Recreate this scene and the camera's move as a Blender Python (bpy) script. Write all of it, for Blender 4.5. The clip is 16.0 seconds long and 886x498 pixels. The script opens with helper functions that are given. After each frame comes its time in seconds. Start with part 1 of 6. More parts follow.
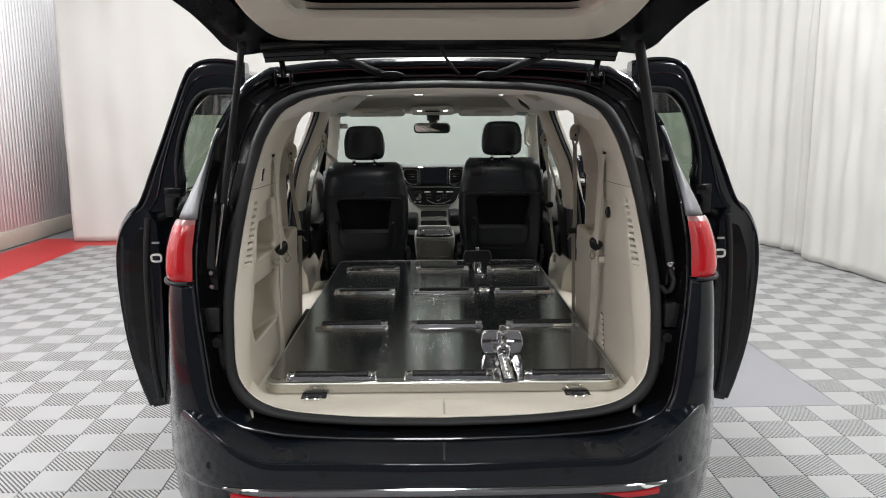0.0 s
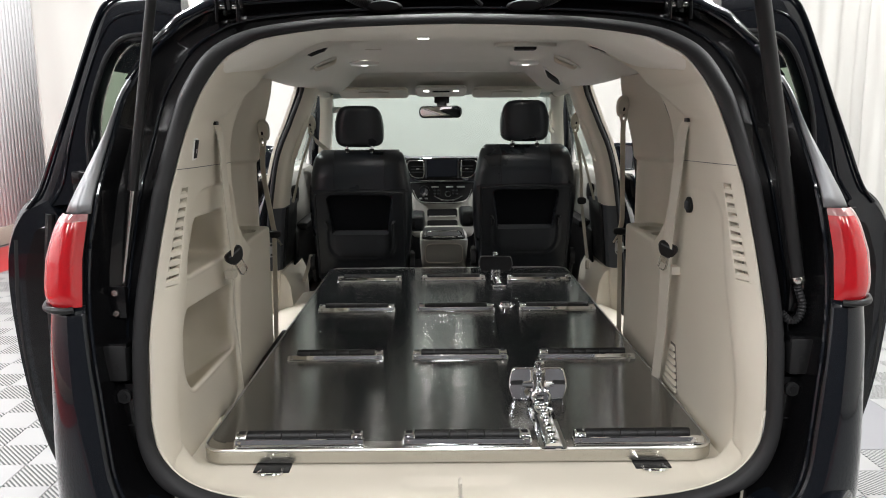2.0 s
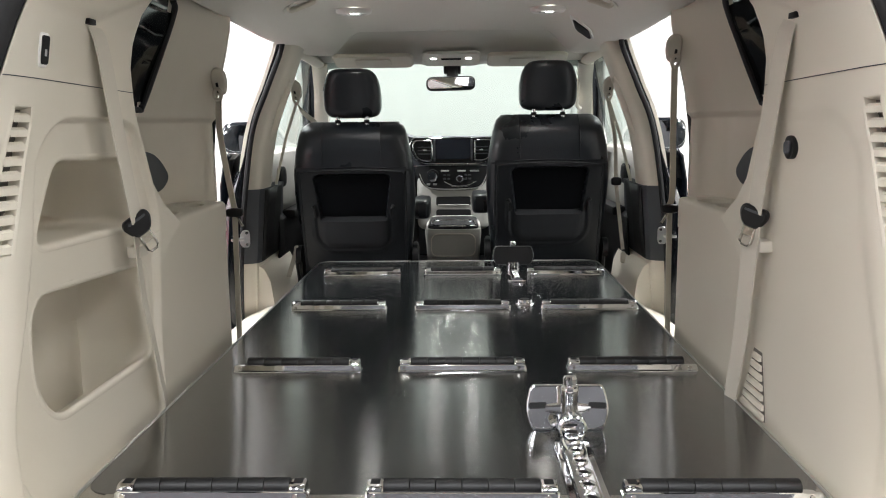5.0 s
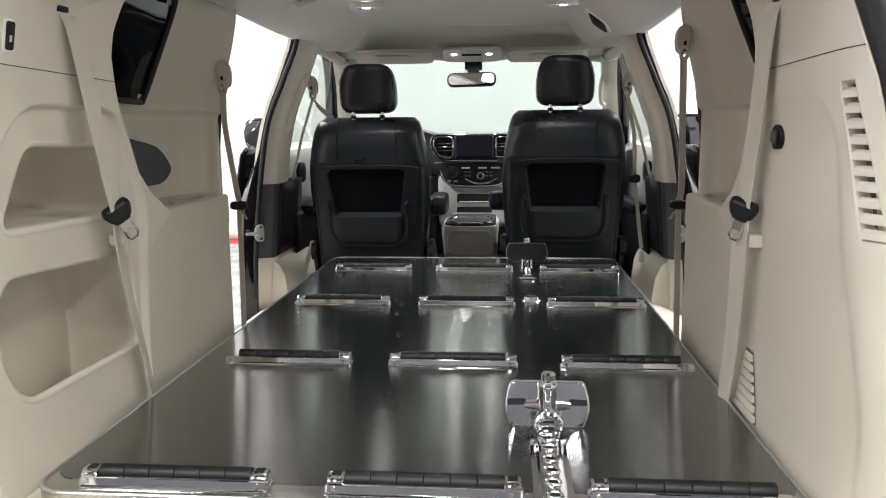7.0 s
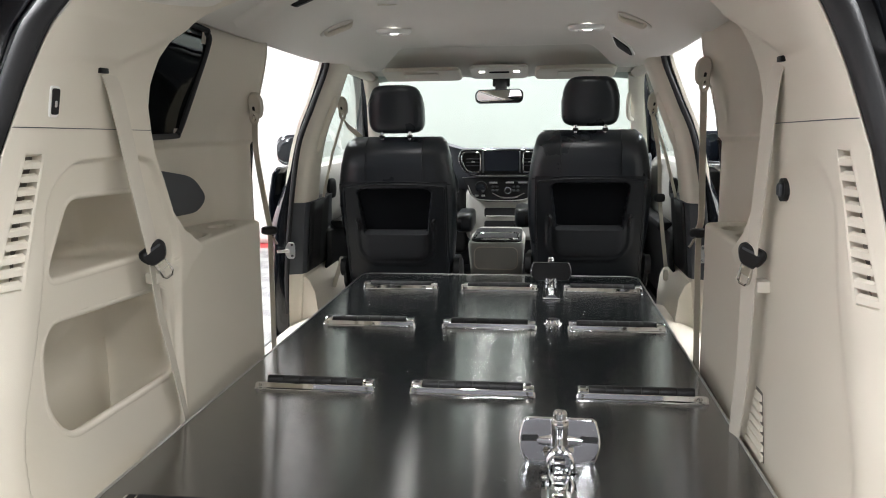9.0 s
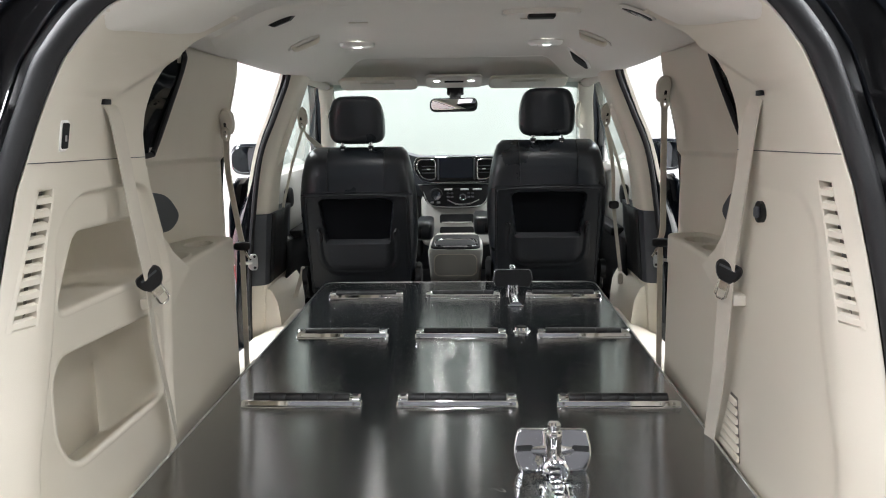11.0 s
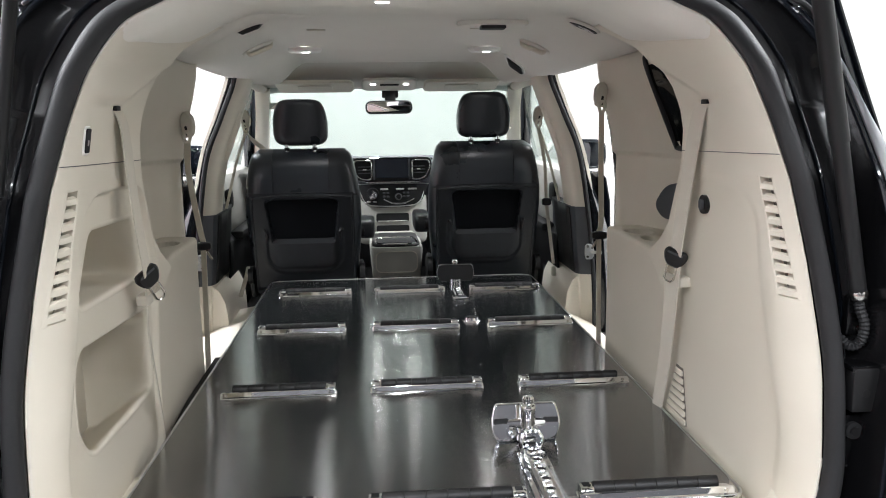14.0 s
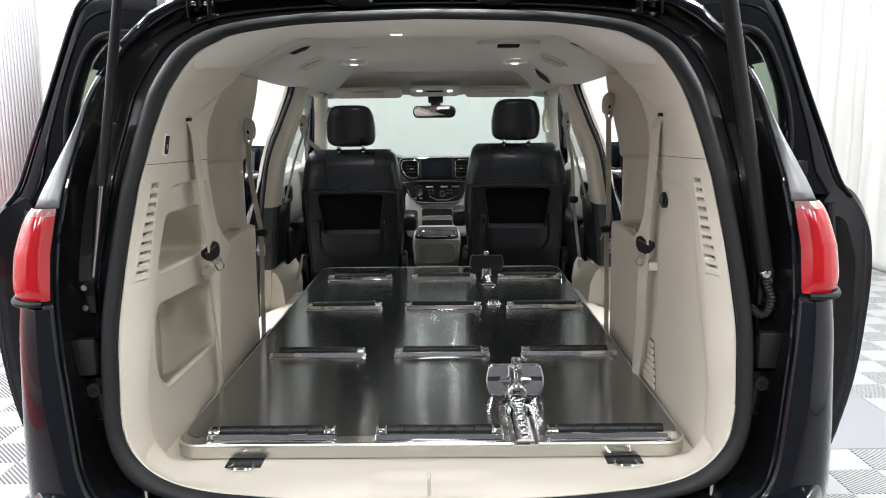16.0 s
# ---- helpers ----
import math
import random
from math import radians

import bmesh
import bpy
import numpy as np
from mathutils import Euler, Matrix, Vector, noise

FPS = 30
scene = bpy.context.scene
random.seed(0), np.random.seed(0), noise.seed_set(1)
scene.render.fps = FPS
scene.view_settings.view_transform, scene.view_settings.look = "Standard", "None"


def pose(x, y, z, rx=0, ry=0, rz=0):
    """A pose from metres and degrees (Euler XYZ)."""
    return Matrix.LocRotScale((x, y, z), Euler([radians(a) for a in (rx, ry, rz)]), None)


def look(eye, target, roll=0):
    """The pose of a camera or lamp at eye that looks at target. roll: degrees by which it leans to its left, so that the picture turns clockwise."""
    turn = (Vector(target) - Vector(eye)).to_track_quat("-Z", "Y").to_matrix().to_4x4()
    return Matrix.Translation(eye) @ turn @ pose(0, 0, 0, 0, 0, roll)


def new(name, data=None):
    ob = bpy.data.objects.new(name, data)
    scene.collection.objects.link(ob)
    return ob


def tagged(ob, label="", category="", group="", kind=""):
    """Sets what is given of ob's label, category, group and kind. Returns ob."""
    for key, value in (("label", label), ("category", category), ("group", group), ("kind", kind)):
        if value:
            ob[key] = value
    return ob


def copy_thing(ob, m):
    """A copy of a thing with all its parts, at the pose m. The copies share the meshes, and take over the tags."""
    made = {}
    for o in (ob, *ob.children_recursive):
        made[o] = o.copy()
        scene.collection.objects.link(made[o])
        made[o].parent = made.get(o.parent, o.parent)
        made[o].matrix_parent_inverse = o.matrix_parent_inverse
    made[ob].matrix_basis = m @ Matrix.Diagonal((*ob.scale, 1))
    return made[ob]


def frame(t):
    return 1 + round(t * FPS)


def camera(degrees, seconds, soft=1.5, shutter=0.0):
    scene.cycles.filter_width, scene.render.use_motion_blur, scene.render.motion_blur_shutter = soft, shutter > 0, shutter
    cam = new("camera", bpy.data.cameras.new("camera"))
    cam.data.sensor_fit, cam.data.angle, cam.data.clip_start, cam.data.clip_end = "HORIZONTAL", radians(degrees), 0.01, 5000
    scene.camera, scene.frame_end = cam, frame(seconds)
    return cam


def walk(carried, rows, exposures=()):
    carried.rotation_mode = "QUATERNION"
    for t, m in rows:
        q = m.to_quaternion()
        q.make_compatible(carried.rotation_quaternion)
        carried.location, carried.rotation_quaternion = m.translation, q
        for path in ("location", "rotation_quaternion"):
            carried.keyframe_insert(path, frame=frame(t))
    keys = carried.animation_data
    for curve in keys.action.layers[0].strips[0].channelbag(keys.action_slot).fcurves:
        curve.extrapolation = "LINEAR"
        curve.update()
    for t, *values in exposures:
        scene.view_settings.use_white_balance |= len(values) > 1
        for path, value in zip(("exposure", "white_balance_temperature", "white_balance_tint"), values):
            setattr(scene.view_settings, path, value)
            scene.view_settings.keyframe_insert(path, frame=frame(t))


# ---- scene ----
cam = camera(60.4, 16.0, soft=1.0)
PATH = [
    (0, (-0.016, -2.429, 1.569), (0.008, -0.459, 1.224), -0.3),
    (0.5, (-0.004, -2.244, 1.567), (0.016, -0.274, 1.223), -0.5),
    (1, (-0.021, -2.055, 1.542), (-0.006, -0.084, 1.2), -0.7),
    (1.5, (-0.049, -1.845, 1.496), (-0.035, 0.126, 1.154), -0.3),
    (2, (-0.025, -1.654, 1.447), (-0.02, 0.317, 1.108), -0.4),
    (2.5, (-0.012, -1.491, 1.397), (-0.02, 0.481, 1.063), -0.5),
    (3, (-0.017, -1.357, 1.362), (-0.037, 0.616, 1.034), -0.5),
    (3.5, (-0.021, -1.24, 1.337), (-0.053, 0.733, 1.013), -0.5),
    (4, (-0.007, -1.145, 1.309), (-0.047, 0.829, 0.987), -0.6),
    (6.5, (0.128, -1.042, 1.241), (0.005, 0.929, 0.926), -0.5),
    (7, (0.162, -1.038, 1.243), (-0.005, 0.93, 0.927), -0.5),
    (7.5, (0.185, -1.037, 1.254), (-0.022, 0.927, 0.938), -0.5),
    (8, (0.188, -1.047, 1.28), (-0.048, 0.914, 0.963), -0.5),
    (8.5, (0.19, -1.06, 1.306), (-0.062, 0.898, 0.987), -0.6),
    (9, (0.199, -1.083, 1.339), (-0.055, 0.875, 1.017), -0.6),
    (11.5, (0.028, -1.142, 1.399), (0.015, 0.831, 1.068), -0.9),
    (12, (-0.023, -1.142, 1.401), (0.028, 0.829, 1.07), -1.0),
    (12.5, (-0.067, -1.15, 1.402), (0.037, 0.82, 1.07), -0.9),
    (13, (-0.108, -1.175, 1.405), (0.036, 0.792, 1.074), -0.9),
    (13.5, (-0.113, -1.211, 1.409), (0.049, 0.755, 1.077), -0.9),
    (14, (-0.078, -1.284, 1.408), (0.08, 0.682, 1.075), -0.8),
    (14.5, (-0.038, -1.374, 1.403), (0.092, 0.594, 1.071), -0.7),
    (15, (0.001, -1.454, 1.405), (0.087, 0.516, 1.074), -0.7),
    (15.5, (0.023, -1.553, 1.418), (0.058, 0.42, 1.087), -0.6),
    (16, (0.063, -1.658, 1.429), (0.045, 0.314, 1.097), -0.6),
]
walk(cam, [(t, look(eye, target, roll)) for t, eye, target, roll in PATH],
     [(0.0, 0.20, 6480, 10), (1.5, 0.38, 6520, 10), (3.0, 0.93, 6560, 10), (4.0, 1.10, 6480, 10), (6.5, 1.08, 6430, 10), (9.0, 1.15, 6370, 10), (13.0, 1.17, 6230, 10), (14.5, 1.14, 6230, 10), (16.0, 0.82, 6280, 10)])

# ---- light ----
world = bpy.data.worlds.new("studio")
scene.world = world
world.use_nodes = True
world.node_tree.nodes["Background"].inputs[0].default_value = (0.9, 0.95, 1.0, 1)
world.node_tree.nodes["Background"].inputs[1].default_value = 0.05


def ceiling_lamp(x, y, z, sx, sy, watts, colour=(0.985, 0.99, 1.0)):
    data = bpy.data.lights.new("ceiling_lamp", "AREA")
    data.shape, data.size, data.size_y, data.energy, data.color = "RECTANGLE", sx, sy, watts, colour
    lamp = new("ceiling_lamp", data)
    lamp.matrix_world = pose(x, y, z, 0, 0, 0)
    return lamp


for lx in (-3.2, 0.0, 3.2):
    for ly in (-4.2, 1.6, 4.5):
        beside = abs(lx) > 1 and ly == 1.6
        ceiling_lamp(lx * (1.2 if beside else 1), .8 if beside else ly, 4.45, 0.5, 2.6, (114 if ly < 0 else 225 if beside else 126) * (1.12 if lx < -1 else .86 if lx > 1 else 1))
ceiling_lamp(-3.4, 8.5, 4.45, 2.0, 0.5, 45)



def cabin_lamp(x, y, z, size, watts):
    """The van's own courtesy lamps, which are lit."""
    data = bpy.data.lights.new("courtesy_lamp", "AREA")
    data.shape, data.size, data.energy, data.color, data.spread = "DISK", size, watts, (1.0, 0.97, 0.92), radians(150)
    lamp = new("courtesy_lamp", data)
    lamp.matrix_world = pose(x, y, z)
    return lamp


for lx, ly, lz, lw in ((-.358, 1.865, 1.675, .22), (.369, 1.88, 1.675, .22), (-.066, .305, 1.630, .6), (-.12, 2.90, 1.580, .35), (.08, 2.90, 1.580, .35)):
    cabin_lamp(lx, ly, lz, .06, lw)


# ---- materials ----
def material(name, colour, rough=0.5, metal=0.0, grain=0.0, scale=200.0, bump=0.0, spot=0.0, spot_scale=4.0,
             coat=0.0, spec=0.5, sheen=0.0, aniso=0.0, rough_var=0.0):
    """A principled material with fine grain, larger soft variation and a bump."""
    m = bpy.data.materials.new(name)
    m.use_nodes = True
    nt = m.node_tree
    b = nt.nodes["Principled BSDF"]
    b.inputs["Roughness"].default_value, b.inputs["Metallic"].default_value = rough, metal
    b.inputs["Coat Weight"].default_value, b.inputs["Coat Roughness"].default_value, b.inputs["Coat IOR"].default_value = coat, 0.03, 1.4
    b.inputs["Specular IOR Level"].default_value = spec
    b.inputs["Sheen Weight"].default_value = sheen
    b.inputs["Anisotropic"].default_value = aniso
    coord = nt.nodes.new("ShaderNodeTexCoord")

    def noise_at(s, detail=4):
        n = nt.nodes.new("ShaderNodeTexNoise")
        n.inputs["Scale"].default_value, n.inputs["Detail"].default_value = s, detail
        nt.links.new(coord.outputs["Object"], n.inputs["Vector"])
        return n

    fine, large = noise_at(scale), noise_at(spot_scale, 5)
    hsv = nt.nodes.new("ShaderNodeHueSaturation")
    hsv.inputs["Color"].default_value = (*colour, 1)
    add = nt.nodes.new("ShaderNodeMath")
    add.operation = "MULTIPLY_ADD"
    nt.links.new(fine.outputs["Fac"], add.inputs[0])
    add.inputs[1].default_value, add.inputs[2].default_value = grain, 1.0 - grain / 2 - spot / 2
    add2 = nt.nodes.new("ShaderNodeMath")
    add2.operation = "MULTIPLY_ADD"
    nt.links.new(large.outputs["Fac"], add2.inputs[0])
    add2.inputs[1].default_value = spot
    nt.links.new(add.outputs[0], add2.inputs[2])
    nt.links.new(add2.outputs[0], hsv.inputs["Value"])
    nt.links.new(hsv.outputs[0], b.inputs["Base Color"])
    if rough_var:
        r = nt.nodes.new("ShaderNodeMath")
        r.operation = "MULTIPLY_ADD"
        nt.links.new(large.outputs["Fac"], r.inputs[0])
        r.inputs[1].default_value, r.inputs[2].default_value = rough_var, rough - rough_var / 2
        nt.links.new(r.outputs[0], b.inputs["Roughness"])
    if bump:
        bp = nt.nodes.new("ShaderNodeBump")
        bp.inputs["Strength"].default_value, bp.inputs["Distance"].default_value = bump, 0.002
        nt.links.new(fine.outputs["Fac"], bp.inputs["Height"])
        nt.links.new(bp.outputs[0], b.inputs["Normal"])
    return m


def glass(name, colour, rough=0.0, mix=0.9):
    """A thin pane: mostly clear tint, with a Fresnel gloss."""
    m = bpy.data.materials.new(name)
    m.use_nodes = True
    nt = m.node_tree
    nt.nodes.remove(nt.nodes["Principled BSDF"])
    out = nt.nodes["Material Output"]
    tr, gl, lw, pw, mx = (nt.nodes.new(k) for k in ("ShaderNodeBsdfTransparent", "ShaderNodeBsdfGlossy", "ShaderNodeLayerWeight", "ShaderNodeMath", "ShaderNodeMixShader"))
    tr.inputs[0].default_value = (*colour, 1)
    gl.inputs["Roughness"].default_value = rough
    lw.inputs[0].default_value = 0.5
    pw.operation = "POWER"
    pw.inputs[1].default_value = 4.0
    scale = nt.nodes.new("ShaderNodeMath")
    scale.operation = "MULTIPLY_ADD"
    scale.inputs[1].default_value, scale.inputs[2].default_value = 0.8, 0.035
    nt.links.new(lw.outputs["Facing"], pw.inputs[0])
    nt.links.new(pw.outputs[0], scale.inputs[0])
    nt.links.new(scale.outputs[0], mx.inputs[0])
    nt.links.new(tr.outputs[0], mx.inputs[1])
    nt.links.new(gl.outputs[0], mx.inputs[2])
    nt.links.new(mx.outputs[0], out.inputs[0])
    return m


PAINT = material("black_paint", (0.005, 0.0065, 0.0095), 0.25, 0, 0.3, 900, 0.0, 0.2, 3, coat=1.0, spec=0.15)
SATIN = material("satin_black_paint", (0.004, 0.004, 0.0045), 0.24, 0, 0.2, 300, 0.0, 0.3, 5, coat=0.3, spec=0.25)
PLASTIC = material("black_plastic", (0.010, 0.010, 0.0105), 0.5, 0, 0.3, 500, 0.2, 0.2, 8, spec=0.3)
RUBBER = material("seal_rubber", (0.018, 0.018, 0.019), 0.55, 0, 0.3, 300, 0.15, 0.3, 6, spec=0.3)
CREAM = material("cream_moulded_plastic", (0.688, 0.640, 0.543), 0.55, 0, 0.06, 700, 0.12, 0.06, 3, spec=0.35, rough_var=0.1)
CREAMDARK = material("cream_lower_plastic", (0.63, 0.59, 0.51), 0.6, 0, 0.06, 700, 0.12, 0.06, 3, spec=0.3)
LINER = material("headliner_cloth", (0.76, 0.735, 0.675), 0.95, 0, 0.14, 500, 0.35, 0.06, 5, spec=0.1, sheen=0.1)
CHARCOAL = material("charcoal_plastic", (0.056, 0.060, 0.068), 0.5, 0, 0.2, 600, 0.2, 0.2, 5)
LEATHER = material("black_leather", (0.0135, 0.0162, 0.0200), 0.29, 0, 0.3, 260, 0.35, 0.3, 6, rough_var=0.12, spec=0.5)
SHELL = material("seat_back_vinyl", (0.0088, 0.0102, 0.0122), 0.40, 0, 0.3, 400, 0.25, 0.3, 6, spec=0.35)
CARPETBLACK = material("black_felt", (0.0075, 0.0080, 0.0090), 0.95, 0, 0.5, 500, 0.3, 0.2, 8, spec=0.0)
MESHNET = material("pouch_net", (0.010, 0.0115, 0.014), 0.75, 0, 0.6, 600, 0.6, 0.2, 8)
CHROME = material("polished_chrome", (0.81, 0.82, 0.83), 0.06, 1.0, 0.02, 300, 0.0, 0.03, 20, rough_var=0.05)
STEEL = material("brushed_aluminium", (0.56, 0.545, 0.51), 0.24, 1.0, 0.08, 160, 0.03, 0.08, 6, aniso=0.6)
SILVERSTRIP = material("edge_aluminium", (0.66, 0.66, 0.64), 0.32, 1.0, 0.06, 160, 0.0, 0.05, 9)
PILLARGREY = material("satin_silver", (0.26, 0.265, 0.275), 0.36, 0.6, 0.05, 160, 0.0, 0.06, 6)
ROLLER = material("roller_rubber", (0.005, 0.005, 0.0055), 0.48, 0, 0.3, 400, 0.2, 0.3, 12)
BELT = material("belt_webbing", (0.62, 0.58, 0.50), 0.75, 0, 0.25, 900, 0.4, 0.08, 12, spec=0.2)
CARPET = material("dark_carpet", (0.035, 0.034, 0.033), 0.95, 0, 0.7, 500, 0.8, 0.3, 8, spec=0.1)
# brown that stands for the shade in the vent gaps
VENTSHADE = material("vent_gap_shade", (0.17, 0.155, 0.13), 0.7, 0, 0.1, 500, 0.1, 0.1, 6)
GREYGREEN = material("dash_grey", (0.42, 0.41, 0.375), 0.6, 0, 0.08, 500, 0.1, 0.06, 6)
REDLENS = material("tail_red", (0.43, 0.006, 0.011), 0.12, 0, 0.05, 60, 0.0, 0.1, 10, coat=1.0)
CLEARLENS = material("tail_pale", (0.34, 0.15, 0.15), 0.12, 0, 0.05, 60, 0.0, 0.1, 10, coat=1.0)
PRIVACY = material("privacy_glass", (0.006, 0.007, 0.007), 0.05, 0, 0.1, 50, 0.0, 0.1, 4, spec=0.4)
MIRROR = material("mirror", (0.8, 0.82, 0.82), 0.02, 1.0)
SCREEN = material("display", (0.012, 0.016, 0.024), 0.12, 0, 0.1, 50, 0.0, 0.1, 5)
LAMPLENS = material("lamp_plastic", (0.85, 0.84, 0.80), 0.4)
LIT = material("lit_lamp_lens", (0.9, 0.9, 0.88), 0.3)
LIT.node_tree.nodes["Principled BSDF"].inputs["Emission Color"].default_value = (1, .98, .94, 1)
LIT.node_tree.nodes["Principled BSDF"].inputs["Emission Strength"].default_value = 3.0
CLEAR = glass("windscreen_glass", (0.60, 0.685, 0.655))
TINT = glass("tinted_glass", (0.27, 0.345, 0.27))
CURTAIN = material("white_curtain", (0.495, 0.487, 0.459), 0.9, 0, 0.05, 120, 0.25, 0.05, 1.2, spec=0.1, sheen=0.1)
WALLGREY = material("dark_wall", (0.05, 0.05, 0.053), 0.8, 0, 0.05, 60, 0.1, 0.05, 1)
CORRUGATED = material("corrugated_white_metal", (0.84, 0.83, 0.84), 0.5, 0, 0.04, 60, 0.0, 0.08, 1)
CEILING = material("grey_ceiling", (0.13, 0.13, 0.13), 0.8, 0, 0.05, 60, 0.1, 0.05, 1)
WALLWHITE = material("white_wall", (0.80, 0.80, 0.79), 0.8, 0, 0.05, 60, 0.1, 0.05, 1)
SKIRT = material("beige_concrete", (0.42, 0.37, 0.31), 0.85, 0, 0.2, 60, 0.3, 0.2, 3)
REDTILE = material("red_tile", (0.38, 0.020, 0.022), 0.45, 0, 0.2, 120, 0.3, 0.15, 3)
GREYTILE = material("grey_mat", (0.19, 0.19, 0.202), 0.5, 0, 0.1, 200, 0.1, 0.06, 3)
WHITETILE = material("light_tile", (0.265, 0.265, 0.263), 0.42, 0, 0.06, 150, 0.1, 0.1, 2, rough_var=0.1)


def ribbed(name, light, dark, pitch):
    """Floor tile with raised diagonal ribs: pale crests, dark slots."""
    m = material(name, light, 0.45, 0, 0.06, 150, 0.0, 0.1, 2)
    nt = m.node_tree
    b = nt.nodes["Principled BSDF"]
    geo = nt.nodes.new("ShaderNodeNewGeometry")
    dot = nt.nodes.new("ShaderNodeVectorMath")
    dot.operation = "DOT_PRODUCT"
    dot.inputs[1].default_value = (0.7071, 0.7071, 0)
    nt.links.new(geo.outputs["Position"], dot.inputs[0])
    f = nt.nodes.new("ShaderNodeMath")
    f.operation = "MULTIPLY"
    f.inputs[1].default_value = 2 * math.pi / pitch
    nt.links.new(dot.outputs["Value"], f.inputs[0])
    s = nt.nodes.new("ShaderNodeMath")
    s.operation = "SINE"
    nt.links.new(f.outputs[0], s.inputs[0])
    ramp = nt.nodes.new("ShaderNodeMapRange")
    ramp.inputs[1].default_value, ramp.inputs[2].default_value = -0.25, 0.15
    nt.links.new(s.outputs[0], ramp.inputs[0])
    mix = nt.nodes.new("ShaderNodeMix")
    mix.data_type = "RGBA"
    mix.inputs[6].default_value, mix.inputs[7].default_value = (*dark, 1), (*light, 1)
    nt.links.new(ramp.outputs[0], mix.inputs[0])
    nt.links.new(mix.outputs[2], b.inputs["Base Color"])
    bp = nt.nodes.new("ShaderNodeBump")
    bp.inputs["Strength"].default_value, bp.inputs["Distance"].default_value = 0.5, 0.003
    nt.links.new(ramp.outputs[0], bp.inputs["Height"])
    nt.links.new(bp.outputs[0], b.inputs["Normal"])
    return m


RIBTILE = ribbed("ribbed_tile", (0.30, 0.30, 0.294), (0.030, 0.035, 0.035), 0.0157)


def laminate():
    """Black satin laminate, polished lengthwise, with faint scuffs."""
    m = material("black_laminate", (0.006, 0.0064, 0.0068), 0.2, 0, 0.3, 400, 0.0, 0.3, 5, spec=0.6)
    m.node_tree.nodes["Principled BSDF"].inputs["IOR"].default_value = 1.5
    nt = m.node_tree
    b = nt.nodes["Principled BSDF"]
    coord = nt.nodes.new("ShaderNodeTexCoord")
    sc = nt.nodes.new("ShaderNodeTexNoise")
    sc.inputs["Scale"].default_value, sc.inputs["Detail"].default_value, sc.inputs["Distortion"].default_value = 7.0, 8, 2.5
    nt.links.new(coord.outputs["Object"], sc.inputs["Vector"])
    r = nt.nodes.new("ShaderNodeMapRange")
    r.inputs[1].default_value, r.inputs[2].default_value = 0.66, 0.72
    r.inputs[3].default_value, r.inputs[4].default_value = 0.115, 0.14
    nt.links.new(sc.outputs["Fac"], r.inputs[0])
    nt.links.new(r.outputs[0], b.inputs["Roughness"])
    # lengthwise polish: the fine relief runs across, so lights draw out along the deck
    fine = nt.nodes.new("ShaderNodeTexNoise")
    fine.inputs["Scale"].default_value, fine.inputs["Detail"].default_value = 4000.0, 0
    nt.links.new(coord.outputs["Object"], fine.inputs["Vector"])
    tilt_ = nt.nodes.new("ShaderNodeMath")
    tilt_.operation = "MULTIPLY_ADD"
    tilt_.inputs[1].default_value, tilt_.inputs[2].default_value = 0.44, -0.22
    nt.links.new(fine.outputs["Fac"], tilt_.inputs[0])
    vec, nrm = nt.nodes.new("ShaderNodeCombineXYZ"), nt.nodes.new("ShaderNodeVectorMath")
    vec.inputs[2].default_value = 1.0
    nrm.operation = "NORMALIZE"
    nt.links.new(tilt_.outputs[0], vec.inputs[1])
    nt.links.new(vec.outputs[0], nrm.inputs[0])
    nt.links.new(nrm.outputs[0], b.inputs["Normal"])
    nt.links.new(nrm.outputs[0], b.inputs["Coat Normal"])
    b.inputs["Coat Weight"].default_value, b.inputs["Coat Roughness"].default_value, b.inputs["Coat IOR"].default_value = 1.0, 0.125, 1.8
    # bluish sheen imitates the haze of reflected light at a low angle
    b.inputs["Sheen Weight"].default_value, b.inputs["Sheen Roughness"].default_value, b.inputs["Sheen Tint"].default_value = 0.035, 0.35, (0.85, 0.95, 1.0, 1)
    # hairline scratches in a few worn places
    line, worn = nt.nodes.new("ShaderNodeTexNoise"), nt.nodes.new("ShaderNodeTexNoise")
    line.inputs["Scale"].default_value, line.inputs["Detail"].default_value, line.inputs["Distortion"].default_value = 16.0, 1.5, 1.2
    worn.inputs["Scale"].default_value, worn.inputs["Detail"].default_value = 5.5, 2
    for n in (line, worn):
        nt.links.new(coord.outputs["Object"], n.inputs["Vector"])
    near_, mask, both_ = nt.nodes.new("ShaderNodeMath"), nt.nodes.new("ShaderNodeMapRange"), nt.nodes.new("ShaderNodeMath")
    near_.operation = "COMPARE"
    near_.inputs[1].default_value, near_.inputs[2].default_value = 0.5, 0.0027
    nt.links.new(line.outputs["Fac"], near_.inputs[0])
    mask.inputs[1].default_value, mask.inputs[2].default_value = 0.58, 0.65
    nt.links.new(worn.outputs["Fac"], mask.inputs[0])
    both_.operation = "MULTIPLY"
    nt.links.new(near_.outputs[0], both_.inputs[0])
    nt.links.new(mask.outputs[0], both_.inputs[1])
    mix = nt.nodes.new("ShaderNodeMix")
    mix.data_type = "RGBA"
    mix.inputs[6].default_value, mix.inputs[7].default_value = (0.0050, 0.0062, 0.0068, 1), (0.15, 0.15, 0.145, 1)
    nt.links.new(both_.outputs[0], mix.inputs[0])
    nt.links.new(mix.outputs[2], b.inputs["Base Color"])
    return m


LAMINATE = laminate()

# ---- building helpers ----
CAR = pose(0.012, 0, 0, 0, 0, 0.5)


def smooth(t):
    t = min(1.0, max(0.0, t))
    return t * t * (3 - 2 * t)


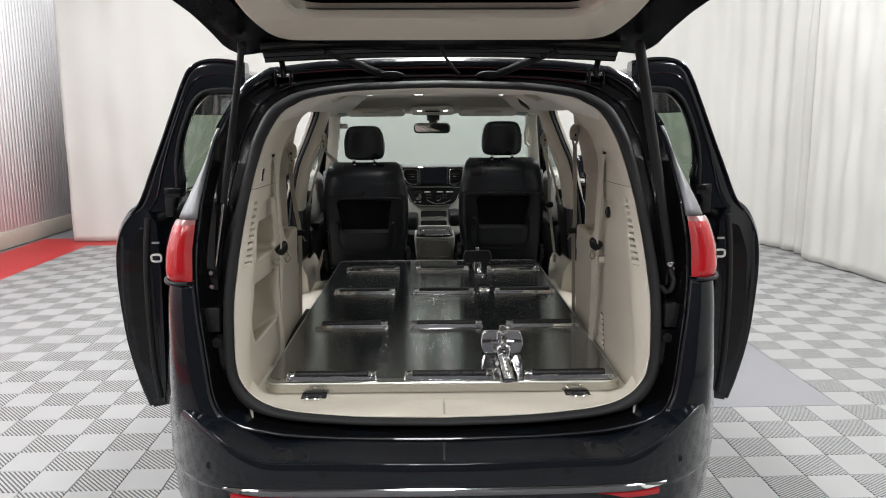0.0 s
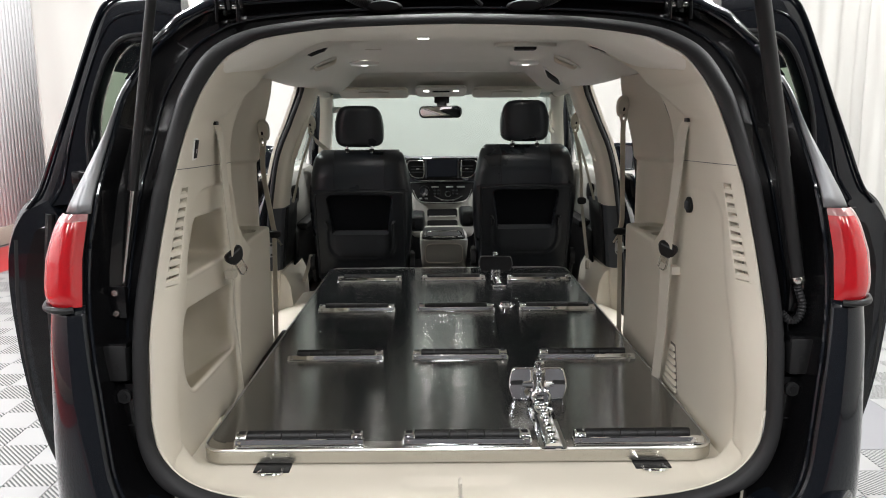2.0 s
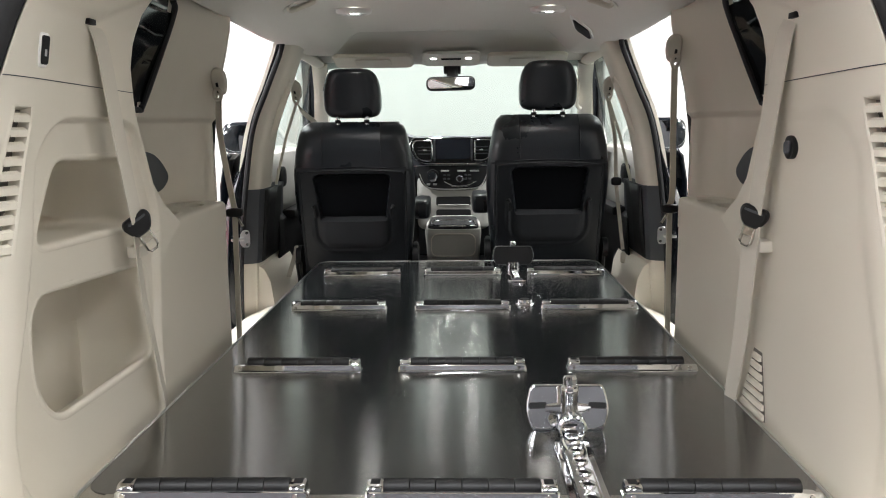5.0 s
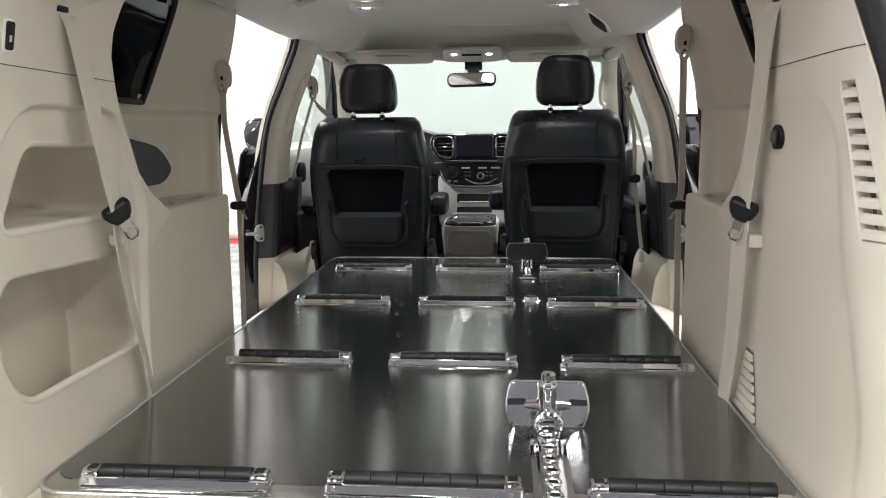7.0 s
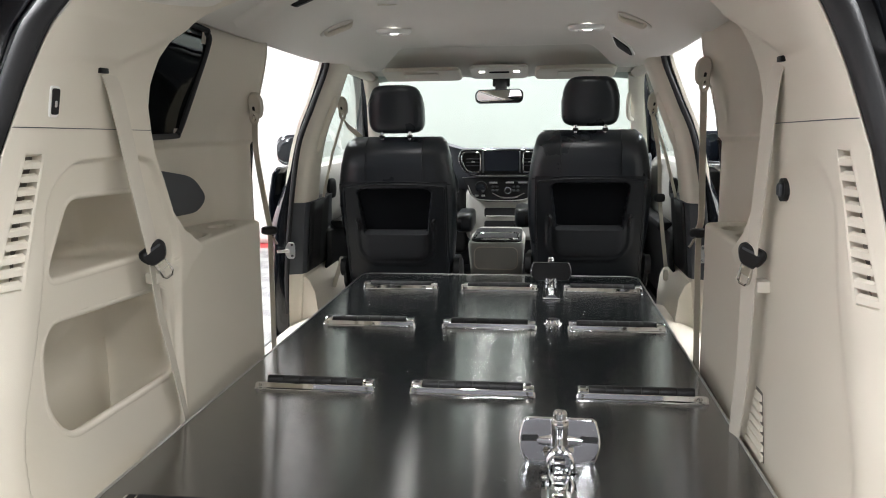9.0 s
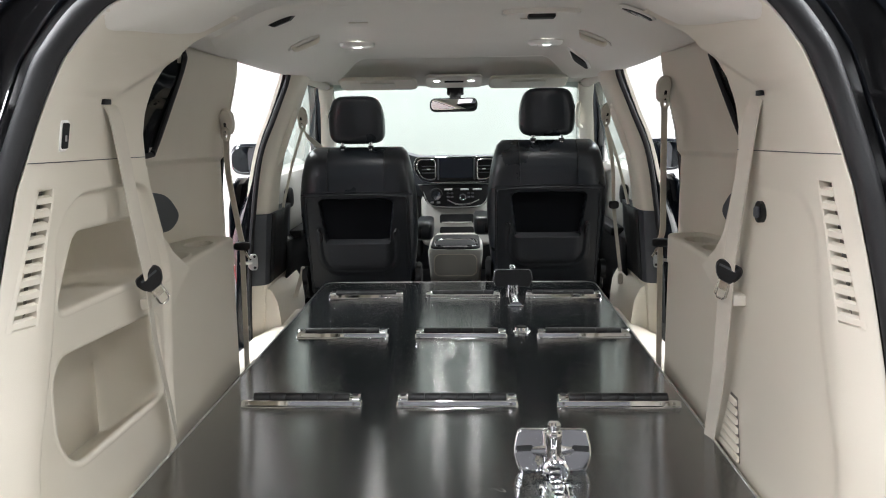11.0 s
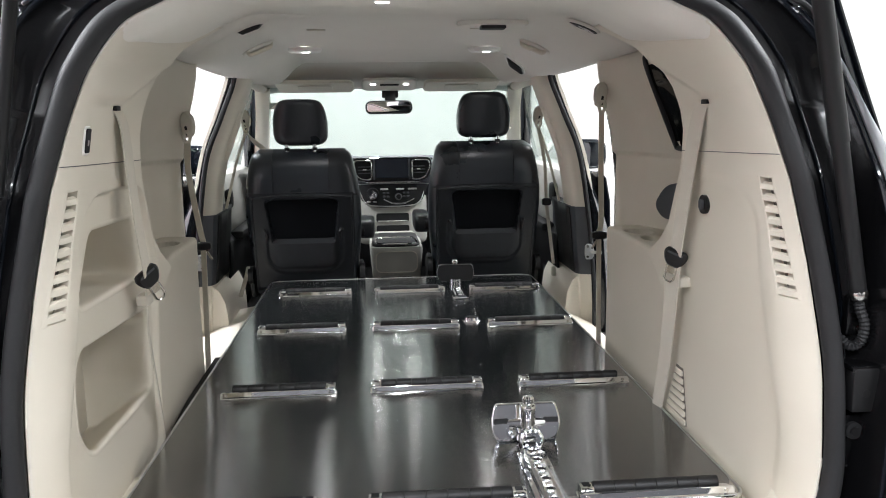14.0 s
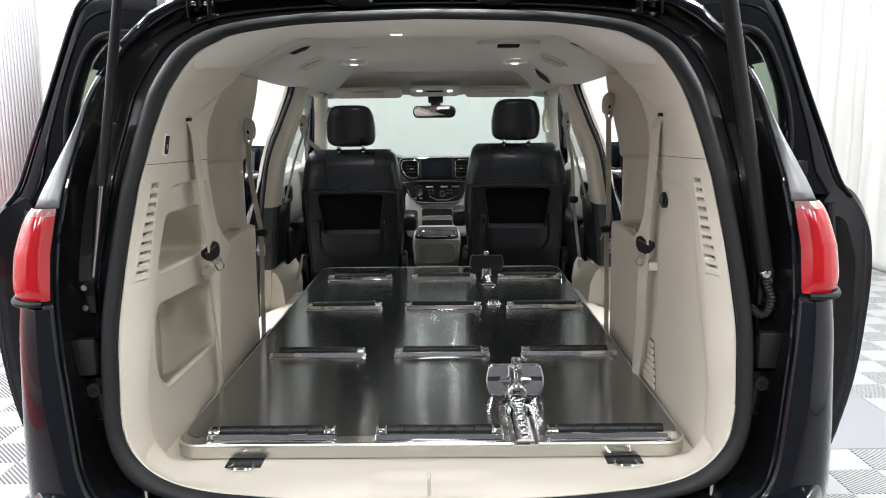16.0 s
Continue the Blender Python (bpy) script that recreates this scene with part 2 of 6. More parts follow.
def lerp(a, b, t):
    return a + (b - a) * t


def lin(v, xs, ys):
    return float(np.interp(v, xs, ys))


def finish(name, bm, mat, angle=35):
    mesh = bpy.data.meshes.new(name)
    for f in bm.faces:
        f.smooth = True
    bm.to_mesh(mesh)
    bm.free()
    mesh.set_sharp_from_angle(angle=radians(angle))
    mesh.materials.append(mat)
    return mesh


def part(name, bm, mat, parent, label="", angle=35):
    """One mesh part under a thing or a part."""
    ob = new(name, finish(name, bm, mat, angle))
    ob.parent = parent
    if label:
        tagged(ob, label)
    return ob


def thing(name, label, category, group="", m=None):
    ob = new(name)
    ob.empty_display_size = 0.05
    ob.matrix_world = m if m is not None else Matrix.Identity(4)
    return tagged(ob, label, category, group)


def solid(name, bm, mat, label, category="", group="", kind="", m=None, angle=35):
    ob = new(name, finish(name, bm, mat, angle))
    if m is not None:
        ob.matrix_world = m
    return tagged(ob, label, category, group, kind)


def thick(ob, t, offset=-1.0):
    mod = ob.modifiers.new("thickness", "SOLIDIFY")
    mod.thickness, mod.offset = t, offset
    return ob


def box(x0, x1, y0, y1, z0, z1, bevel=0.0, seg=2, bm=None):
    bm = bm or bmesh.new()
    made = bmesh.ops.create_cube(bm, size=1.0, matrix=Matrix.Translation(((x0 + x1) / 2, (y0 + y1) / 2, (z0 + z1) / 2)) @ Matrix.Diagonal((x1 - x0, y1 - y0, z1 - z0, 1)))
    if bevel:
        edges = list({e for v in made["verts"] for e in v.link_edges})
        bmesh.ops.bevel(bm, geom=edges, offset=bevel, segments=seg, profile=0.5, affect="EDGES")
    return bm


def cyl(p, q, r, seg=16, r2=None, bm=None):
    """A capped cylinder or cone from p to q."""
    bm = bm or bmesh.new()
    p, q = Vector(p), Vector(q)
    d = q - p
    m = Matrix.Translation((p + q) / 2) @ d.to_track_quat("Z", "Y").to_matrix().to_4x4()
    bmesh.ops.create_cone(bm, cap_ends=True, segments=seg, radius1=r, radius2=r if r2 is None else r2, depth=d.length, matrix=m)
    return bm


def loft(rows, closed=False, caps=False, bm=None):
    """Quads between rows of points."""
    bm = bm or bmesh.new()
    vs = [[bm.verts.new(p) for p in row] for row in rows]
    n = len(rows[0])
    for a, b in zip(vs, vs[1:]):
        for i in range(n if closed else n - 1):
            j = (i + 1) % n
            try:
                bm.faces.new((a[i], a[j], b[j], b[i]))
            except ValueError:
                pass
    if caps:
        bm.faces.new(vs[0][::-1])
        bm.faces.new(vs[-1])
    return bm


def sheet(fn, us, vs, keep=None, bm=None):
    bm = bm or bmesh.new()
    grid = [[bm.verts.new(fn(u, v)) for v in vs] for u in us]
    for i in range(len(us) - 1):
        for j in range(len(vs) - 1):
            if keep is None or keep((us[i] + us[i + 1]) / 2, (vs[j] + vs[j + 1]) / 2):
                bm.faces.new((grid[i][j], grid[i + 1][j], grid[i + 1][j + 1], grid[i][j + 1]))
    return bm


def spread(a, b, n):
    return [a + (b - a) * i / (n - 1) for i in range(n)]


def spline(pts, n):
    """Points along a smooth curve through pts."""
    pts = [Vector(p) for p in pts]
    out = []
    ext = [pts[0] * 2 - pts[1]] + pts + [pts[-1] * 2 - pts[-2]]
    k = len(pts) - 1
    for i in range(n):
        s = i / (n - 1) * k
        j = min(int(s), k - 1)
        t = s - j
        p0, p1, p2, p3 = ext[j:j + 4]
        out.append(0.5 * ((2 * p1) + (p2 - p0) * t + (2 * p0 - 5 * p1 + 4 * p2 - p3) * t * t + (3 * p1 - p0 - 3 * p2 + p3) * t ** 3))
    return out


def tube(pts, r, seg=10, wave=0.0, caps=True, closed=False, flat=1.0, bm=None):
    """A tube along points; r a number or a function of the index."""
    pts = [Vector(p) for p in pts]
    rows, n = [], len(pts)
    ref = Vector((0.1, 0.2, 1)).normalized()
    for i, p in enumerate(pts):
        a, b = (pts[i - 1], pts[(i + 1) % n]) if closed else (pts[max(i - 1, 0)], pts[min(i + 1, n - 1)])
        d = (b - a).normalized()
        u = d.cross(ref).normalized()
        w = u.cross(d).normalized()
        rr = (r(i) if callable(r) else r) * (1 + wave * (i % 2))
        rows.append([p + u * math.cos(2 * math.pi * k / seg) * rr + w * math.sin(2 * math.pi * k / seg) * rr * flat for k in range(seg)])
    if closed:
        rows.append(rows[0])
        bm = loft(rows[:-1], True, False, bm)
        bm.verts.ensure_lookup_table()
        vs = list(bm.verts)[-seg * n:]
        for k in range(seg):
            j = (k + 1) % seg
            bm.faces.new((vs[(n - 1) * seg + k], vs[(n - 1) * seg + j], vs[j], vs[k]))
        return bm
    return loft(rows, True, caps, bm)


def ribbon(pts, width, t=0.0018, across=(0, 1, 0), bm=None):
    """A strap of webbing along points."""
    across = Vector(across).normalized()
    rows, pts = [], [Vector(p) for p in pts]
    for i, p in enumerate(pts):
        d = (pts[min(i + 1, len(pts) - 1)] - pts[max(i - 1, 0)]).normalized()
        a = (across - d * across.dot(d)).normalized()
        nrm = d.cross(a)
        w = width(i) if callable(width) else width
        rows.append([p + a * w / 2 + nrm * t, p - a * w / 2 + nrm * t, p - a * w / 2 - nrm * t, p + a * w / 2 - nrm * t])
    return loft(rows, True, True, bm)


def rounded(w, h, r, n=5):
    """Outline of a rounded rectangle about the origin."""
    pts = []
    for cx, cy, a0 in ((w / 2 - r, h / 2 - r, 0), (-w / 2 + r, h / 2 - r, 90), (-w / 2 + r, -h / 2 + r, 180), (w / 2 - r, -h / 2 + r, 270)):
        for k in range(n):
            a = radians(a0 + 90 * k / (n - 1))
            pts.append((cx + r * math.cos(a), cy + r * math.sin(a)))
    return pts


def slab(outline, place, t, bevel=0.0, bm=None):
    """An outline extruded by t, with chamfered rims. place(a, b, c): the point for plan (a, b) and height c."""
    cx = sum(p[0] for p in outline) / len(outline)
    cy = sum(p[1] for p in outline) / len(outline)
    reach = max(math.hypot(a - cx, b - cy) for a, b in outline)
    k = 1 - bevel / reach

    def ring(c, s):
        return [place(cx + (a - cx) * s, cy + (b - cy) * s, c) for a, b in outline]
    rows = [ring(0, k), ring(bevel, 1), ring(t - bevel, 1), ring(t, k)] if bevel else [ring(0, 1), ring(t, 1)]
    return loft(rows, True, True, bm)


def pillow(cx, cy, cz, sx, sy, sz, e=0.35, nu=20, nv=12, bm=None, warp=None):
    """A superellipsoid cushion."""
    def se(c, p):
        return math.copysign(abs(c) ** p, c)
    rows = []
    for i in range(nv + 1):
        a = -math.pi / 2 + math.pi * i / nv
        row = []
        for j in range(nu):
            b = 2 * math.pi * j / nu
            p = Vector((sx / 2 * se(math.cos(a), e) * se(math.cos(b), e), sy / 2 * se(math.cos(a), e) * se(math.sin(b), e), sz / 2 * se(math.sin(a), e)))
            p = Vector((cx, cy, cz)) + (warp(p) if warp else p)
            row.append(p)
        rows.append(row)
    bm = loft(rows, True, False, bm)
    bmesh.ops.remove_doubles(bm, verts=bm.verts, dist=0.0003)
    return bm


# ---- studio ----
def studio():
    FX0, FX1, FY0, FY1, H = -5.25, 4.6, -6.0, 9.8, 4.6
    solid("floor", box(FX0 - 0.1, FX1 + 0.1, FY0 - 0.1, FY1 + 0.1, -0.2, -0.012), GREYTILE, "pale grey snap-together tile floor base", kind="structure")
    solid("ceiling", box(FX0 - 0.2, FX1 + 0.2, FY0 - 0.2, FY1 + 0.2, H, H + 0.15), CEILING, "plain grey studio ceiling", kind="structure")
    # unseen south wall, its dark tone chosen to darken the reflections
    solid("wall_south", box(FX0 - 0.2, FX1 + 0.2, FY0 - 0.2, FY0, 0, H), WALLGREY, "unseen wall made dark grey so that glossy parts reflect dark", kind="structure")
    solid("wall_north", box(FX0 - 0.2, FX1 + 0.2, FY1, FY1 + 0.2, 0, H), WALLWHITE, "plain white wall behind the curtain", kind="structure")
    solid("wall_east", box(FX1, FX1 + 0.2, FY0, FY1, 0, H), WALLWHITE, "plain white wall behind the curtain", kind="structure")
    # corrugated metal wall: vertical ribs
    y, prof = FY0, []
    while y < FY1:
        prof += [(0.0, y), (0.0, y + 0.035), (0.014, y + 0.045), (0.014, y + 0.062)]
        y += 0.075
    bm = loft([[(FX0 - 0.02 + a, b, z) for a, b in prof] for z in (0.2, H)])
    thick(solid("wall_west", bm, CORRUGATED, "white corrugated metal wall with fine vertical ribs", kind="structure"), 0.1, 0)
    solid("baseboard", box(FX0 - 0.04, FX0 + 0.05, FY0, FY1, 0, 0.21, 0.008), SKIRT, "beige concrete kerb along the wall base", kind="structure")

    # curtains in deep uneven folds
    def drape(name, path, z0, z1, amp, waves, seed, label):
        pts = spline(path, int(waves * 10))
        cols = []
        for i, p in enumerate(pts):
            d = (pts[min(i + 1, len(pts) - 1)] - pts[max(i - 1, 0)]).normalized()
            nrm = Vector((-d.y, d.x, 0))
            cols.append((p, nrm, d))
        def at(i, z):
            p, nrm, d = cols[int(i)]
            k = i / 10.0 * 2 * math.pi
            soft = 0.35 + 0.65 * (z - z0) / (z1 - z0)
            w = amp * (math.sin(k + 1.5 * noise.noise((i * 0.05 + seed, 0, 3))) * (0.5 + 0.9 * noise.noise((i * 0.03, seed, 7)))) * (0.5 + 0.5 * soft)
            w += 0.010 * noise.noise((i * 0.16 + seed, z * 1.9, 4)) + amp * 0.9 * noise.noise((i * 0.025 + seed, z * 0.55, 1)) + 0.02 * noise.noise((i * 0.1, z * 1.6, seed))
            q = p + nrm * w
            return (q.x, q.y, z)
        bm = sheet(at, list(range(len(cols))), spread(z0, z1, 60))
        return thick(solid(name, bm, CURTAIN, label, "curtain", "studio curtains"), 0.004, 0)

    drape("curtain", [(-4.62, 7.25, 0), (-3.0, 7.3, 0), (-1.0, 7.3, 0), (1.2, 7.3, 0)], 0.01, 4.5, 0.022, 12, 2.0, "white hanging backdrop curtain with soft shallow folds")
    drape("curtain", [(1.0, 7.38, 0), (2.6, 7.25, 0), (3.7, 6.95, 0), (4.1, 6.2, 0), (4.14, 5.1, 0)], 0.01, 4.5, 0.045, 15, 5.0, "white backdrop curtain gathered into deep vertical folds")
    drape("curtain", [(4.02, 5.75, 0), (4.2, 4.5, 0), (4.3, 2.5, 0), (4.3, 0.0, 0), (4.3, -5.5, 0)], 0.01, 4.5, 0.022, 20, 9.0, "white backdrop curtain hanging along the side of the studio")


studio()

# ---- minivan ----
# Around the tailgate opening: trim edge A, seal B, gutter rim C, outer corner D, each (half width, height).
RING = [
    ((0.0, .622), (0.0, .598), (0.0, .575), None),
    ((.25, .628), (.26, .604), (.28, .580), None),
    ((.41, .641), (.44, .618), (.47, .592), None),
    ((.49, .652), (.53, .632), (.575, .610), None),
    ((.555, .671), (.595, .652), (.645, .632), (.858, .590)),
    ((.605, .702), (.643, .685), (.690, .665), (.866, .645)),
    ((.642, .750), (.675, .742), (.715, .722), (.869, .712)),
    ((.656, .811), (.689, .810), (.728, .800), (.871, .800)),
    ((.659, .900), (.691, .900), (.742, .900), (.870, .900)),
    ((.658, .990), (.690, .990), (.754, .990), (.870, .990)),
    ((.648, 1.08), (.682, 1.08), (.762, 1.075), (.864, 1.075)),
    ((.635, 1.17), (.668, 1.17), (.762, 1.17), (.856, 1.17)),
    ((.618, 1.26), (.652, 1.26), (.753, 1.26), (.832, 1.26)),
    ((.602, 1.34), (.638, 1.34), (.743, 1.34), (.795, 1.34)),
    ((.585, 1.42), (.622, 1.42), (.731, 1.42), (.758, 1.42)),
    ((.560, 1.50), (.602, 1.505), (.716, 1.51), (.727, 1.512)),
    ((.520, 1.577), (.568, 1.585), (.680, 1.605), (.695, 1.61)),
    ((.475, 1.608), (.515, 1.630), (.625, 1.668), (.645, 1.68)),
    ((.430, 1.628), (.442, 1.656), (.555, 1.706), (.575, 1.722)),
    ((.300, 1.648), (.306, 1.675), (.400, 1.722), (.410, 1.742)),
    ((.150, 1.656), (.150, 1.683), (.200, 1.730), (.205, 1.750)),
    ((0.0, 1.660), (0.0, 1.686), (0.0, 1.733), (0.0, 1.753)),
]


FINE = [[(p.x, p.z) for p in spline([(r[k][0], 0, r[k][1]) for r in RING], 211)] for k in range(3)]
FINE_RING = list(zip(*FINE))


def y_rear(z):
    return lin(z, [.62, .95, 1.3, 1.5, 1.66, 1.75], [-.13, -.09, -.03, .05, .165, .24])


def y_rim(z):
    return y_rear(z) + lin(z, [.6, 1.2, 1.45, 1.62, 1.75], [-.075, -.07, -.035, 0.0, 0.0])


def both(ring):
    """The half loop of points mirrored into a full open row, bottom centre to bottom centre."""
    return [(-x, y, z) for x, y, z in ring] + [p for p in ring[::-1][1:]]


van = thing("minivan", "black minivan with its tailgate raised and both sliding doors open", "minivan", m=CAR)


def widen(y, z):
    """How far the flank swells outward going forward."""
    low = lin(y, [0, .35, 1.0, 1.4], [0, .03, .10, .11])
    return low * lin(z, [.6, 1.2, 1.35, 1.6], [1, 1, .85, .5])


def shell():
    # gutter: seal edge to outer corner, all round
    A = [(a[0], y_rear(a[1]), a[1]) for a, b, c in FINE_RING[::2]]
    B = [(b[0], y_rear(b[1]) - 0.006, b[1]) for a, b, c in FINE_RING[::2]]
    # rubber seal with a round lip
    seal_rows = []
    for k in range(9):
        ang = math.pi * k / 8
        row = []
        for (a, b) in zip(A, B):
            pa, pb = Vector(a), Vector(b)
            d = pb - pa
            row.append(tuple(pa + d * (0.5 - 0.5 * math.cos(ang)) + Vector((0, -0.024, 0)) * math.sin(ang) ** 0.7))
        seal_rows.append(both(row))
    seal_rows[0] = both([tuple(Vector(a).lerp(Vector(b), .05) + Vector((0, -.003, 0))) for a, b in zip(A, B)])
    seal_rows.append(both([(b[0], b[1] + 0.04, b[2]) for b in B]))
    part("tailgate_seal", loft(seal_rows), RUBBER, van, "dark grey rubber tailgate seal")
    G = []
    for a, b, c in FINE_RING[::2]:
        cx, cz = c
        G.append([(b[0] + .002, y_rear(b[1]) + .012, b[1]),
                  (lerp(b[0], cx, .35), y_rear(b[1]) + .022, lerp(b[1], cz, .35)),
                  (lerp(b[0], cx, .75), lerp(y_rear(cz), y_rim(cz), .2) + .012, lerp(b[1], cz, .75)),
                  (lerp(b[0], cx, .96), lerp(y_rear(cz), y_rim(cz), .8), lerp(b[1], cz, .96)),
                  (cx, y_rim(cz), cz)])
    rows = [both([g[k] for g in G]) for k in range(5)]
    gut = part("gutter", loft(rows), SATIN, van, "black painted tailgate gutter")
    for k, r, y in ((1, .0035, -.002), (3, .005, -.004)):
        half = [(g[k][0], g[k][1] + y, g[k][2]) for g in G]
        part("gutter_flange", tube(both([tuple(p) for p in half]), r, 8), PAINT, gut, "glossy folded flange")
    # outer corner, flank and roof
    F = [.10, .16, .35, .7, 1.0, 1.15, 1.27]

    def flank(i, s):
        a, b, c, d = RING[i]
        (cx, cz), (dx, dz) = c, d
        yc, yd = y_rim(cz), y_rear(dz) + .035
        pts = [(s * cx, yc, cz), (s * lerp(cx, dx, .3), yc - .012, lerp(cz, dz, .3)), (s * lerp(cx, dx, .68), yc + .008, lerp(cz, dz, .68)),
               (s * lerp(cx, dx, .92), lerp(yc, yd, .55), lerp(cz, dz, .92)), (s * dx, yd, dz)]
        for f in F:
            y = max(f, yd + .01 * (F.index(f) + 1))
            pts.append((s * (dx + widen(y, dz)), y, dz + .012 * smooth(y)))
        return pts
    for s in (-1, 1):
        rows = [flank(i, s) for i in range(4, 17)]
        # panel in fine faces: leave out the lamp (between 1.07 and 1.26 m), the pane and the silver pillar trim
        cols = [spline(c, 49) for c in zip(*rows)]
        fine = [spline(r, 45) for r in zip(*cols)]
        bm, bt = bmesh.new(), bmesh.new()
        for i in range(len(fine) - 1):
            z = (fine[i][0][2] + fine[i + 1][0][2]) / 2
            for j in range(44):
                lamp = 1.07 < z < 1.26 and j < 20
                pane = 1.26 < z < 1.56 and 20 <= j < 40
                into = bt if 1.262 < z < 1.545 and j < 17 else bm
                if not (lamp or pane):
                    into.faces.new([into.verts.new(p) for p in (fine[i][j], fine[i][j + 1], fine[i + 1][j + 1], fine[i + 1][j])])
        for q in (bm, bt):
            bmesh.ops.remove_doubles(q, verts=q.verts, dist=1e-5)
        thick(part("quarter_panel", bm, PAINT, van, "glossy black rear quarter panel", 50), .012, -s)
        thick(part("pillar_trim", bt, PILLARGREY, van, "satin silver-grey pillar trim above the tail light", 50), .006, -s)
        pane_rows = [r[5:11] for r in rows if 1.255 < r[0][2] < 1.56 + .06]
        w = part("quarter_window", loft(pane_rows), PRIVACY, van, "dark privacy quarter window glass")
        thick(w, .004, 0)
        # tail lamp, slightly proud, in a finer loft
        lo, md, hi = flank(10, s), flank(11, s), flank(12, s)

        def lamp_row(t, proud):
            a, b, u = (lo, md, t * 2) if t < .5 else (md, hi, t * 2 - 1)
            row = []
            for j in range(7):
                p = Vector(a[j]).lerp(Vector(b[j]), u)
                p += Vector((s * .006, -.010, 0)) * proud
                row.append(p)
            return spline(row, 19)
        ts = spread(0, 1, 25)

        def lens_row(t):
            """One height of the lens: rounded outer corners and a swelling face."""
            src = lamp_row(t, .6)
            reach = 18 * (1 - .30 * abs(2 * t - 1) ** 7)
            row = []
            for k in spread(0, 1, 19):
                q = k * reach
                i = min(int(q), 17)
                p = src[i].lerp(src[i + 1], q - i)
                swell = (1 - abs(2 * t - 1) ** 5) * (1 - abs(2 * k - 1) ** 5)
                row.append(p + Vector((s * .016 * k, -.016 * (1 - .6 * k), 0)) * swell)
            return row
        lamp = part("tail_light", loft([lens_row(t) for t in ts[:23]]), REDLENS, van, "red wrap-around tail light lens")
        part("lens_top", loft([lens_row(t) for t in ts[22:]]), CLEARLENS, lamp, "pale lens cap")
        part("lamp_housing", loft([[p + Vector((0, .012, 0)) for p in lamp_row(t, 0)] for t in ts]), PAINT, lamp, "black lamp housing")
        # dark garnish line under the lamp
        part("lamp_garnish", tube([p + Vector((s * .003, -.006, -.004)) for p in lamp_row(0, .6)[1:12]], .007, 8), PLASTIC, lamp, "black garnish under the lens")
    # roof: from the rear rim forward
    RY = [.30, .5, 1.0, 1.6, 2.3, 2.8, 3.0]
    rows = []
    half = [RING[i] for i in range(16, 22)]
    rim = both([(c[0], y_rim(c[1]), c[1]) for a, b, c, d in half])
    rim2 = both([(d[0], y_rim(c[1]) + .03, d[1]) for a, b, c, d in half])
    rows += [rim, rim2]
    for y in RY:
        up = lin(y, [.3, .5, 1.2, 2.3, 2.8, 3.0], [.003, .008, .022, .032, .026, -.06])
        wd = lin(y, [.3, 1.2, 2.3, 3.0], [1.01, 1.08, 1.08, .98])
        rows.append(both([(d[0] * wd, y + .0, d[1] + up) for a, b, c, d in half]))
    thick(part("roof", loft(rows), PAINT, van, "glossy black roof"), .012, 1)


shell()


def bumper():
    # section from the gutter rim out over the ledge and down the face
    rows = []
    cols = []
    for k in spread(-1, 1, 81):
        x = k
        ax = abs(k)
        hw = .884
        px = hw * math.copysign(math.sin(min(1.0, ax) * math.pi / 2) ** 0.9, k) if ax else 0.0
        # plan curve: full width, rounding forward at the corners
        yb = -.345 + .27 * max(0.0, (abs(px) - .45) / .434) ** 3.0
        yl = lin(abs(px), [0, .5, .66, .76, .884], [-.205, -.185, -.17, -.13, -.03])
        ztop = .575 + .012 * smooth(abs(px) / .5) + .110 * smooth((abs(px) - .50) / .30)
        col = [(px * .985, yl + .06, ztop + .005), (px * .99, yl, ztop - .002), (px, lerp(yl, yb, .55), ztop - .010), (px, yb + .010, ztop - .013), (px, yb + .001, ztop - .021),
               (px * 1.0, yb - .004, ztop - .045), (px, yb - .006, .50), (px, yb, .47), (px * .995, yb + .004, .40), (px * .99, yb + .015, .33), (px * .97, yb + .05, .27), (px * .95, yb + .12, .24)]
        cols.append(spline(col, 45))
    b = part("rear_bumper", loft(cols), PAINT, van, "glossy black rear bumper")
    thick(b, .008, -1)
    def face(px, dz, out):
        yb = -.345 + .27 * max(0.0, (abs(px) - .45) / .434) ** 3.0
        return (px, yb - .006 - out, .482 + dz + .02 * abs(px) ** 2)
    rows = [[face(x, dz, o) for dz, o in ((-.012 * g, 0), (-.010 * g, .010), (.004 * g, .006), (.010 * g, .001))] for x, g in [(v, min(1, (.66 - abs(v)) * 8 + .15)) for v in spread(-.66, .66, 45)]]
    part("chrome_strip", loft(rows), CHROME, b, "chrome bumper strip")
    for s in (-1, 1):
        rows = [[face(s * x, dz, o) for dz, o in ((-.030 * g - .004, 0), (-.027 * g - .004, .006), (-.016, .007), (-.013, 0))] for x, g in [(v, min(1, (v - .44) * 9 + .2)) for v in spread(.45, .635, 12)]]
        part("reflector", loft(rows), REDLENS, b, "red bumper reflector")
    for x in (-.70, -.36, .36, .70):
        p = face(x, .058, 0)
        part("parking_sensor", cyl((p[0], p[1] + .02, p[2]), (p[0], p[1] + .0005, p[2]), .012, 14), SATIN, b)


bumper()


def trim_inner(z):
    return lin(z, [.6, .7, .83, 1.0, 1.1, 1.22, 1.30, 1.38, 1.44, 1.52, 1.57, 1.63], [.632, .632, .629, .619, .611, .607, .599, .587, .574, .550, .516, .45])


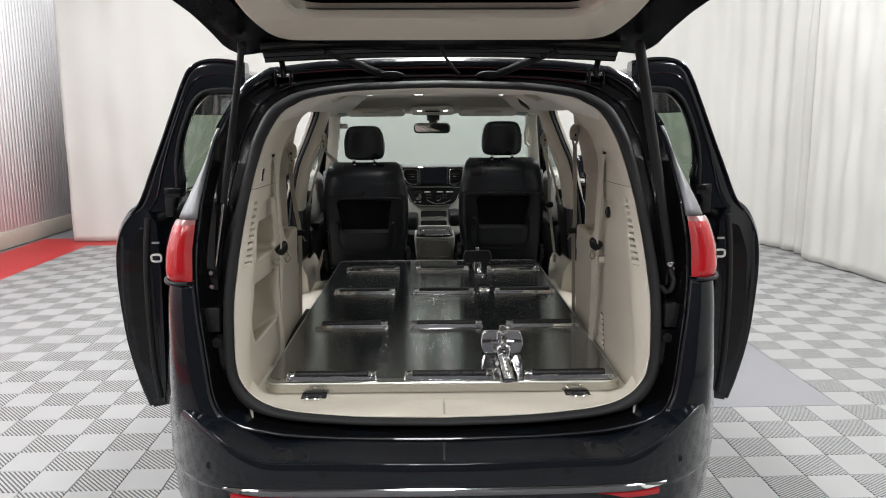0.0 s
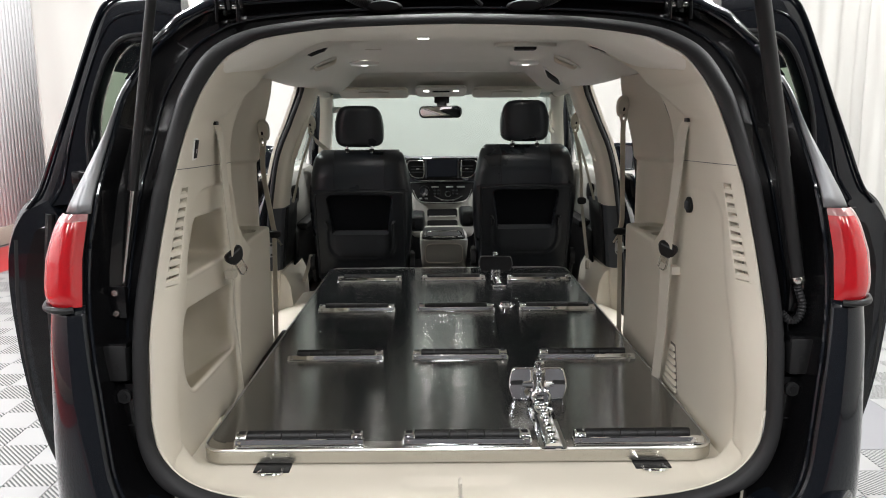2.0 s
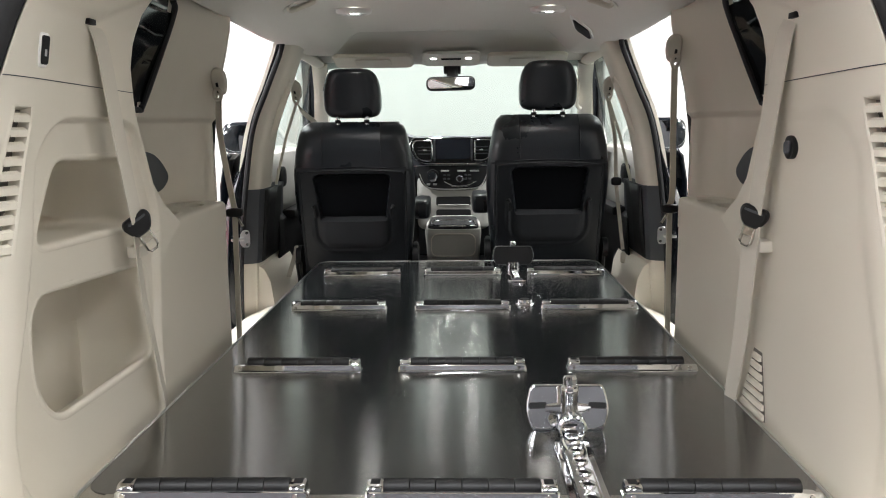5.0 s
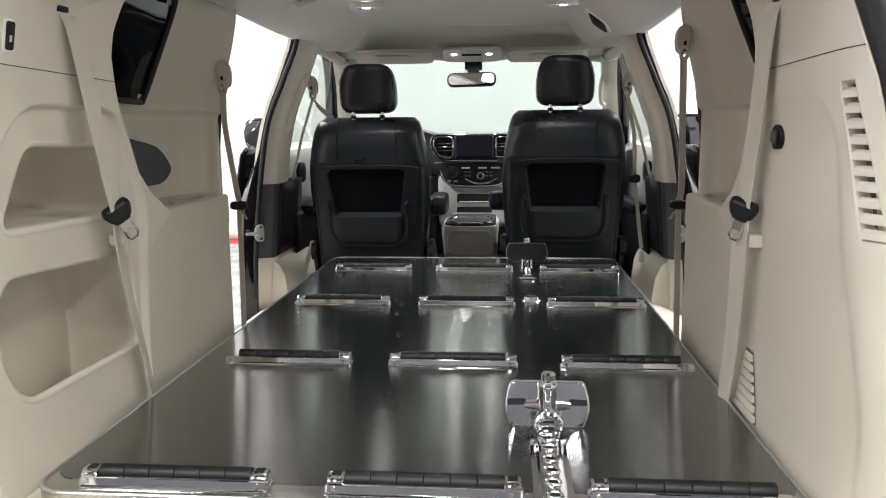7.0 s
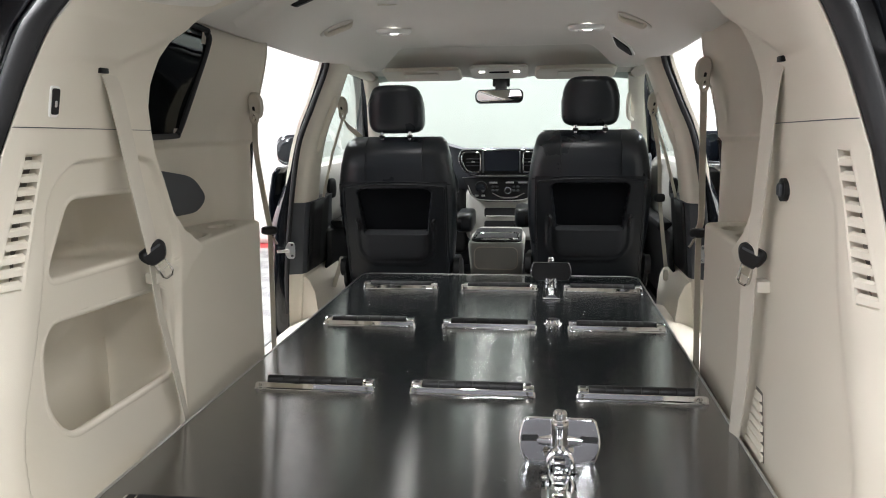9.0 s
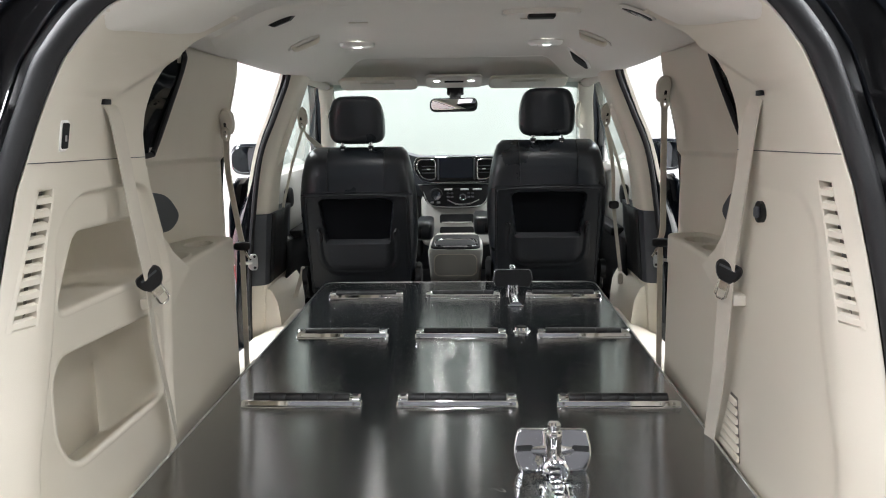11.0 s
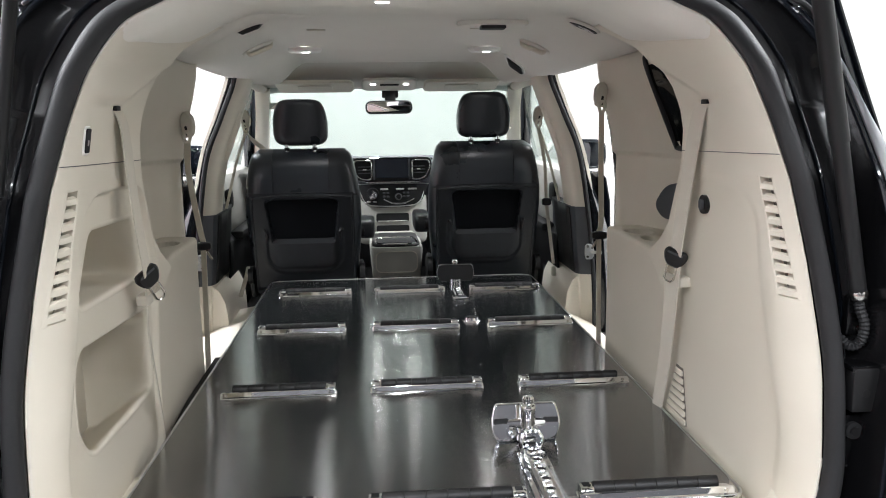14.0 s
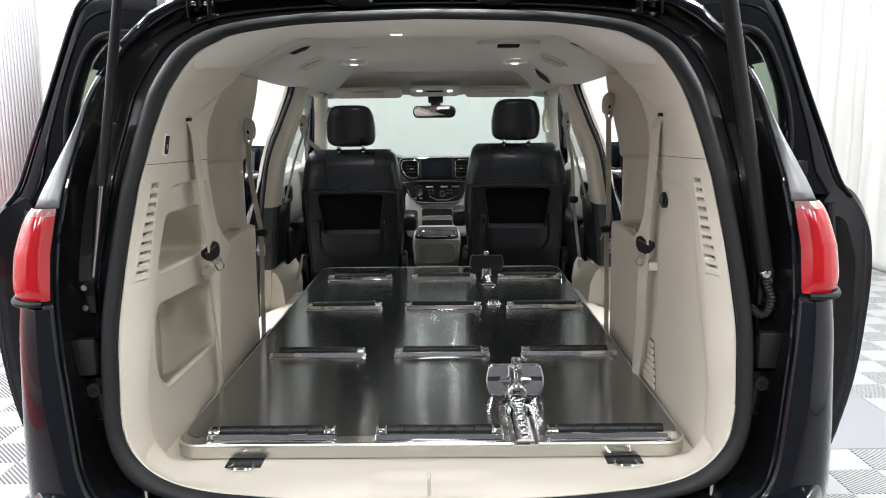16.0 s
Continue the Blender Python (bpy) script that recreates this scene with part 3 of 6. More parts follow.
def trim_front(z):
    return lin(z, [.6, .675, .98, 1.02, 1.055, 1.08, 1.11, 1.155, 1.225, 1.28, 1.33, 1.38, 1.42, 1.475, 1.51, 1.547, 1.587, 1.63], [.56, .56, .56, .60, .665, .618, .562, .511, .474, .434, .408, .388, .384, .400, .432, .474, .546, .63])


AX = [a[0] for a, b, c in FINE_RING[50:171]]
AZ = [a[1] for a, b, c in FINE_RING[50:171]]


def in_poly(y, z, poly):
    """Signed distance to a polygon, positive inside."""
    inside, best = False, 9.0
    n = len(poly)
    for i in range(n):
        (y0, z0), (y1, z1) = poly[i], poly[(i + 1) % n]
        if (z0 > z) != (z1 > z) and y < (y1 - y0) * (z - z0) / (z1 - z0) + y0:
            inside = not inside
        dy, dz = y1 - y0, z1 - z0
        t = max(0, min(1, ((y - y0) * dy + (z - z0) * dz) / (dy * dy + dz * dz)))
        best = min(best, math.hypot(y - y0 - t * dy, z - z0 - t * dz))
    return best if inside else -best


def rounded_poly(pts, r, n=4):
    out = []
    k = len(pts)
    for i in range(k):
        p, a, b = Vector(pts[i]), Vector(pts[i - 1]), Vector(pts[(i + 1) % k])
        u, v = (a - p), (b - p)
        rr = min(r, u.length / 2.2, v.length / 2.2)
        p0, p1 = p + u.normalized() * rr, p + v.normalized() * rr
        for j in range(n):
            t = j / (n - 1)
            out.append(tuple((1 - t) ** 2 * p0 + 2 * t * (1 - t) * p + t * t * p1))
    return out


POCKET_1 = rounded_poly([(.066, 1.088), (.108, 1.165), (.142, 1.219), (.404, 1.213), (.445, 1.078)], .035, 6)
POCKET_2 = rounded_poly([(.054, .972), (.082, 1.012), (.488, .990), (.524, .785), (.122, .794), (.064, .862)], .04, 6)
SCOOP = rounded_poly([(.03, 1.02), (.065, 1.235), (.13, 1.283), (.34, 1.286), (.415, 1.272), (.452, 1.225), (.525, 1.09), (.545, .62), (.0, .62), (-.02, .85)], .05)


def wall_x(y, z):
    base = lin(y, [.4, .6, .97, 1.15, 1.24, 1.3], [.72, .80, .825, .785, .745, .722])
    top = lin(y, [.4, .6, .97, 1.2, 1.3], [.66, .695, .715, .685, .660])
    return lerp(base, top, smooth((z - 1.28) / .34) if z > 1.28 else 0) + .012 * smooth((1.30 - z) / .02)


VENT_Y = [-.028, .031]


def trim_x(y, z, s, vents=True):
    x = trim_inner(z)
    tf = smooth((y - trim_front(z) + .012) / .03)
    if s < 0:
        # storage pockets
        x += .014 * smooth((in_poly(y, z, SCOOP) + .003) / .009)
    else:
        x += .004 * smooth((in_poly(y, z, SCOOP) + .01) / .03)
    # fold of the upper trim over the belt slot
    x -= .013 * smooth((z - 1.440 - .35 * max(0, y - .23)) / .022) * smooth((y - .03) / .20) * smooth((1.58 - z) / .06)
    # tall air vent recess
    if vents:
        vy = lin(z, [1.095, 1.295], VENT_Y)
        d = min(.0210 - abs(y - vy), z - 1.092, 1.298 - z)
        x += .022 * smooth((d + .001) / .004)
    bx = lin(y, [.5, .6, 1.2], [.640, .645, .672])
    w = wall_x(y, z)
    tz = smooth((z - .975 + .012 * (y - .8)) / .018)
    ty = smooth((y - 1.175) / .035)
    outer = lerp(bx, w, max(tz, ty)) if z < 1.2 else w
    x = lerp(x, outer, tf)
    return x


def trim_surface(y, z, s, vents=True):
    """Half width of the trim's visible face."""
    tu = max(0.0, min(1.0, (y - y_rear(z)) / .085))
    return lerp(lin(z, AZ, AX), trim_x(y, z, s, vents), math.sin(tu * math.pi / 2) ** .8 if tu < 1 else 1.0)


def side_trim(s):
    zs = spread(.60, 1.09, 90) + spread(1.0935, 1.30, 84) + spread(1.304, 1.63, 70)
    cuts = spread(0, 1, 150) + [1 + v for v in spread(.04, 1, 25)] + [2 + v for v in spread(.014, 1, 70)]

    def y0(z):
        return y_rear(z)

    def along(u, z):
        a, f = y0(z), trim_front(z)
        return lerp(a, f - .022, u) if u <= 1 else lerp(f - .022, f + .028, u - 1) if u <= 2 else lerp(f + .028, 1.30, u - 2)

    def at(u, z):
        y = along(u, z)
        return (s * trim_surface(y, z, s), y, z)
    zs = [z for z in zs]
    def solid_at(u, z):
        y = along(u, z)
        return s > 0 or (in_poly(y, z, POCKET_1) < -.0035 and in_poly(y, z, POCKET_2) < -.0035)
    t = part("side_trim", sheet(at, cuts, zs, solid_at), CREAM, van, "cream moulded side trim panel", 60)
    thick(t, .004, s)
    # moulded storage pockets with rolled rims
    for poly, depth in ((POCKET_1, .17), (POCKET_2, .15)) if s < 0 else ():
        pts = [Vector(p) for p in poly]
        pts = [p for i, p in enumerate(pts) if (p - pts[i - 1]).length > 1e-4]
        dense = []
        for i, p in enumerate(pts):
            q = pts[(i + 1) % len(pts)]
            m = max(1, int((q - p).length / .008))
            dense += [p.lerp(q, k / m) for k in range(m)]
        mid = sum(dense, Vector((0, 0))) / len(dense)
        norm = []
        for i, p in enumerate(dense):
            d = (dense[(i + 2) % len(dense)] - dense[i - 2]).normalized()
            n = Vector((-d.y, d.x))
            norm.append(n if n.dot(mid - p) > 0 else -n)
        rows = []
        for off, dip in ((-.011, .0003), (-.008, -.0008), (-.003, -.0006), (0, .0012), (.002, .004), (.0030, .010), (.0036, .022), (.005, depth * .55), (.008, depth * .88), (.020, depth)):
            drop = (.11 if poly is POCKET_2 else .0) * max(0, dip - .008) / depth
            rows.append([(s * (trim_surface(p.x, p.y, s) + dip), p.x + n.x * off, p.y + n.y * off - drop * smooth((n.y - .2) / .5)) for p, n in zip(dense, norm)])
        for k in (.75, .4, .06):
            rows.append([(s * (.625 + depth + .012 * (1 - k)), lerp(mid.x, r[1], k), lerp(mid.y, r[2], k)) for r in rows[9]])
        bm = loft(rows, True)
        bm.verts.ensure_lookup_table()
        bm.faces.new(bm.verts[-len(dense):])
        part("storage_pocket", bm, CREAM, t, "open cream storage pocket", 70)
    # quarter window seen from within, with a dark surround
    def pane(y, z, off=0.0):
        return (s * (wall_x(y, z) - .004 - off), y, z)
    ys, zz = spread(.40, .975, 16), spread(1.318, 1.60, 16)
    part("inner_pane", sheet(lambda y, z: pane(y, z), ys, zz, lambda y, z: not (y > .93 and z > 1.57) and not (y > .945 and z < 1.335)), PRIVACY, t, "dark quarter window glass")
    fr = [pane(.42, 1.316, .003), pane(.93, 1.316, .003), pane(.962, 1.322, .003), pane(.976, 1.345, .003), pane(.978, 1.45, .003), pane(.978, 1.565, .003), pane(.960, 1.592, .003), pane(.92, 1.600, .003), pane(.42, 1.600, .003)]
    part("pane_seal", tube(spline(fr, 60), .008, 8), RUBBER, t, "black window rubber")
    # armrest pad
    pad = rounded_poly([(.66, 1.10), (.60, 1.22), (.80, 1.235), (1.04, 1.20), (1.10, 1.13), (1.05, 1.09)], .05, 6)
    part("speaker_pad", slab(pad, lambda a, b, c: (s * (wall_x(a, b) + .006 - c), a, b), .018, .006), CHARCOAL, t, "charcoal oval pad")
    # ledge tray with sunk cup holders and a rolled edge
    wells = ((.715, .040, .062), (.865, .040, .062), (1.02, .040, .062)) if s > 0 else ((.76, .046, .105), (1.02, .036, .052))

    def tray(d, y):
        w = wall_x(y, 1.06) + .008
        xi = lerp(lin(y, [.5, .6, 1.2], [.640, .645, .672]), w - .004, smooth((y - 1.175) / .035)) - .002
        x = min(xi + max(0.0, d), w)
        z = 1.056 - .010 * (y - .8)
        roll = min(max(0.0, d), max(0.0, 1.207 - y))
        z -= .012 * (1 - math.sqrt(max(0.0, 1 - (1 - min(1.0, roll / .012)) ** 2)))
        for wy, rx, ry in wells:
            r = math.hypot((x - .722) / rx, (y - wy) / ry)
            z += .0025 * smooth((1.25 - r) / .12) * smooth((r - .98) / .06) - .046 * smooth((1.0 - r) / .16)
        return (s * x, y, z if d >= 0 else .965)
    part("ledge_tray", sheet(tray, [-1] + [.0, .0015, .004, .008, .013] + spread(.017, .17, 56), spread(.50, 1.2065, 120)), CREAM, t, "cream ledge with sunk cup holders", 60)
    # vent: ten slats over a back coloured as the shade between them
    back = [[(s * (trim_surface(lin(z, [1.095, 1.295], VENT_Y) + w, z, s, False) + .017), lin(z, [1.095, 1.295], VENT_Y) + w, z) for w in (-.024, .024)] for z in spread(1.093, 1.297, 12)]
    v = part("air_vent", loft(back), VENTSHADE, t, "air vent back sheet coloured as the shade between cream slats")
    for w0_, w1_ in ((-.0265, -.0185), (.0185, .0265)):
        rows = [[(s * (trim_surface(lin(z, [1.095, 1.295], VENT_Y) + w, z, s, False) + d), lin(z, [1.095, 1.295], VENT_Y) + w, z) for w, d in ((w0_, .0002), (w0_ * .5 + w1_ * .5, -.0012), (w1_, -.0002), (w1_, .016), (w0_, .016))] for z in spread(1.090, 1.300, 16)]
        part("vent_edge", loft(rows, True, True), CREAM, v)
    for k in range(10):
        zc = 1.101 + k * .0205
        yc = lin(zc, [1.095, 1.295], VENT_Y)
        rows = []
        for w in (-.019, -.009, 0, .009, .019):
            xs = trim_surface(yc + w, zc, s, False)
            rows.append([(s * (xs + .0005), yc + w, zc - .0080), (s * (xs + .0008), yc + w, zc + .0015), (s * (xs + .006), yc + w, zc + .0055), (s * (xs + .0155), yc + w, zc + .003), (s * (xs + .0155), yc + w, zc - .006)])
        part("slat", loft(rows, True, True), CREAM, v)
    # small foot vent above the deck, its gaps shaded by a brown sheet
    if s > 0:
        def low(y, z, off):
            return (trim_surface(y, z, s, False) - off, y, z)
        rows = [[low(lin(z, [.665, .80], [.405, .432]) - .004, z, .0012), low(lin(z, [.665, .80], [.530, .468]) + .004, z, .0012)] for z in spread(.668, .806, 10)]
        fv = part("foot_vent", loft(rows), VENTSHADE, t, "foot vent sheet coloured as the shade between cream slats")
        for k in range(7):
            z = .676 + k * .0195
            ya, yb_ = lin(z, [.665, .80], [.405, .432]), lin(z, [.665, .80], [.530, .468])
            rows = [[low(y, z + dz, off) for dz, off in ((-.0065, .0015), (-.0060, .0075), (.0035, .0050), (.0055, .0015))] for y in spread(ya, yb_, 5)]
            part("slat", loft(rows, True, True), CREAM, fv)
    # seam between upper and lower trim, and along the rear wall
    seam = [(s * (trim_surface(y, z, s) - .0004), y, z) for y, z in [(y, 1.340 - .02 * (y - .1)) for y in spread(-.012, trim_front(1.335) - .012, 40)]]
    part("seam", tube(seam, .0008, 6), CHARCOAL, t)
    # coat hook tab
    xk, yk, zk = (.610, .40, 1.03)
    part("bag_hook", box(s * xk - .014, s * xk + .014, yk - .02, yk + .02, zk - .012, zk + .012, .005), CREAMDARK, t)
    return t


trim_l, trim_r = side_trim(-1), side_trim(1)


def sill_and_floor():
    def az(x):
        return lin(abs(x), [a[0] for a, b, c in FINE_RING[:81]], [a[1] for a, b, c in FINE_RING[:81]])

    def at(x, u):
        z0 = az(x)
        ys = y_rear(z0)
        y = lerp(ys, .35, u)
        zf = lerp(.639, lin(abs(x), [0, .56, .61, .64, .66], [.638, .640, .665, .72, .82]), smooth((.06 - y) / .06))
        tu = min(1.0, (y - ys) / .07)
        z = lerp(z0, zf, math.sin(tu * math.pi / 2))
        dip = .012 * smooth((.14 - abs(x)) / .05) * smooth((y + .125) / .02) * smooth((-.02 - y) / .03)
        return (x, y, z - dip)
    sill = part("load_sill", sheet(at, spread(-.657, .657, 110), [v ** 1.6 for v in spread(0, 1, 30)]), CREAM, van, "cream load sill trim")
    thick(sill, .004, -1)
    part("load_floor", box(-.66, .66, .30, 1.28, .58, .622, .005), CARPET, van, "dark carpeted load floor")
    part("cabin_floor", box(-.84, .84, 1.28, 3.3, .36, .40, .005), CARPET, van, "dark carpeted cabin floor")
    part("underbody", box(-.80, .80, -.1, 4.4, .22, .34, .02), PLASTIC, van)
    for x in (-.435, .455):
        bm = box(x - .042, x + .042, .0, .045, .637, .643, .002)
        hook = part("tie_down", bm, PLASTIC, sill, "black tie-down recess with a steel loop")
        pts = [(x - .024, .012, .642), (x - .024, -.018, .645), (x + .024, -.018, .645), (x + .024, .012, .642)]
        part("loop", tube(spline(pts, 16), .0035, 8), CHROME, hook)
    st = [(.0, -.100, .632), (.0, -.100, .668), (.0, -.125, .672), (.0, -.125, .632)]
    part("striker", tube(spline(st, 14), .004, 8), CREAMDARK, sill, "latch striker loop")


sill_and_floor()


# headliner
def head_edge(y):
    return lin(y, [.1, .5, .7, 1.3, 2.42], [.535, .555, .665, .680, .705])


def head_z(x, y):
    """Underside of the headliner: flat in the middle, with a hanging lobe over each front pillar."""
    zc = lin(y, [.1, .35, .9, 1.5, 2.0, 2.42], [1.648, 1.642, 1.70, 1.708, 1.704, 1.684])
    ze = lin(y, [.1, .5, .7, 1.3, 1.9, 2.42], [1.55, 1.575, 1.60, 1.596, 1.592, 1.592])
    z = zc + (ze - zc) * smooth((abs(x) / head_edge(y) - .58) / .42)
    lobe = zc + (1.589 - zc) * smooth((abs(x) - .40) / .16) + .012 * smooth((abs(x) - .62) / .09)
    return lerp(z, lobe, smooth((y - 1.66) / .66))


def headliner():
    at_top = [(a[0], a[1]) for a, b, c in FINE_RING[150:]][::-1]

    def rear(x):
        z0 = lin(abs(x), [p[0] for p in at_top], [p[1] for p in at_top])
        return z0, y_rear(z0)

    def at(k, v):
        z0, ys = rear(k * .556)
        y = lerp(ys, 2.42, v ** 1.2)
        x = k * lerp(.556, head_edge(y), smooth((y - ys) / .1))
        tu = min(1.0, (y - ys) / .11)
        z = lerp(z0, head_z(x, y), math.sin(tu * math.pi / 2) if tu < 1 else 1.0)
        # lobes at the front end beside the sunroof lip
        y += v ** 8 * .08 * smooth((abs(x) - .42) / .14)
        return (x, y, z)
    h = part("headliner", sheet(at, spread(-1, 1, 111), spread(0, 1, 121)), LINER, van, "pale grey-beige cloth headliner", 60)
    thick(h, .005, 1)

    def front(x, y):
        zc = lin(y, [2.38, 2.46, 2.65, 2.80, 2.92, 3.0], [1.724, 1.726, 1.720, 1.690, 1.625, 1.585])
        e = abs(x) / .72
        zc -= .018 * smooth((.19 - abs(x)) / .07) * lin(y, [2.44, 2.80, 2.95], [0, 1, .4])
        return (x * lin(y, [2.4, 3.0], [1, .93]), y, zc - .10 * max(0, e - .55) ** 1.5 * lin(y, [2.3, 3.0], [2.2, .8]))
    f = part("front_headliner", sheet(front, spread(-.72, .72, 41), spread(2.38, 3.0, 24)), LINER, van, "shaded front headliner")
    thick(f, .004, 1)
    # riser under the front lip
    part("lip", sheet(lambda x, t: (x, 2.42 + .08 * smooth((abs(x) - .42) / .14) + .025 * math.sin(t * math.pi / 2), lerp(head_z(x, 2.42), 1.728 - .03 * smooth((abs(x) - .4) / .2), t)), spread(-.70, .70, 81), [0, .1, .3, .6, 1]), LINER, h)
    # oval reading lamps
    for x, y in ((-.362, 1.885), (.365, 1.90)):
        z = head_z(x, y) - .010
        ang = [2 * math.pi * k / 36 for k in range(36)]
        rows = [[(x + math.cos(a) * ra, y + math.sin(a) * rb, z - c) for a in ang] for ra, rb, c in ((.068, .056, -.004), (.066, .054, .006), (.059, .048, .012), (.049, .039, .013), (.044, .034, .010), (.041, .031, .003))]
        lamp = part("dome_lamp", loft(rows, True, False), LAMPLENS, h, "white oval reading lamp and vent")
        part("vent_well", slab([(math.cos(a) * .044, math.sin(a) * .034) for a in ang], lambda a, b, c: (x + a, y + b, z - .004 - c), .003, .0005), PLASTIC, lamp, "dark vent well")
        for k in range(4):
            part("vane", box(x - .029 + k * .017, x - .026 + k * .017, y - .002, y + .026, z - .0115, z - .0060, .0008, 1), CHARCOAL, lamp)
        part("vent_bar", box(x - .040, x + .040, y - .006, y - .001, z - .0120, z - .0060, .001, 1), LAMPLENS, lamp)
        part("lens", pillow(x + .004, y - .020, z - .009, .032, .022, .012, .5, 16, 8), LIT, lamp, "lit reading lamp lens")
    # folding grab handles in oval wells that follow the cloth
    for s in (-1, 1):
        x, y = s * .497, 1.545

        def on_cloth(a, b, c):
            u, w = x + s * (.8 * b + .6 * a), y - .6 * b + .8 * a
            return (u, w, head_z(u, w) - c)
        ov = [(math.copysign(abs(math.cos(a)) ** .8, math.cos(a)) * .030, math.copysign(abs(math.sin(a)) ** .8, math.sin(a)) * .060) for a in [2 * math.pi * k / 32 for k in range(32)]]
        hd = part("handle_bezel", slab(ov, lambda a, b, c: on_cloth(a, b, c - .003), .013, .007), LINER, h, "pale oval handle well")
        part("handle_recess", slab([(a * .60 + .002, b * .62) for a, b in ov], lambda a, b, c: on_cloth(a, b, c + .0095), .0014, .0004), CREAMDARK, hd)
        pts = [Vector(on_cloth(a, b, c)) for a, b, c in ((-.010, -.046, .004), (-.014, -.038, .019), (-.016, 0, .022), (-.014, .038, .019), (-.010, .046, .004))]
        part("grab_handle", tube(spline(pts, 22), .0085, 10), CREAM, hd, "cream folding grab handle")
    # belt slot over the third row
    x, y = .272, 1.09
    z = head_z(x, y) + .001
    b = part("belt_slot_bezel", slab([(math.cos(q) * .110, math.sin(q) * .060) for q in [2 * math.pi * k / 36 for k in range(36)]], lambda a, b, c: (x + a, y + b, z - c), .014, .012), LINER, h, "shallow pale belt slot dome")
    part("belt_slot", box(x - .038, x + .038, y - .026, y + .024, z - .024, z - .0095, .004), PLASTIC, b, "dark seat-belt slot")
    # long belt housing: a blister that tapers inward, open to the front
    rows = []
    for k in spread(0, 1, 22):
        px = lerp(-.60, -.24, k)
        fat = math.sin(math.pi * min(1, .12 + .88 * k) ** .62) ** .7 if k < 1 else 0
        drop, half = .003 + .030 * max(0, fat), .012 + .060 * max(0, fat)
        yc = .93
        zb = head_z(px, yc) + .006
        rows.append([(px, yc + half * math.cos(q), zb + .012 - (drop + .012) * max(0, math.sin(q)) ** .7) for q in [math.pi * j / 12 for j in range(13)]])
    bl = part("belt_housing", loft(rows), LINER, h, "cream belt housing blister", 60)
    x, y = -.455, .955
    z = head_z(x, y) - .002
    part("belt_opening", loft([[(x + a, y - .018, z - .004), (x + a * .8, y - .012, z - .034 + abs(a) * .3), (x + a * .8, y + .010, z - .032 + abs(a) * .3), (x + a, y + .016, z - .002)] for a in spread(-.055, .055, 9)], True, True), PLASTIC, bl, "black belt opening")
    # oval side vent with vanes
    x, y = .487, .85
    oval = [(math.cos(a) * .040, math.sin(a) * .026) for a in [2 * math.pi * k / 28 for k in range(28)]]

    def lie(a, b, c):
        u, w = a * .8 + b * .6, b * .8 - a * .6
        return (x + u, y + w, head_z(x + u, y + w) - .001 - c)
    vb = part("vent_bezel", slab([(a * 1.20, b * 1.25) for a, b in oval], lie, .010, .007), LINER, h, "pale round vent bezel")
    v = part("ceiling_vent", slab(oval, lambda a, b, c: lie(a, b, c + .007), .005, .002), PLASTIC, vb, "oval black air vent with fine ribs")
    for k in (-2, 0, 1):
        hw_ = .020 * math.sqrt(max(.05, 1 - (k * .016 / .046) ** 2))
        part("vane", loft([[lie(k * .016 + da + w * .5, w, c) for da, c in ((-.0035, .011), (-.0035, .0145), (.0035, .0145), (.0035, .011))] for w in (-hw_ * .6, hw_ * .6)], True, True), LAMPLENS, v)
    # convex mirror or camera pod on the duct
    x, y = .512, 2.015
    part("pod_bezel", slab(rounded(.086, .104, .018), lambda a, b, c: (x + a + b * .3, y + b, head_z(x + a + b * .3, y + b) + .003 - c), .010, .004), LAMPLENS, h, "pale pod bezel")
    part("switch_pod", slab(rounded(.064, .082, .012), lambda a, b, c: (x + a + b * .3, y + b, head_z(x + a + b * .3, y + b) - .003 - c), .008, .003), PLASTIC, h, "black square pod")
    # dome light by the tailgate
    part("cargo_lamp", slab(rounded(.030, .011, .005), lambda a, b, c: (-.075 + a, .305 + b, head_z(0, .305) + .003 - c), .005, .002), LIT, h, "small white cargo lamp")
    for x, y in ((-.275, 1.30), (.255, 1.27)):
        part("seam_clip", box(x - .03, x + .03, y - .003, y + .003, head_z(x, y) - .004, head_z(x, y) + .001, .001), CREAMDARK, h)
    # sun visors
    for s in (-1, 1):
        xc = s * .385 - .01
        vis = part("sun_visor", slab(rounded(.40, .17, .03), lambda a, b, c: (xc + a, 2.86 + b * .95, 1.603 - b * .25 - c), .018, .008), CREAM, h, "cream cloth sun visor")
        part("visor_mirror_flap", slab(rounded(.18, .08, .01), lambda a, b, c: (xc + a, 2.85 + b * .95, 1.5855 - b * .25 - c), .004, .002), CREAMDARK, vis)


headliner()


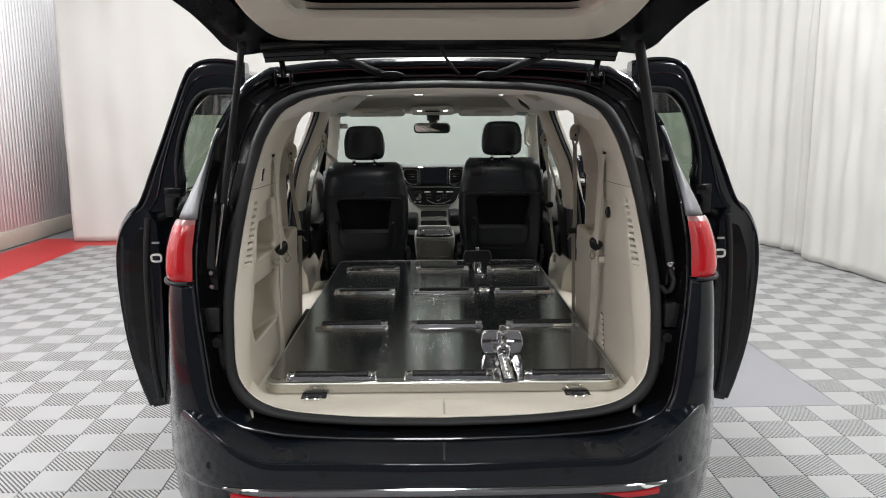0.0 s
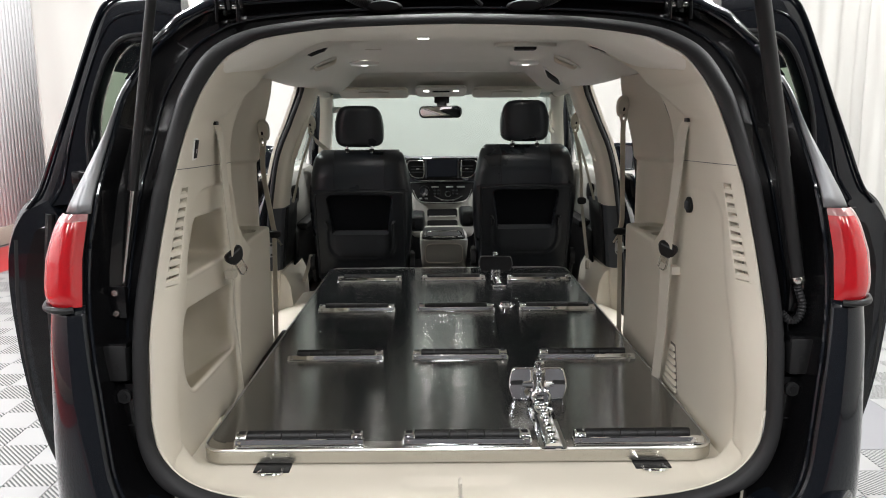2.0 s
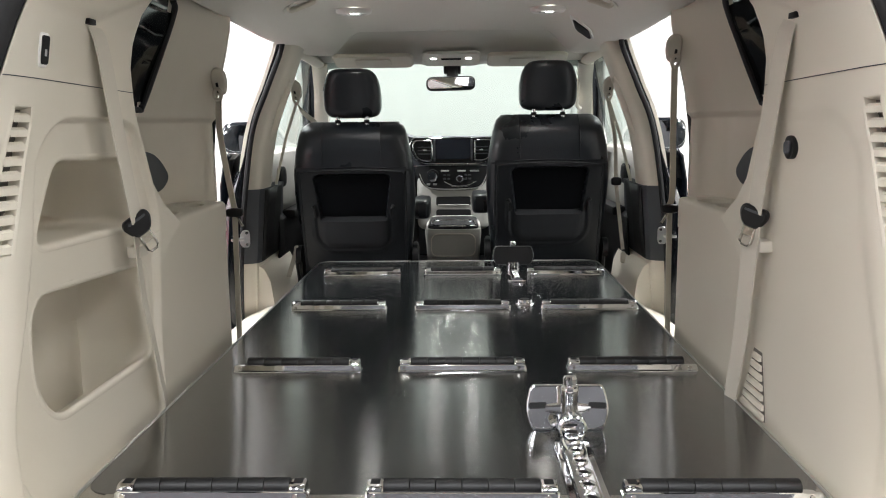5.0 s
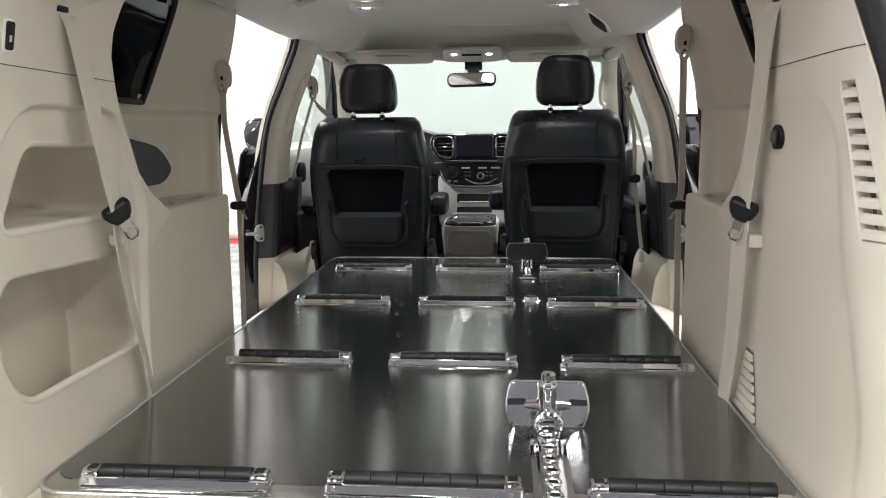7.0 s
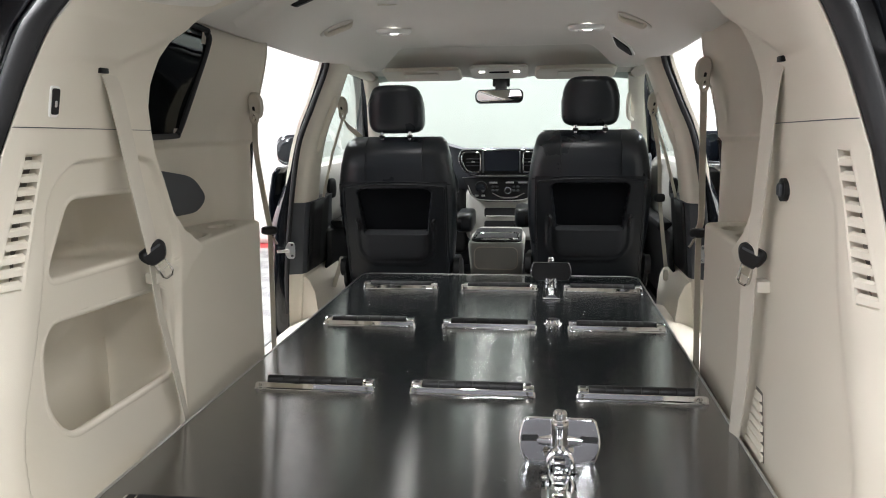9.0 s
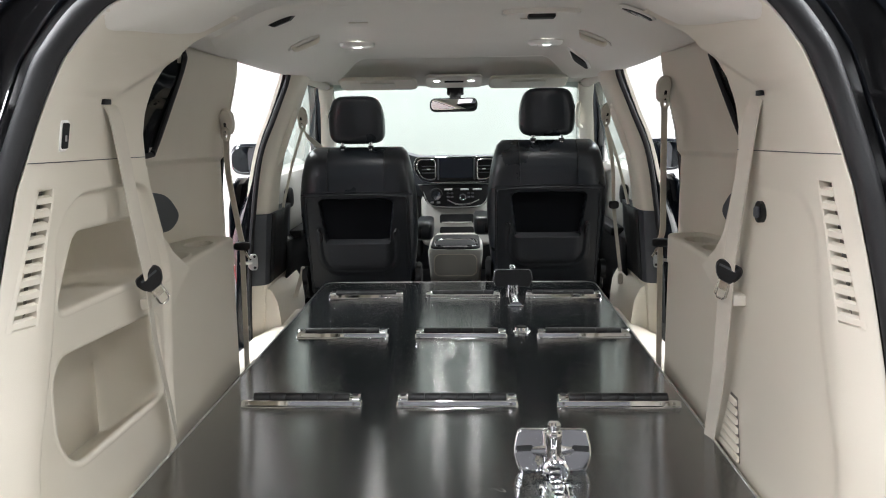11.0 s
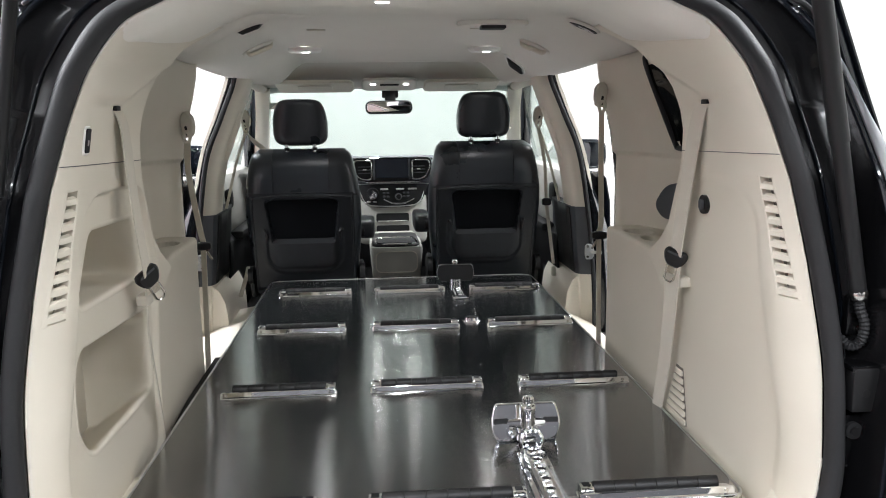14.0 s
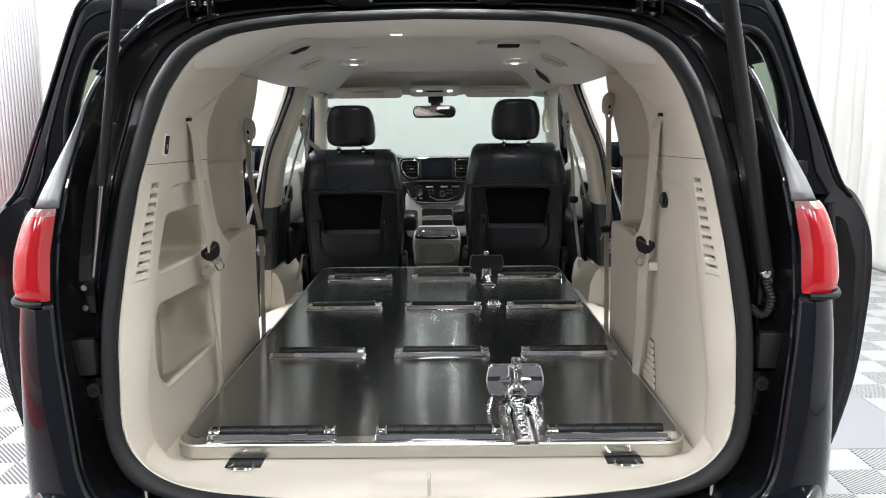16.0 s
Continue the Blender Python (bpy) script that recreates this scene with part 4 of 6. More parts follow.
# ---- pillars, doors, glass ----
def pillars():
    for s in (-1, 1):
        # B pillar: pale upper trim, charcoal middle, pale foot
        def bx(z):
            return lin(z, [.42, .70, .98, 1.14, 1.265, 1.35, 1.43, 1.52, 1.61], [.885, .866, .842, .820, .792, .762, .725, .690, .655])

        def section(z, grow=0.0):
            x = bx(z)
            w0, w1 = lin(z, [.42, 1.0, 1.6], [2.10, 2.075, 2.075]), lin(z, [.42, 1.0, 1.6], [2.46, 2.36, 2.30]) + (.22 if grow else 0)
            return [(s * (x + .05), w0 - .012, z), (s * (x + .022), w0 - .012 - grow, z), (s * (x + .004 - grow), w0 + .002 - grow, z), (s * (x - .012 - grow), w0 + .006 - grow, z), (s * (x - .030 - grow), w0 + .016 - grow, z),
                    (s * (x - .042 - grow), w0 + .040, z), (s * (x - .042 - grow), (w0 + w1) / 2 + .04, z), (s * (x - .024 - grow), w1 - .02, z), (s * (x + .02), w1, z), (s * (x + .08), w1 + .01, z)]
        p = part("b_pillar", loft([section(z) for z in spread(1.012, 1.62, 14)], True, True), CREAM, van, "cream upper door pillar trim")
        part("pillar_middle", loft([section(z, .006) for z in spread(.70, 1.014, 8)], True, True), CHARCOAL, p, "charcoal lower pillar trim")
        side_ = [[(s * (bx(z) - .0515), y_, z) for y_ in (2.125, 2.20, 2.30, 2.42)] for z in spread(.705, 1.010, 6)]
        thick(part("pillar_inner_panel", loft(side_), PLASTIC, p, "black inner pillar panel"), .004, 0)
        part("pillar_foot", loft([section(z, .002) for z in spread(.36, .702, 8)], True, True), CREAM, p, "cream pillar foot")
        prof = ((.872, .700), (.840, .694), (.806, .668), (.782, .615), (.772, .53), (.770, .40), (.88, .38))
        part("sill_cover", loft([[(s * x, y_, z) for x, z in prof] for y_ in (2.118, 2.128, 2.30, 2.46, 2.62)], True, True), CREAM, p, "cream rounded sill cover")
        pts = [(s * (bx(1.46) - .020), 2.150, 1.465), (s * (bx(1.44) - .040), 2.150, 1.44), (s * (bx(1.35) - .048), 2.15, 1.35), (s * (bx(1.25) - .042), 2.155, 1.255), (s * (bx(1.22) - .020), 2.155, 1.225)]
        part("assist_handle", tube(spline(pts, 22), .017, 12), CREAM, p, "cream moulded assist handle")
        part("pillar_badge", box(s * .808 - .012, s * .808 + .012, 2.112, 2.128, 1.052, 1.082, .003), PLASTIC, p, "small black airbag mark")
        # black door-opening seal along the pillar and roof rail
        pts = [(s * .903, 2.072, .38), (s * .888, 2.062, .70), (s * .850, 2.050, 1.02), (s * .806, 2.048, 1.265), (s * .738, 2.046, 1.43), (s * .672, 2.044, 1.598), (s * .690, 1.9, 1.613), (s * .694, 1.5, 1.616), (s * .692, 1.34, 1.610),
               (s * .712, 1.31, 1.50), (s * .735, 1.31, 1.30), (s * .752, 1.315, 1.1), (s * .76, 1.315, .6), (s * .77, 1.33, .42)]
        part("door_seal", tube(spline(pts, 90), .011, 8), RUBBER, van, "black door opening seal")
        # painted jamb behind the seal, front of the opening
        rows = [[(s * (bx(z) + .012), 2.062, z), (s * (bx(z) + lin(z, [.9, 1.15], [.075, .030])), 2.055, z), (s * min(.965, bx(z) + lin(z, [.9, 1.15], [.11, .045])), 2.09, z), (s * min(.985, bx(z) + lin(z, [.9, 1.15], [.13, .06])), 2.2, z)] for z in spread(.36, 1.62, 20)]
        thick(part("pillar_jamb", loft(rows), PAINT, van, "black painted pillar jamb"), .008, 0)
        sx = .862
        plate = rounded_poly([(-.022, -.020), (-.010, -.037), (.016, -.037), (.022, -.02), (.022, .02), (.016, .035), (-.006, .035), (-.020, .016)], .007, 4)
        lat = part("door_striker", slab(plate, lambda a, b, c: (s * (sx - a), 2.047 - c, .814 + b), .007, .002), SILVERSTRIP, van, "pale steel door striker")
        part("striker_pin", cyl((s * (sx + .004), 2.040, .812), (s * (sx + .046), 2.010, .812), .0075, 12, .0065), SILVERSTRIP, lat)
        for q in (-.024, .024):
            part("bolt", cyl((s * (sx - .010), 2.041, .814 + q), (s * (sx - .010), 2.036, .814 + q), .006, 8), STEEL, lat)
        # C pillar rear jamb
        rows = [[(s * (wall_x(1.30, z) + .002), 1.305, z), (s * (wall_x(1.30, z) + .06), 1.32, z), (s * lin(z, [.4, 1.2, 1.62], [.965, .955, .75]), 1.28, z)] for z in spread(.40, 1.62, 20)]
        thick(part("rear_jamb", loft(rows), PAINT, van, "black painted rear door jamb"), .008, 0)
        # sill and step
        st = part("step_sill", box(min(s * .80, s * .955), max(s * .80, s * .955), 1.30, 2.14, .36, .43, .012), PLASTIC, van, "dark door sill step")
        part("scuff_plate", loft([[(s * .655, y, .42), (s * .66, y, .515), (s * .69, y, .525), (s * .80, y, .505), (s * .885, y, .470), (s * .90, y, .43)] for y in spread(1.26, 2.42, 8)], True, True), CREAM, st, "broad cream sill trim")
        # roof rail above the door
        rows = [[(s * head_edge(min(y, 2.3)) * .99, y, 1.596), (s * .712, y, 1.610), (s * .74, y, 1.622)] for y in spread(1.28, 2.96, 18)]
        part("roof_rail", loft(rows), SATIN, van)
        part("rail_lining", tube([(s * .694, 2.26, 1.602), (s * .692, 2.5, 1.603), (s * .690, 2.75, 1.598), (s * .686, 2.96, 1.588)], .032, 12, flat=.75), CREAM, van, "cream roof rail lining")
        # front door: inner card, window frame, glass
        rows = [[(s * x, y, z) for y in spread(2.40, 3.55, 12)] for x, z in ((.86, .42), (.835, .55), (.80, .72), (.80, .84), (.83, .87), (.85, 1.0), (.862, 1.10), (.885, 1.135), (.93, 1.15))]
        fd = part("front_door_card", loft(rows[4:]), GREYGREEN, van, "grey-beige front door inner panel")
        thick(fd, .01, 0)
        thick(part("lower_card", loft(rows[:5]), PLASTIC, fd, "black lower door panel"), .009, 0)
        part("armrest", box(s * .79 - .035, s * .79 + .035, 2.55, 3.1, .835, .88, .015), PLASTIC, fd, "black door armrest")
        part("pull_handle", pillow(s * .838, 2.66, 1.03, .035, .11, .10, .6, 14, 10), PLASTIC, fd, "black inner door handle")
        part("door_speaker", cyl((s * .815, 2.72, .64), (s * .835, 2.72, .64), .075, 22), CHARCOAL, fd)
        rows = [[(s * lin(z, [1.14, 1.6], [.925, .715]), lin(z, [1.14, 1.6], [2.36, 2.34]), z), (s * lin(z, [1.14, 1.6], [.925, .715]), lin(z, [1.14, 1.6], [3.55, 2.93]), z)] for z in spread(1.14, 1.60, 5)]
        pane = part("front_door_glass", loft(rows), CLEAR, van, "pale green side window glass")
        pane.visible_shadow = False
        pts = [(s * .92, 2.42, 1.14), (s * .845, 2.40, 1.32), (s * .722, 2.37, 1.585)]
        part("window_channel", tube(spline(pts, 12), .014, 8), RUBBER, pane)
        # A pillar with trim
        pts = [(s * .685, 2.93, 1.592), (s * .715, 3.15, 1.48), (s * .765, 3.42, 1.30), (s * .82, 3.7, 1.12)]
        part("a_pillar", tube(spline(pts, 16), .045, 10, flat=.7), CREAM, van, "cream windscreen pillar trim")
        pts = [(s * .735, 2.93, 1.605), (s * .775, 3.15, 1.495), (s * .835, 3.42, 1.32), (s * .89, 3.75, 1.12)]
        part("a_pillar_outer", tube(spline(pts, 16), .045, 10, flat=.7), PAINT, van)
        # outer front door, fender
        rows = []
        for y in (2.16, 2.3, 2.7, 3.2, 3.7, 4.2, 4.6):
            k = lin(y, [2.1, 3.7, 4.6], [1.0, .99, .86])
            zt = lin(y, [2.1, 3.6, 4.6], [1.165, 1.10, .92])
            rows.append([(s * .90 * k, y, .26), (s * .955 * k, y, .40), (s * .985 * k, y, .60), (s * .992 * k, y, .82), (s * .985 * k, y, zt - .14), (s * .965 * k, y, zt - .03), (s * .94 * k, y, zt)])
        thick(part("front_body_side", loft(rows), PAINT, van, "glossy black front door and wing"), .01, 0)
        # door mirror
        rows = []
        m = part("door_mirror", pillow(s * 1.062, 2.84, 1.216, .22, .10, .165, .55, 20, 14), PAINT, van, "black door mirror")
        part("mirror_foot", cyl((s * .95, 2.87, 1.16), (s * 1.02, 2.84, 1.18), .03, 12), PLASTIC, m)
        oval = [(math.copysign(abs(math.cos(a)) ** .7, math.cos(a)) * .094, math.copysign(abs(math.sin(a)) ** .7, math.sin(a)) * .068) for a in [2 * math.pi * k / 28 for k in range(28)]]
        part("mirror_glass", slab(oval, lambda a, b, c: (s * 1.062 + a, 2.792 - c - s * a * .15, 1.216 + b), .006, .002), MIRROR, m, "mirror glass")
        if s > 0:
            pts = [(.692, 3.07, 1.530), (.675, 3.09, 1.505), (.670, 3.14, 1.44), (.682, 3.20, 1.375), (.705, 3.23, 1.355)]
            part("grab_handle", tube(spline(pts, 20), .012, 10), CREAM, van, "cream pillar grab handle")
    # windscreen
    def ws(k, t):
        z, y = lerp(1.592, 1.10, t), lerp(2.96, 3.80, t)
        w = lerp(.69, .82, t)
        return (k * w, y + .05 - .10 * k * k, z)
    g = part("windscreen", sheet(ws, spread(-1, 1, 13), spread(0, 1, 9)), CLEAR, van, "clear green-tinted windscreen")
    g.visible_shadow = False
    part("windscreen_tag", slab(rounded(.060, .036, .004), lambda a, b, c: (-.640 + a, 3.085 - a * .35 - b - c, 1.500 + b), .002, .0005), CREAMDARK, g, "small pale windscreen tag")
    # bonnet and nose
    rows = [[(k * lin(y, [3.8, 4.6], [.86, .72]), y + (.06 if y < 4 else 0) * (1 - k * k), lin(y, [3.75, 4.2, 4.6, 4.72], [1.10, 1.03, .93, .85]) - .05 * k * k) for k in spread(-1, 1, 9)] for y in (3.75, 4.0, 4.3, 4.6, 4.72)]
    part("bonnet", loft(rows), PAINT, van)
    rows = [[(k * w, y - .25 * k * k, z) for k in spread(-1, 1, 11)] for y, z, w in ((4.72, .86, .78), (4.80, .70, .84), (4.84, .50, .86), (4.80, .30, .84), (4.7, .24, .80))]
    part("front_bumper", loft(rows), PAINT, van)
    # wheels
    for s in (-1, 1):
        for y in (.72, 3.80):
            w = part("wheel", tube([(s * .84, y + .27 * math.cos(a), .35 + .27 * math.sin(a)) for a in [2 * math.pi * k / 32 for k in range(32)]], .085, 12, closed=True), RUBBER, van, "black road wheel")
            part("rim", cyl((s * .78, y, .35), (s * .92, y, .35), .225, 24), STEEL, w, "silver alloy rim")


pillars()


def sliding_doors():
    out = [(p.x, p.z) for p in spline([(x, 0, z) for x, z in ((1.118, .452), (1.160, .540), (1.198, .70), (1.216, .87), (1.222, 1.02), (1.208, 1.135), (1.165, 1.222), (1.112, 1.262))], 24)]
    up = [(1.112, 1.262), (1.055, 1.38), (1.005, 1.495), (.955, 1.62), (.912, 1.725), (.874, 1.757)]
    for s in (-1, 1):
        y0, y1 = .395, 1.52
        inner = [(1.085, 1.265), (1.05, 1.20), (1.045, 1.0), (1.05, .75), (1.055, .55), (1.065, .462)]
        loop = out + inner
        cx, cz = 1.12, .85
        rows = []
        for y, k in ((y0, .93), (y0 + .012, .985), (y0 + .03, 1.0), ((y0 + y1) / 2, 1.0), (y1 - .03, 1.0), (y1 - .01, .985), (y1, .93)):
            rows.append([(s * (cx + (x - cx) * k), y, cz + (z - cz) * k) for x, z in loop])
        d = part("sliding_door", loft(rows, True, True), PAINT, van, "glossy black sliding door slid fully back")
        # window frame: one broad pressed face from the shoulder over the top, rounded towards the glass
        edge_o = spline([(x, 0, z) for x, z in ((1.150, 1.215), (1.112, 1.262), (1.062, 1.375), (1.012, 1.490), (.962, 1.612), (.922, 1.705), (.892, 1.750), (.842, 1.772), (.775, 1.774), (.70, 1.762))], 46)
        edge_i = spline([(x, 0, z) for x, z in ((.985, 1.230), (.948, 1.310), (.952, 1.400), (.942, 1.480), (.918, 1.552), (.890, 1.605), (.850, 1.640), (.800, 1.648), (.75, 1.648), (.70, 1.640))], 46)

        def pressed(ya, yb_):
            rows = []
            for o_, q_ in zip(edge_o, edge_i):
                mid_, hf = (o_ + q_) / 2, (o_ - q_) / 2
                row = []
                for k in range(20):
                    g = 2 * math.pi * k / 20
                    cu, cv = math.copysign(abs(math.cos(g)) ** .45, math.cos(g)), math.copysign(abs(math.sin(g)) ** .45, math.sin(g))
                    row.append((s * (mid_.x + hf.x * cu), (ya + yb_) / 2 + (yb_ - ya) / 2 * cv, mid_.z + hf.z * cu))
                rows.append(row)
            return loft(rows, True, True)
        part("window_frame", pressed(y0, y0 + .07), PAINT, d, "glossy black window frame")
        for k_, r_, lab in ((.04, .006, "glossy raised frame edge"), (.42, .004, "pressed frame bead"), (.86, .007, "black glass run rubber")):
            part("frame_bead", tube([(s * lerp(o_.x, q_.x, k_), y0 - .001, lerp(o_.z, q_.z, k_)) for o_, q_ in zip(edge_o, edge_i)], r_, 8), RUBBER if k_ > .8 else PAINT, d, lab)
        def strip(pts, wy0, wy1, wide):
            rows = []
            for x, z, nx, nz in pts:
                row = []
                wi = lin(z, [1.2, 1.35, 1.6, 1.72, 1.762, 1.769], wide)
                for k in range(16):
                    q = 2 * math.pi * k / 16
                    cu, cv = math.copysign(abs(math.cos(q)) ** .5, math.cos(q)), math.copysign(abs(math.sin(q)) ** .5, math.sin(q))
                    row.append((s * (x - nx * wi / 2 + nx * wi / 2 * cu), (wy0 + wy1) / 2 + (wy1 - wy0) / 2 * cv, z - nz * wi / 2 + nz * wi / 2 * cu))
                rows.append(row)
            return loft(rows, True, True)
        path = spline([(x, 0, z) for x, z in [(1.135, 1.20)] + up[:-1] + [(.884, 1.752), (.855, 1.766), (.825, 1.769)]], 40)
        side = []
        for i, p in enumerate(path):
            along = (path[min(i + 1, 39)] - path[max(i - 1, 0)]).normalized()
            side.append((p.x, p.z, along.z, -along.x))
        part("window_frame", strip(side, y1 - .10, y1, (.08, .08, .072, .072, .072, .034)), PAINT, d, "glossy black window frame upright")
        sec = spline([(.975, 0, 1.585), (.945, 0, 1.665), (.912, 0, 1.727), (.880, 0, 1.757), (.835, 0, 1.768), (.795, 0, 1.762), (.782, 0, 1.742), (.80, 0, 1.722), (.845, 0, 1.70), (.885, 0, 1.645), (.91, 0, 1.575)], 24)
        rows = []
        for y, k in ((y0 + .012, .90), (y0 + .015, .965), (y0 + .03, .985), (y0 + .3, 1.0), (y1 - .03, 1.0), (y1, .85)):
            rows.append([(s * (.87 + (p.x - .87) * k), y, 1.69 + (p.z - 1.69) * k) for p in sec])
        part("top_rail", loft(rows, True, True), PAINT, d, "glossy black upper door frame")
        g = part("door_glass", loft([[(s * (x - .035), y0 + .09, z), (s * (x - .035), y1 - .08, z)] for x, z in up]), TINT, d, "green-tinted door glass")
        g.visible_shadow = False
        # weather strip down the shut face, and latch
        pts = [(s * x, y0 - .002, z) for x, z in ((1.085, 1.20), (1.10, 1.05), (1.105, .85), (1.10, .65), (1.085, .50))]
        part("weather_strip", tube(spline(pts, 24), .012, 8), RUBBER, d)
        pts = [(s * x, y0 + .01, z) for x, z in ((1.185, 1.13), (1.195, .95), (1.185, .75), (1.155, .58), (1.12, .47))]
        part("outer_strip", tube(spline(pts, 24), .012, 8), RUBBER, d)
        lt = part("latch", tube([(s * 1.062 + a, y0 - .004, 1.05 + b) for a, b in rounded(.036, .026, .010, 5)], .0045, 8, closed=True), LAMPLENS, d, "pale ring-shaped latch bezel")
        part("latch_hole", box(s * 1.062 - .011, s * 1.062 + .011, y0 - .010, y0 + .0, 1.043, 1.057, .003), PLASTIC, lt)
        part("shut_face_panel", slab(rounded_poly([(1.075, .56), (1.150, .64), (1.172, .84), (1.168, 1.05), (1.13, 1.16), (1.085, 1.17), (1.08, .9)], .03, 5), lambda a, b, c: (s * a, y0 + .004 - c, b), .006, .003), SATIN, d)
        part("latch_tag", box(s * 1.062 - .014, s * 1.062 + .014, y0 - .004, y0 + .0, 1.104, 1.112, .001), SILVERSTRIP, d)
        hb = part("hinge_carrier", box(s * .985 - .032, s * .985 + .032, y0 - .012, y0 + .06, 1.275, 1.315, .008), SATIN, d, "black roller carrier")
        part("roller_wheel", cyl((s * .965, y0 + .02, 1.305), (s * .965, y0 + .02, 1.33), .014, 14), STEEL, hb)
        part("carrier_arm", box(s * 1.0 - .016, s * 1.0 + .016, y0 - .008, y0 + .03, 1.205, 1.28, .006), PLASTIC, hb)
        part("door_pull", box(s * 1.235 - .012, s * 1.235 + .012, 1.15, 1.38, .98, 1.02, .008), PAINT, d)
        # track along the quarter panel
        part("door_track", box(min(s * .90, s * .955), max(s * .90, s * .955), .45, 1.28, 1.205, 1.225, .004), PLASTIC, van, "black sliding door track")


sliding_doors()


def tailgate():
    """Raised tailgate: inner face tilted up to the rear from the hinge line."""
    TG = pose(0, .10, 1.775, -14, 0, 0)
    # pressed beam between the hinges, the root of the gate
    sec = ((.045, 1.800), (.060, 1.782), (.078, 1.772), (.092, 1.773), (.098, 1.762), (.112, 1.760), (.117, 1.750), (.130, 1.747), (.137, 1.752), (.137, 1.790))
    gate = part("tailgate", loft([[(x, y - .05 * (x / .56) ** 2, z + .011 - .020 * (x / .56) ** 2) for y, z in sec] for x in spread(-.560, .560, 25)], True, True), SATIN, van, "black raised tailgate with a cream inner trim")
    for s in (-1, 1):
        part("drain_plug", slab(rounded(.050, .010, .004), lambda a, b, c: (s * .17 + a, .088 + b * .5, 1.7832 + b * .6 - c), .002, .0006), PLASTIC, gate)
    # half width along the length (distance back from the hinge)
    def hw(d):
        return lin(d, [0, .04, .10, .20, .35, .55, .80, .98, 1.06, 1.10], [.635, .662, .674, .678, .692, .735, .760, .745, .70, .60])

    def inner_z(d, k):
        return -.012 * smooth((abs(k) - .85) / .15) + .06 * smooth((d - .75) / .3)
    ds = [0, .02, .06, .10, .15, .22, .30, .36, .42, .5, .6, .7, .8, .9, .98, 1.04, 1.08, 1.10]
    def lower(d, k):
        return TG @ Vector((k * hw(d), -d, inner_z(d, k)))
    def upper(d, k):
        crown = .105 * (1 - abs(k) ** 4 * .75) * smooth(d / .12) * (1 - .65 * smooth((d - .9) / .2))
        return TG @ Vector((k * (hw(d) + .012), -d - .005, inner_z(d, k) + .02 + crown))
    ks = spread(-1, 1, 33)
    part("outer_skin", sheet(lambda d, k: upper(d, k), ds, ks), PAINT, gate, "glossy black tailgate skin")
    def frame_keep(d, k):
        return not (.37 < d < .86 and abs(k) < .80)
    part("inner_frame", sheet(lambda d, k: lower(d, k), ds, ks, frame_keep), SATIN, gate, "black painted inner frame")
    rim = [[lower(d, k), upper(d, k)] for d, k in [(d, -1) for d in ds] + [(1.10, k) for k in ks[1:]] + [(d, 1) for d in ds[::-1][1:]] + [(0, k) for k in ks[::-1][1:]]]
    part("rim", loft(rim), PAINT, gate)
    # cream header trim between hinge side and glass
    tr = rounded_poly([(-.505, -.155), (.505, -.155), (.545, -.32), (.58, -.92), (-.58, -.92), (-.545, -.32)], .10, 8)
    inn = rounded_poly([(-.40, -.345), (.40, -.345), (.47, -.80), (-.47, -.80)], .07, 8)
    def resample(poly, n):
        pts = [Vector(p) for p in poly] + [Vector(poly[0])]
        L = [0]
        for a, b in zip(pts, pts[1:]):
            L.append(L[-1] + (b - a).length)
        return [tuple(np.array([np.interp(L[-1] * i / n, L, [p[q] for p in pts]) for q in (0, 1)])) for i in range(n)]
    def start_top(poly):
        i = max(range(len(poly)), key=lambda q: math.atan2(poly[q][1] + .5, poly[q][0]))
        return poly[i:] + poly[:i]
    o, i_ = resample(start_top(tr), 96), resample(start_top(inn), 96)
    rows = [[TG @ Vector((a, b, .004)) for a, b in o], [TG @ Vector((a * .995, b, -.012)) for a, b in o], [TG @ Vector((a * .97, -.5 + (b + .5) * .97, -.022)) for a, b in o],
            [TG @ Vector((a * 1.02, -.5 + (b + .5) * 1.03, -.022)) for a, b in i_], [TG @ Vector((a, b, -.010)) for a, b in i_], [TG @ Vector((a, b, .02)) for a, b in i_]]
    part("gate_trim", loft(rows, True), CREAM, gate, "cream tailgate inner trim")
    part("rear_glass", sheet(lambda d, k: TG @ Vector((k * .56, -d, .025)), spread(.32, .84, 4), spread(-1, 1, 5)), PRIVACY, gate, "dark rear window glass")
    # hinges
    for s in (-1, 1):
        x = s * .505
        h = part("hinge", box(x - .052, x + .052, .085, .125, 1.765, 1.800, .004), SATIN, gate, "black tailgate hinge")
        part("hinge_arm", tube(spline([(x + s * .018, .115, 1.775), (x + s * .018, .150, 1.752), (x + s * .018, .172, 1.728), (x + s * .018, .185, 1.70)], 12), .010, 8), SATIN, h)
        for q in (-1, 1):
            part("hinge_cheek", box(x + s * .018 + q * .024 - .004, x + s * .018 + q * .024 + .004, .165, .225, 1.668, 1.722, .003), SATIN, h)
        part("hinge_pin", cyl((x + s * .018 - .03, .185, 1.703), (x + s * .018 + .03, .185, 1.703), .006, 12), STEEL, h)
        # gas strut and its rod
        top = Vector((s * .605, -.04, 1.782))
        bot = Vector((s * .725, -.045, 1.075)) if s < 0 else Vector((.718, -.082, 1.105))
        j = top.lerp(bot, .68 if s < 0 else .62)
        r = .0105 if s < 0 else .0165
        st = part("gas_strut", cyl(top, j, r, 18), PLASTIC, van, "dark grey gas strut")
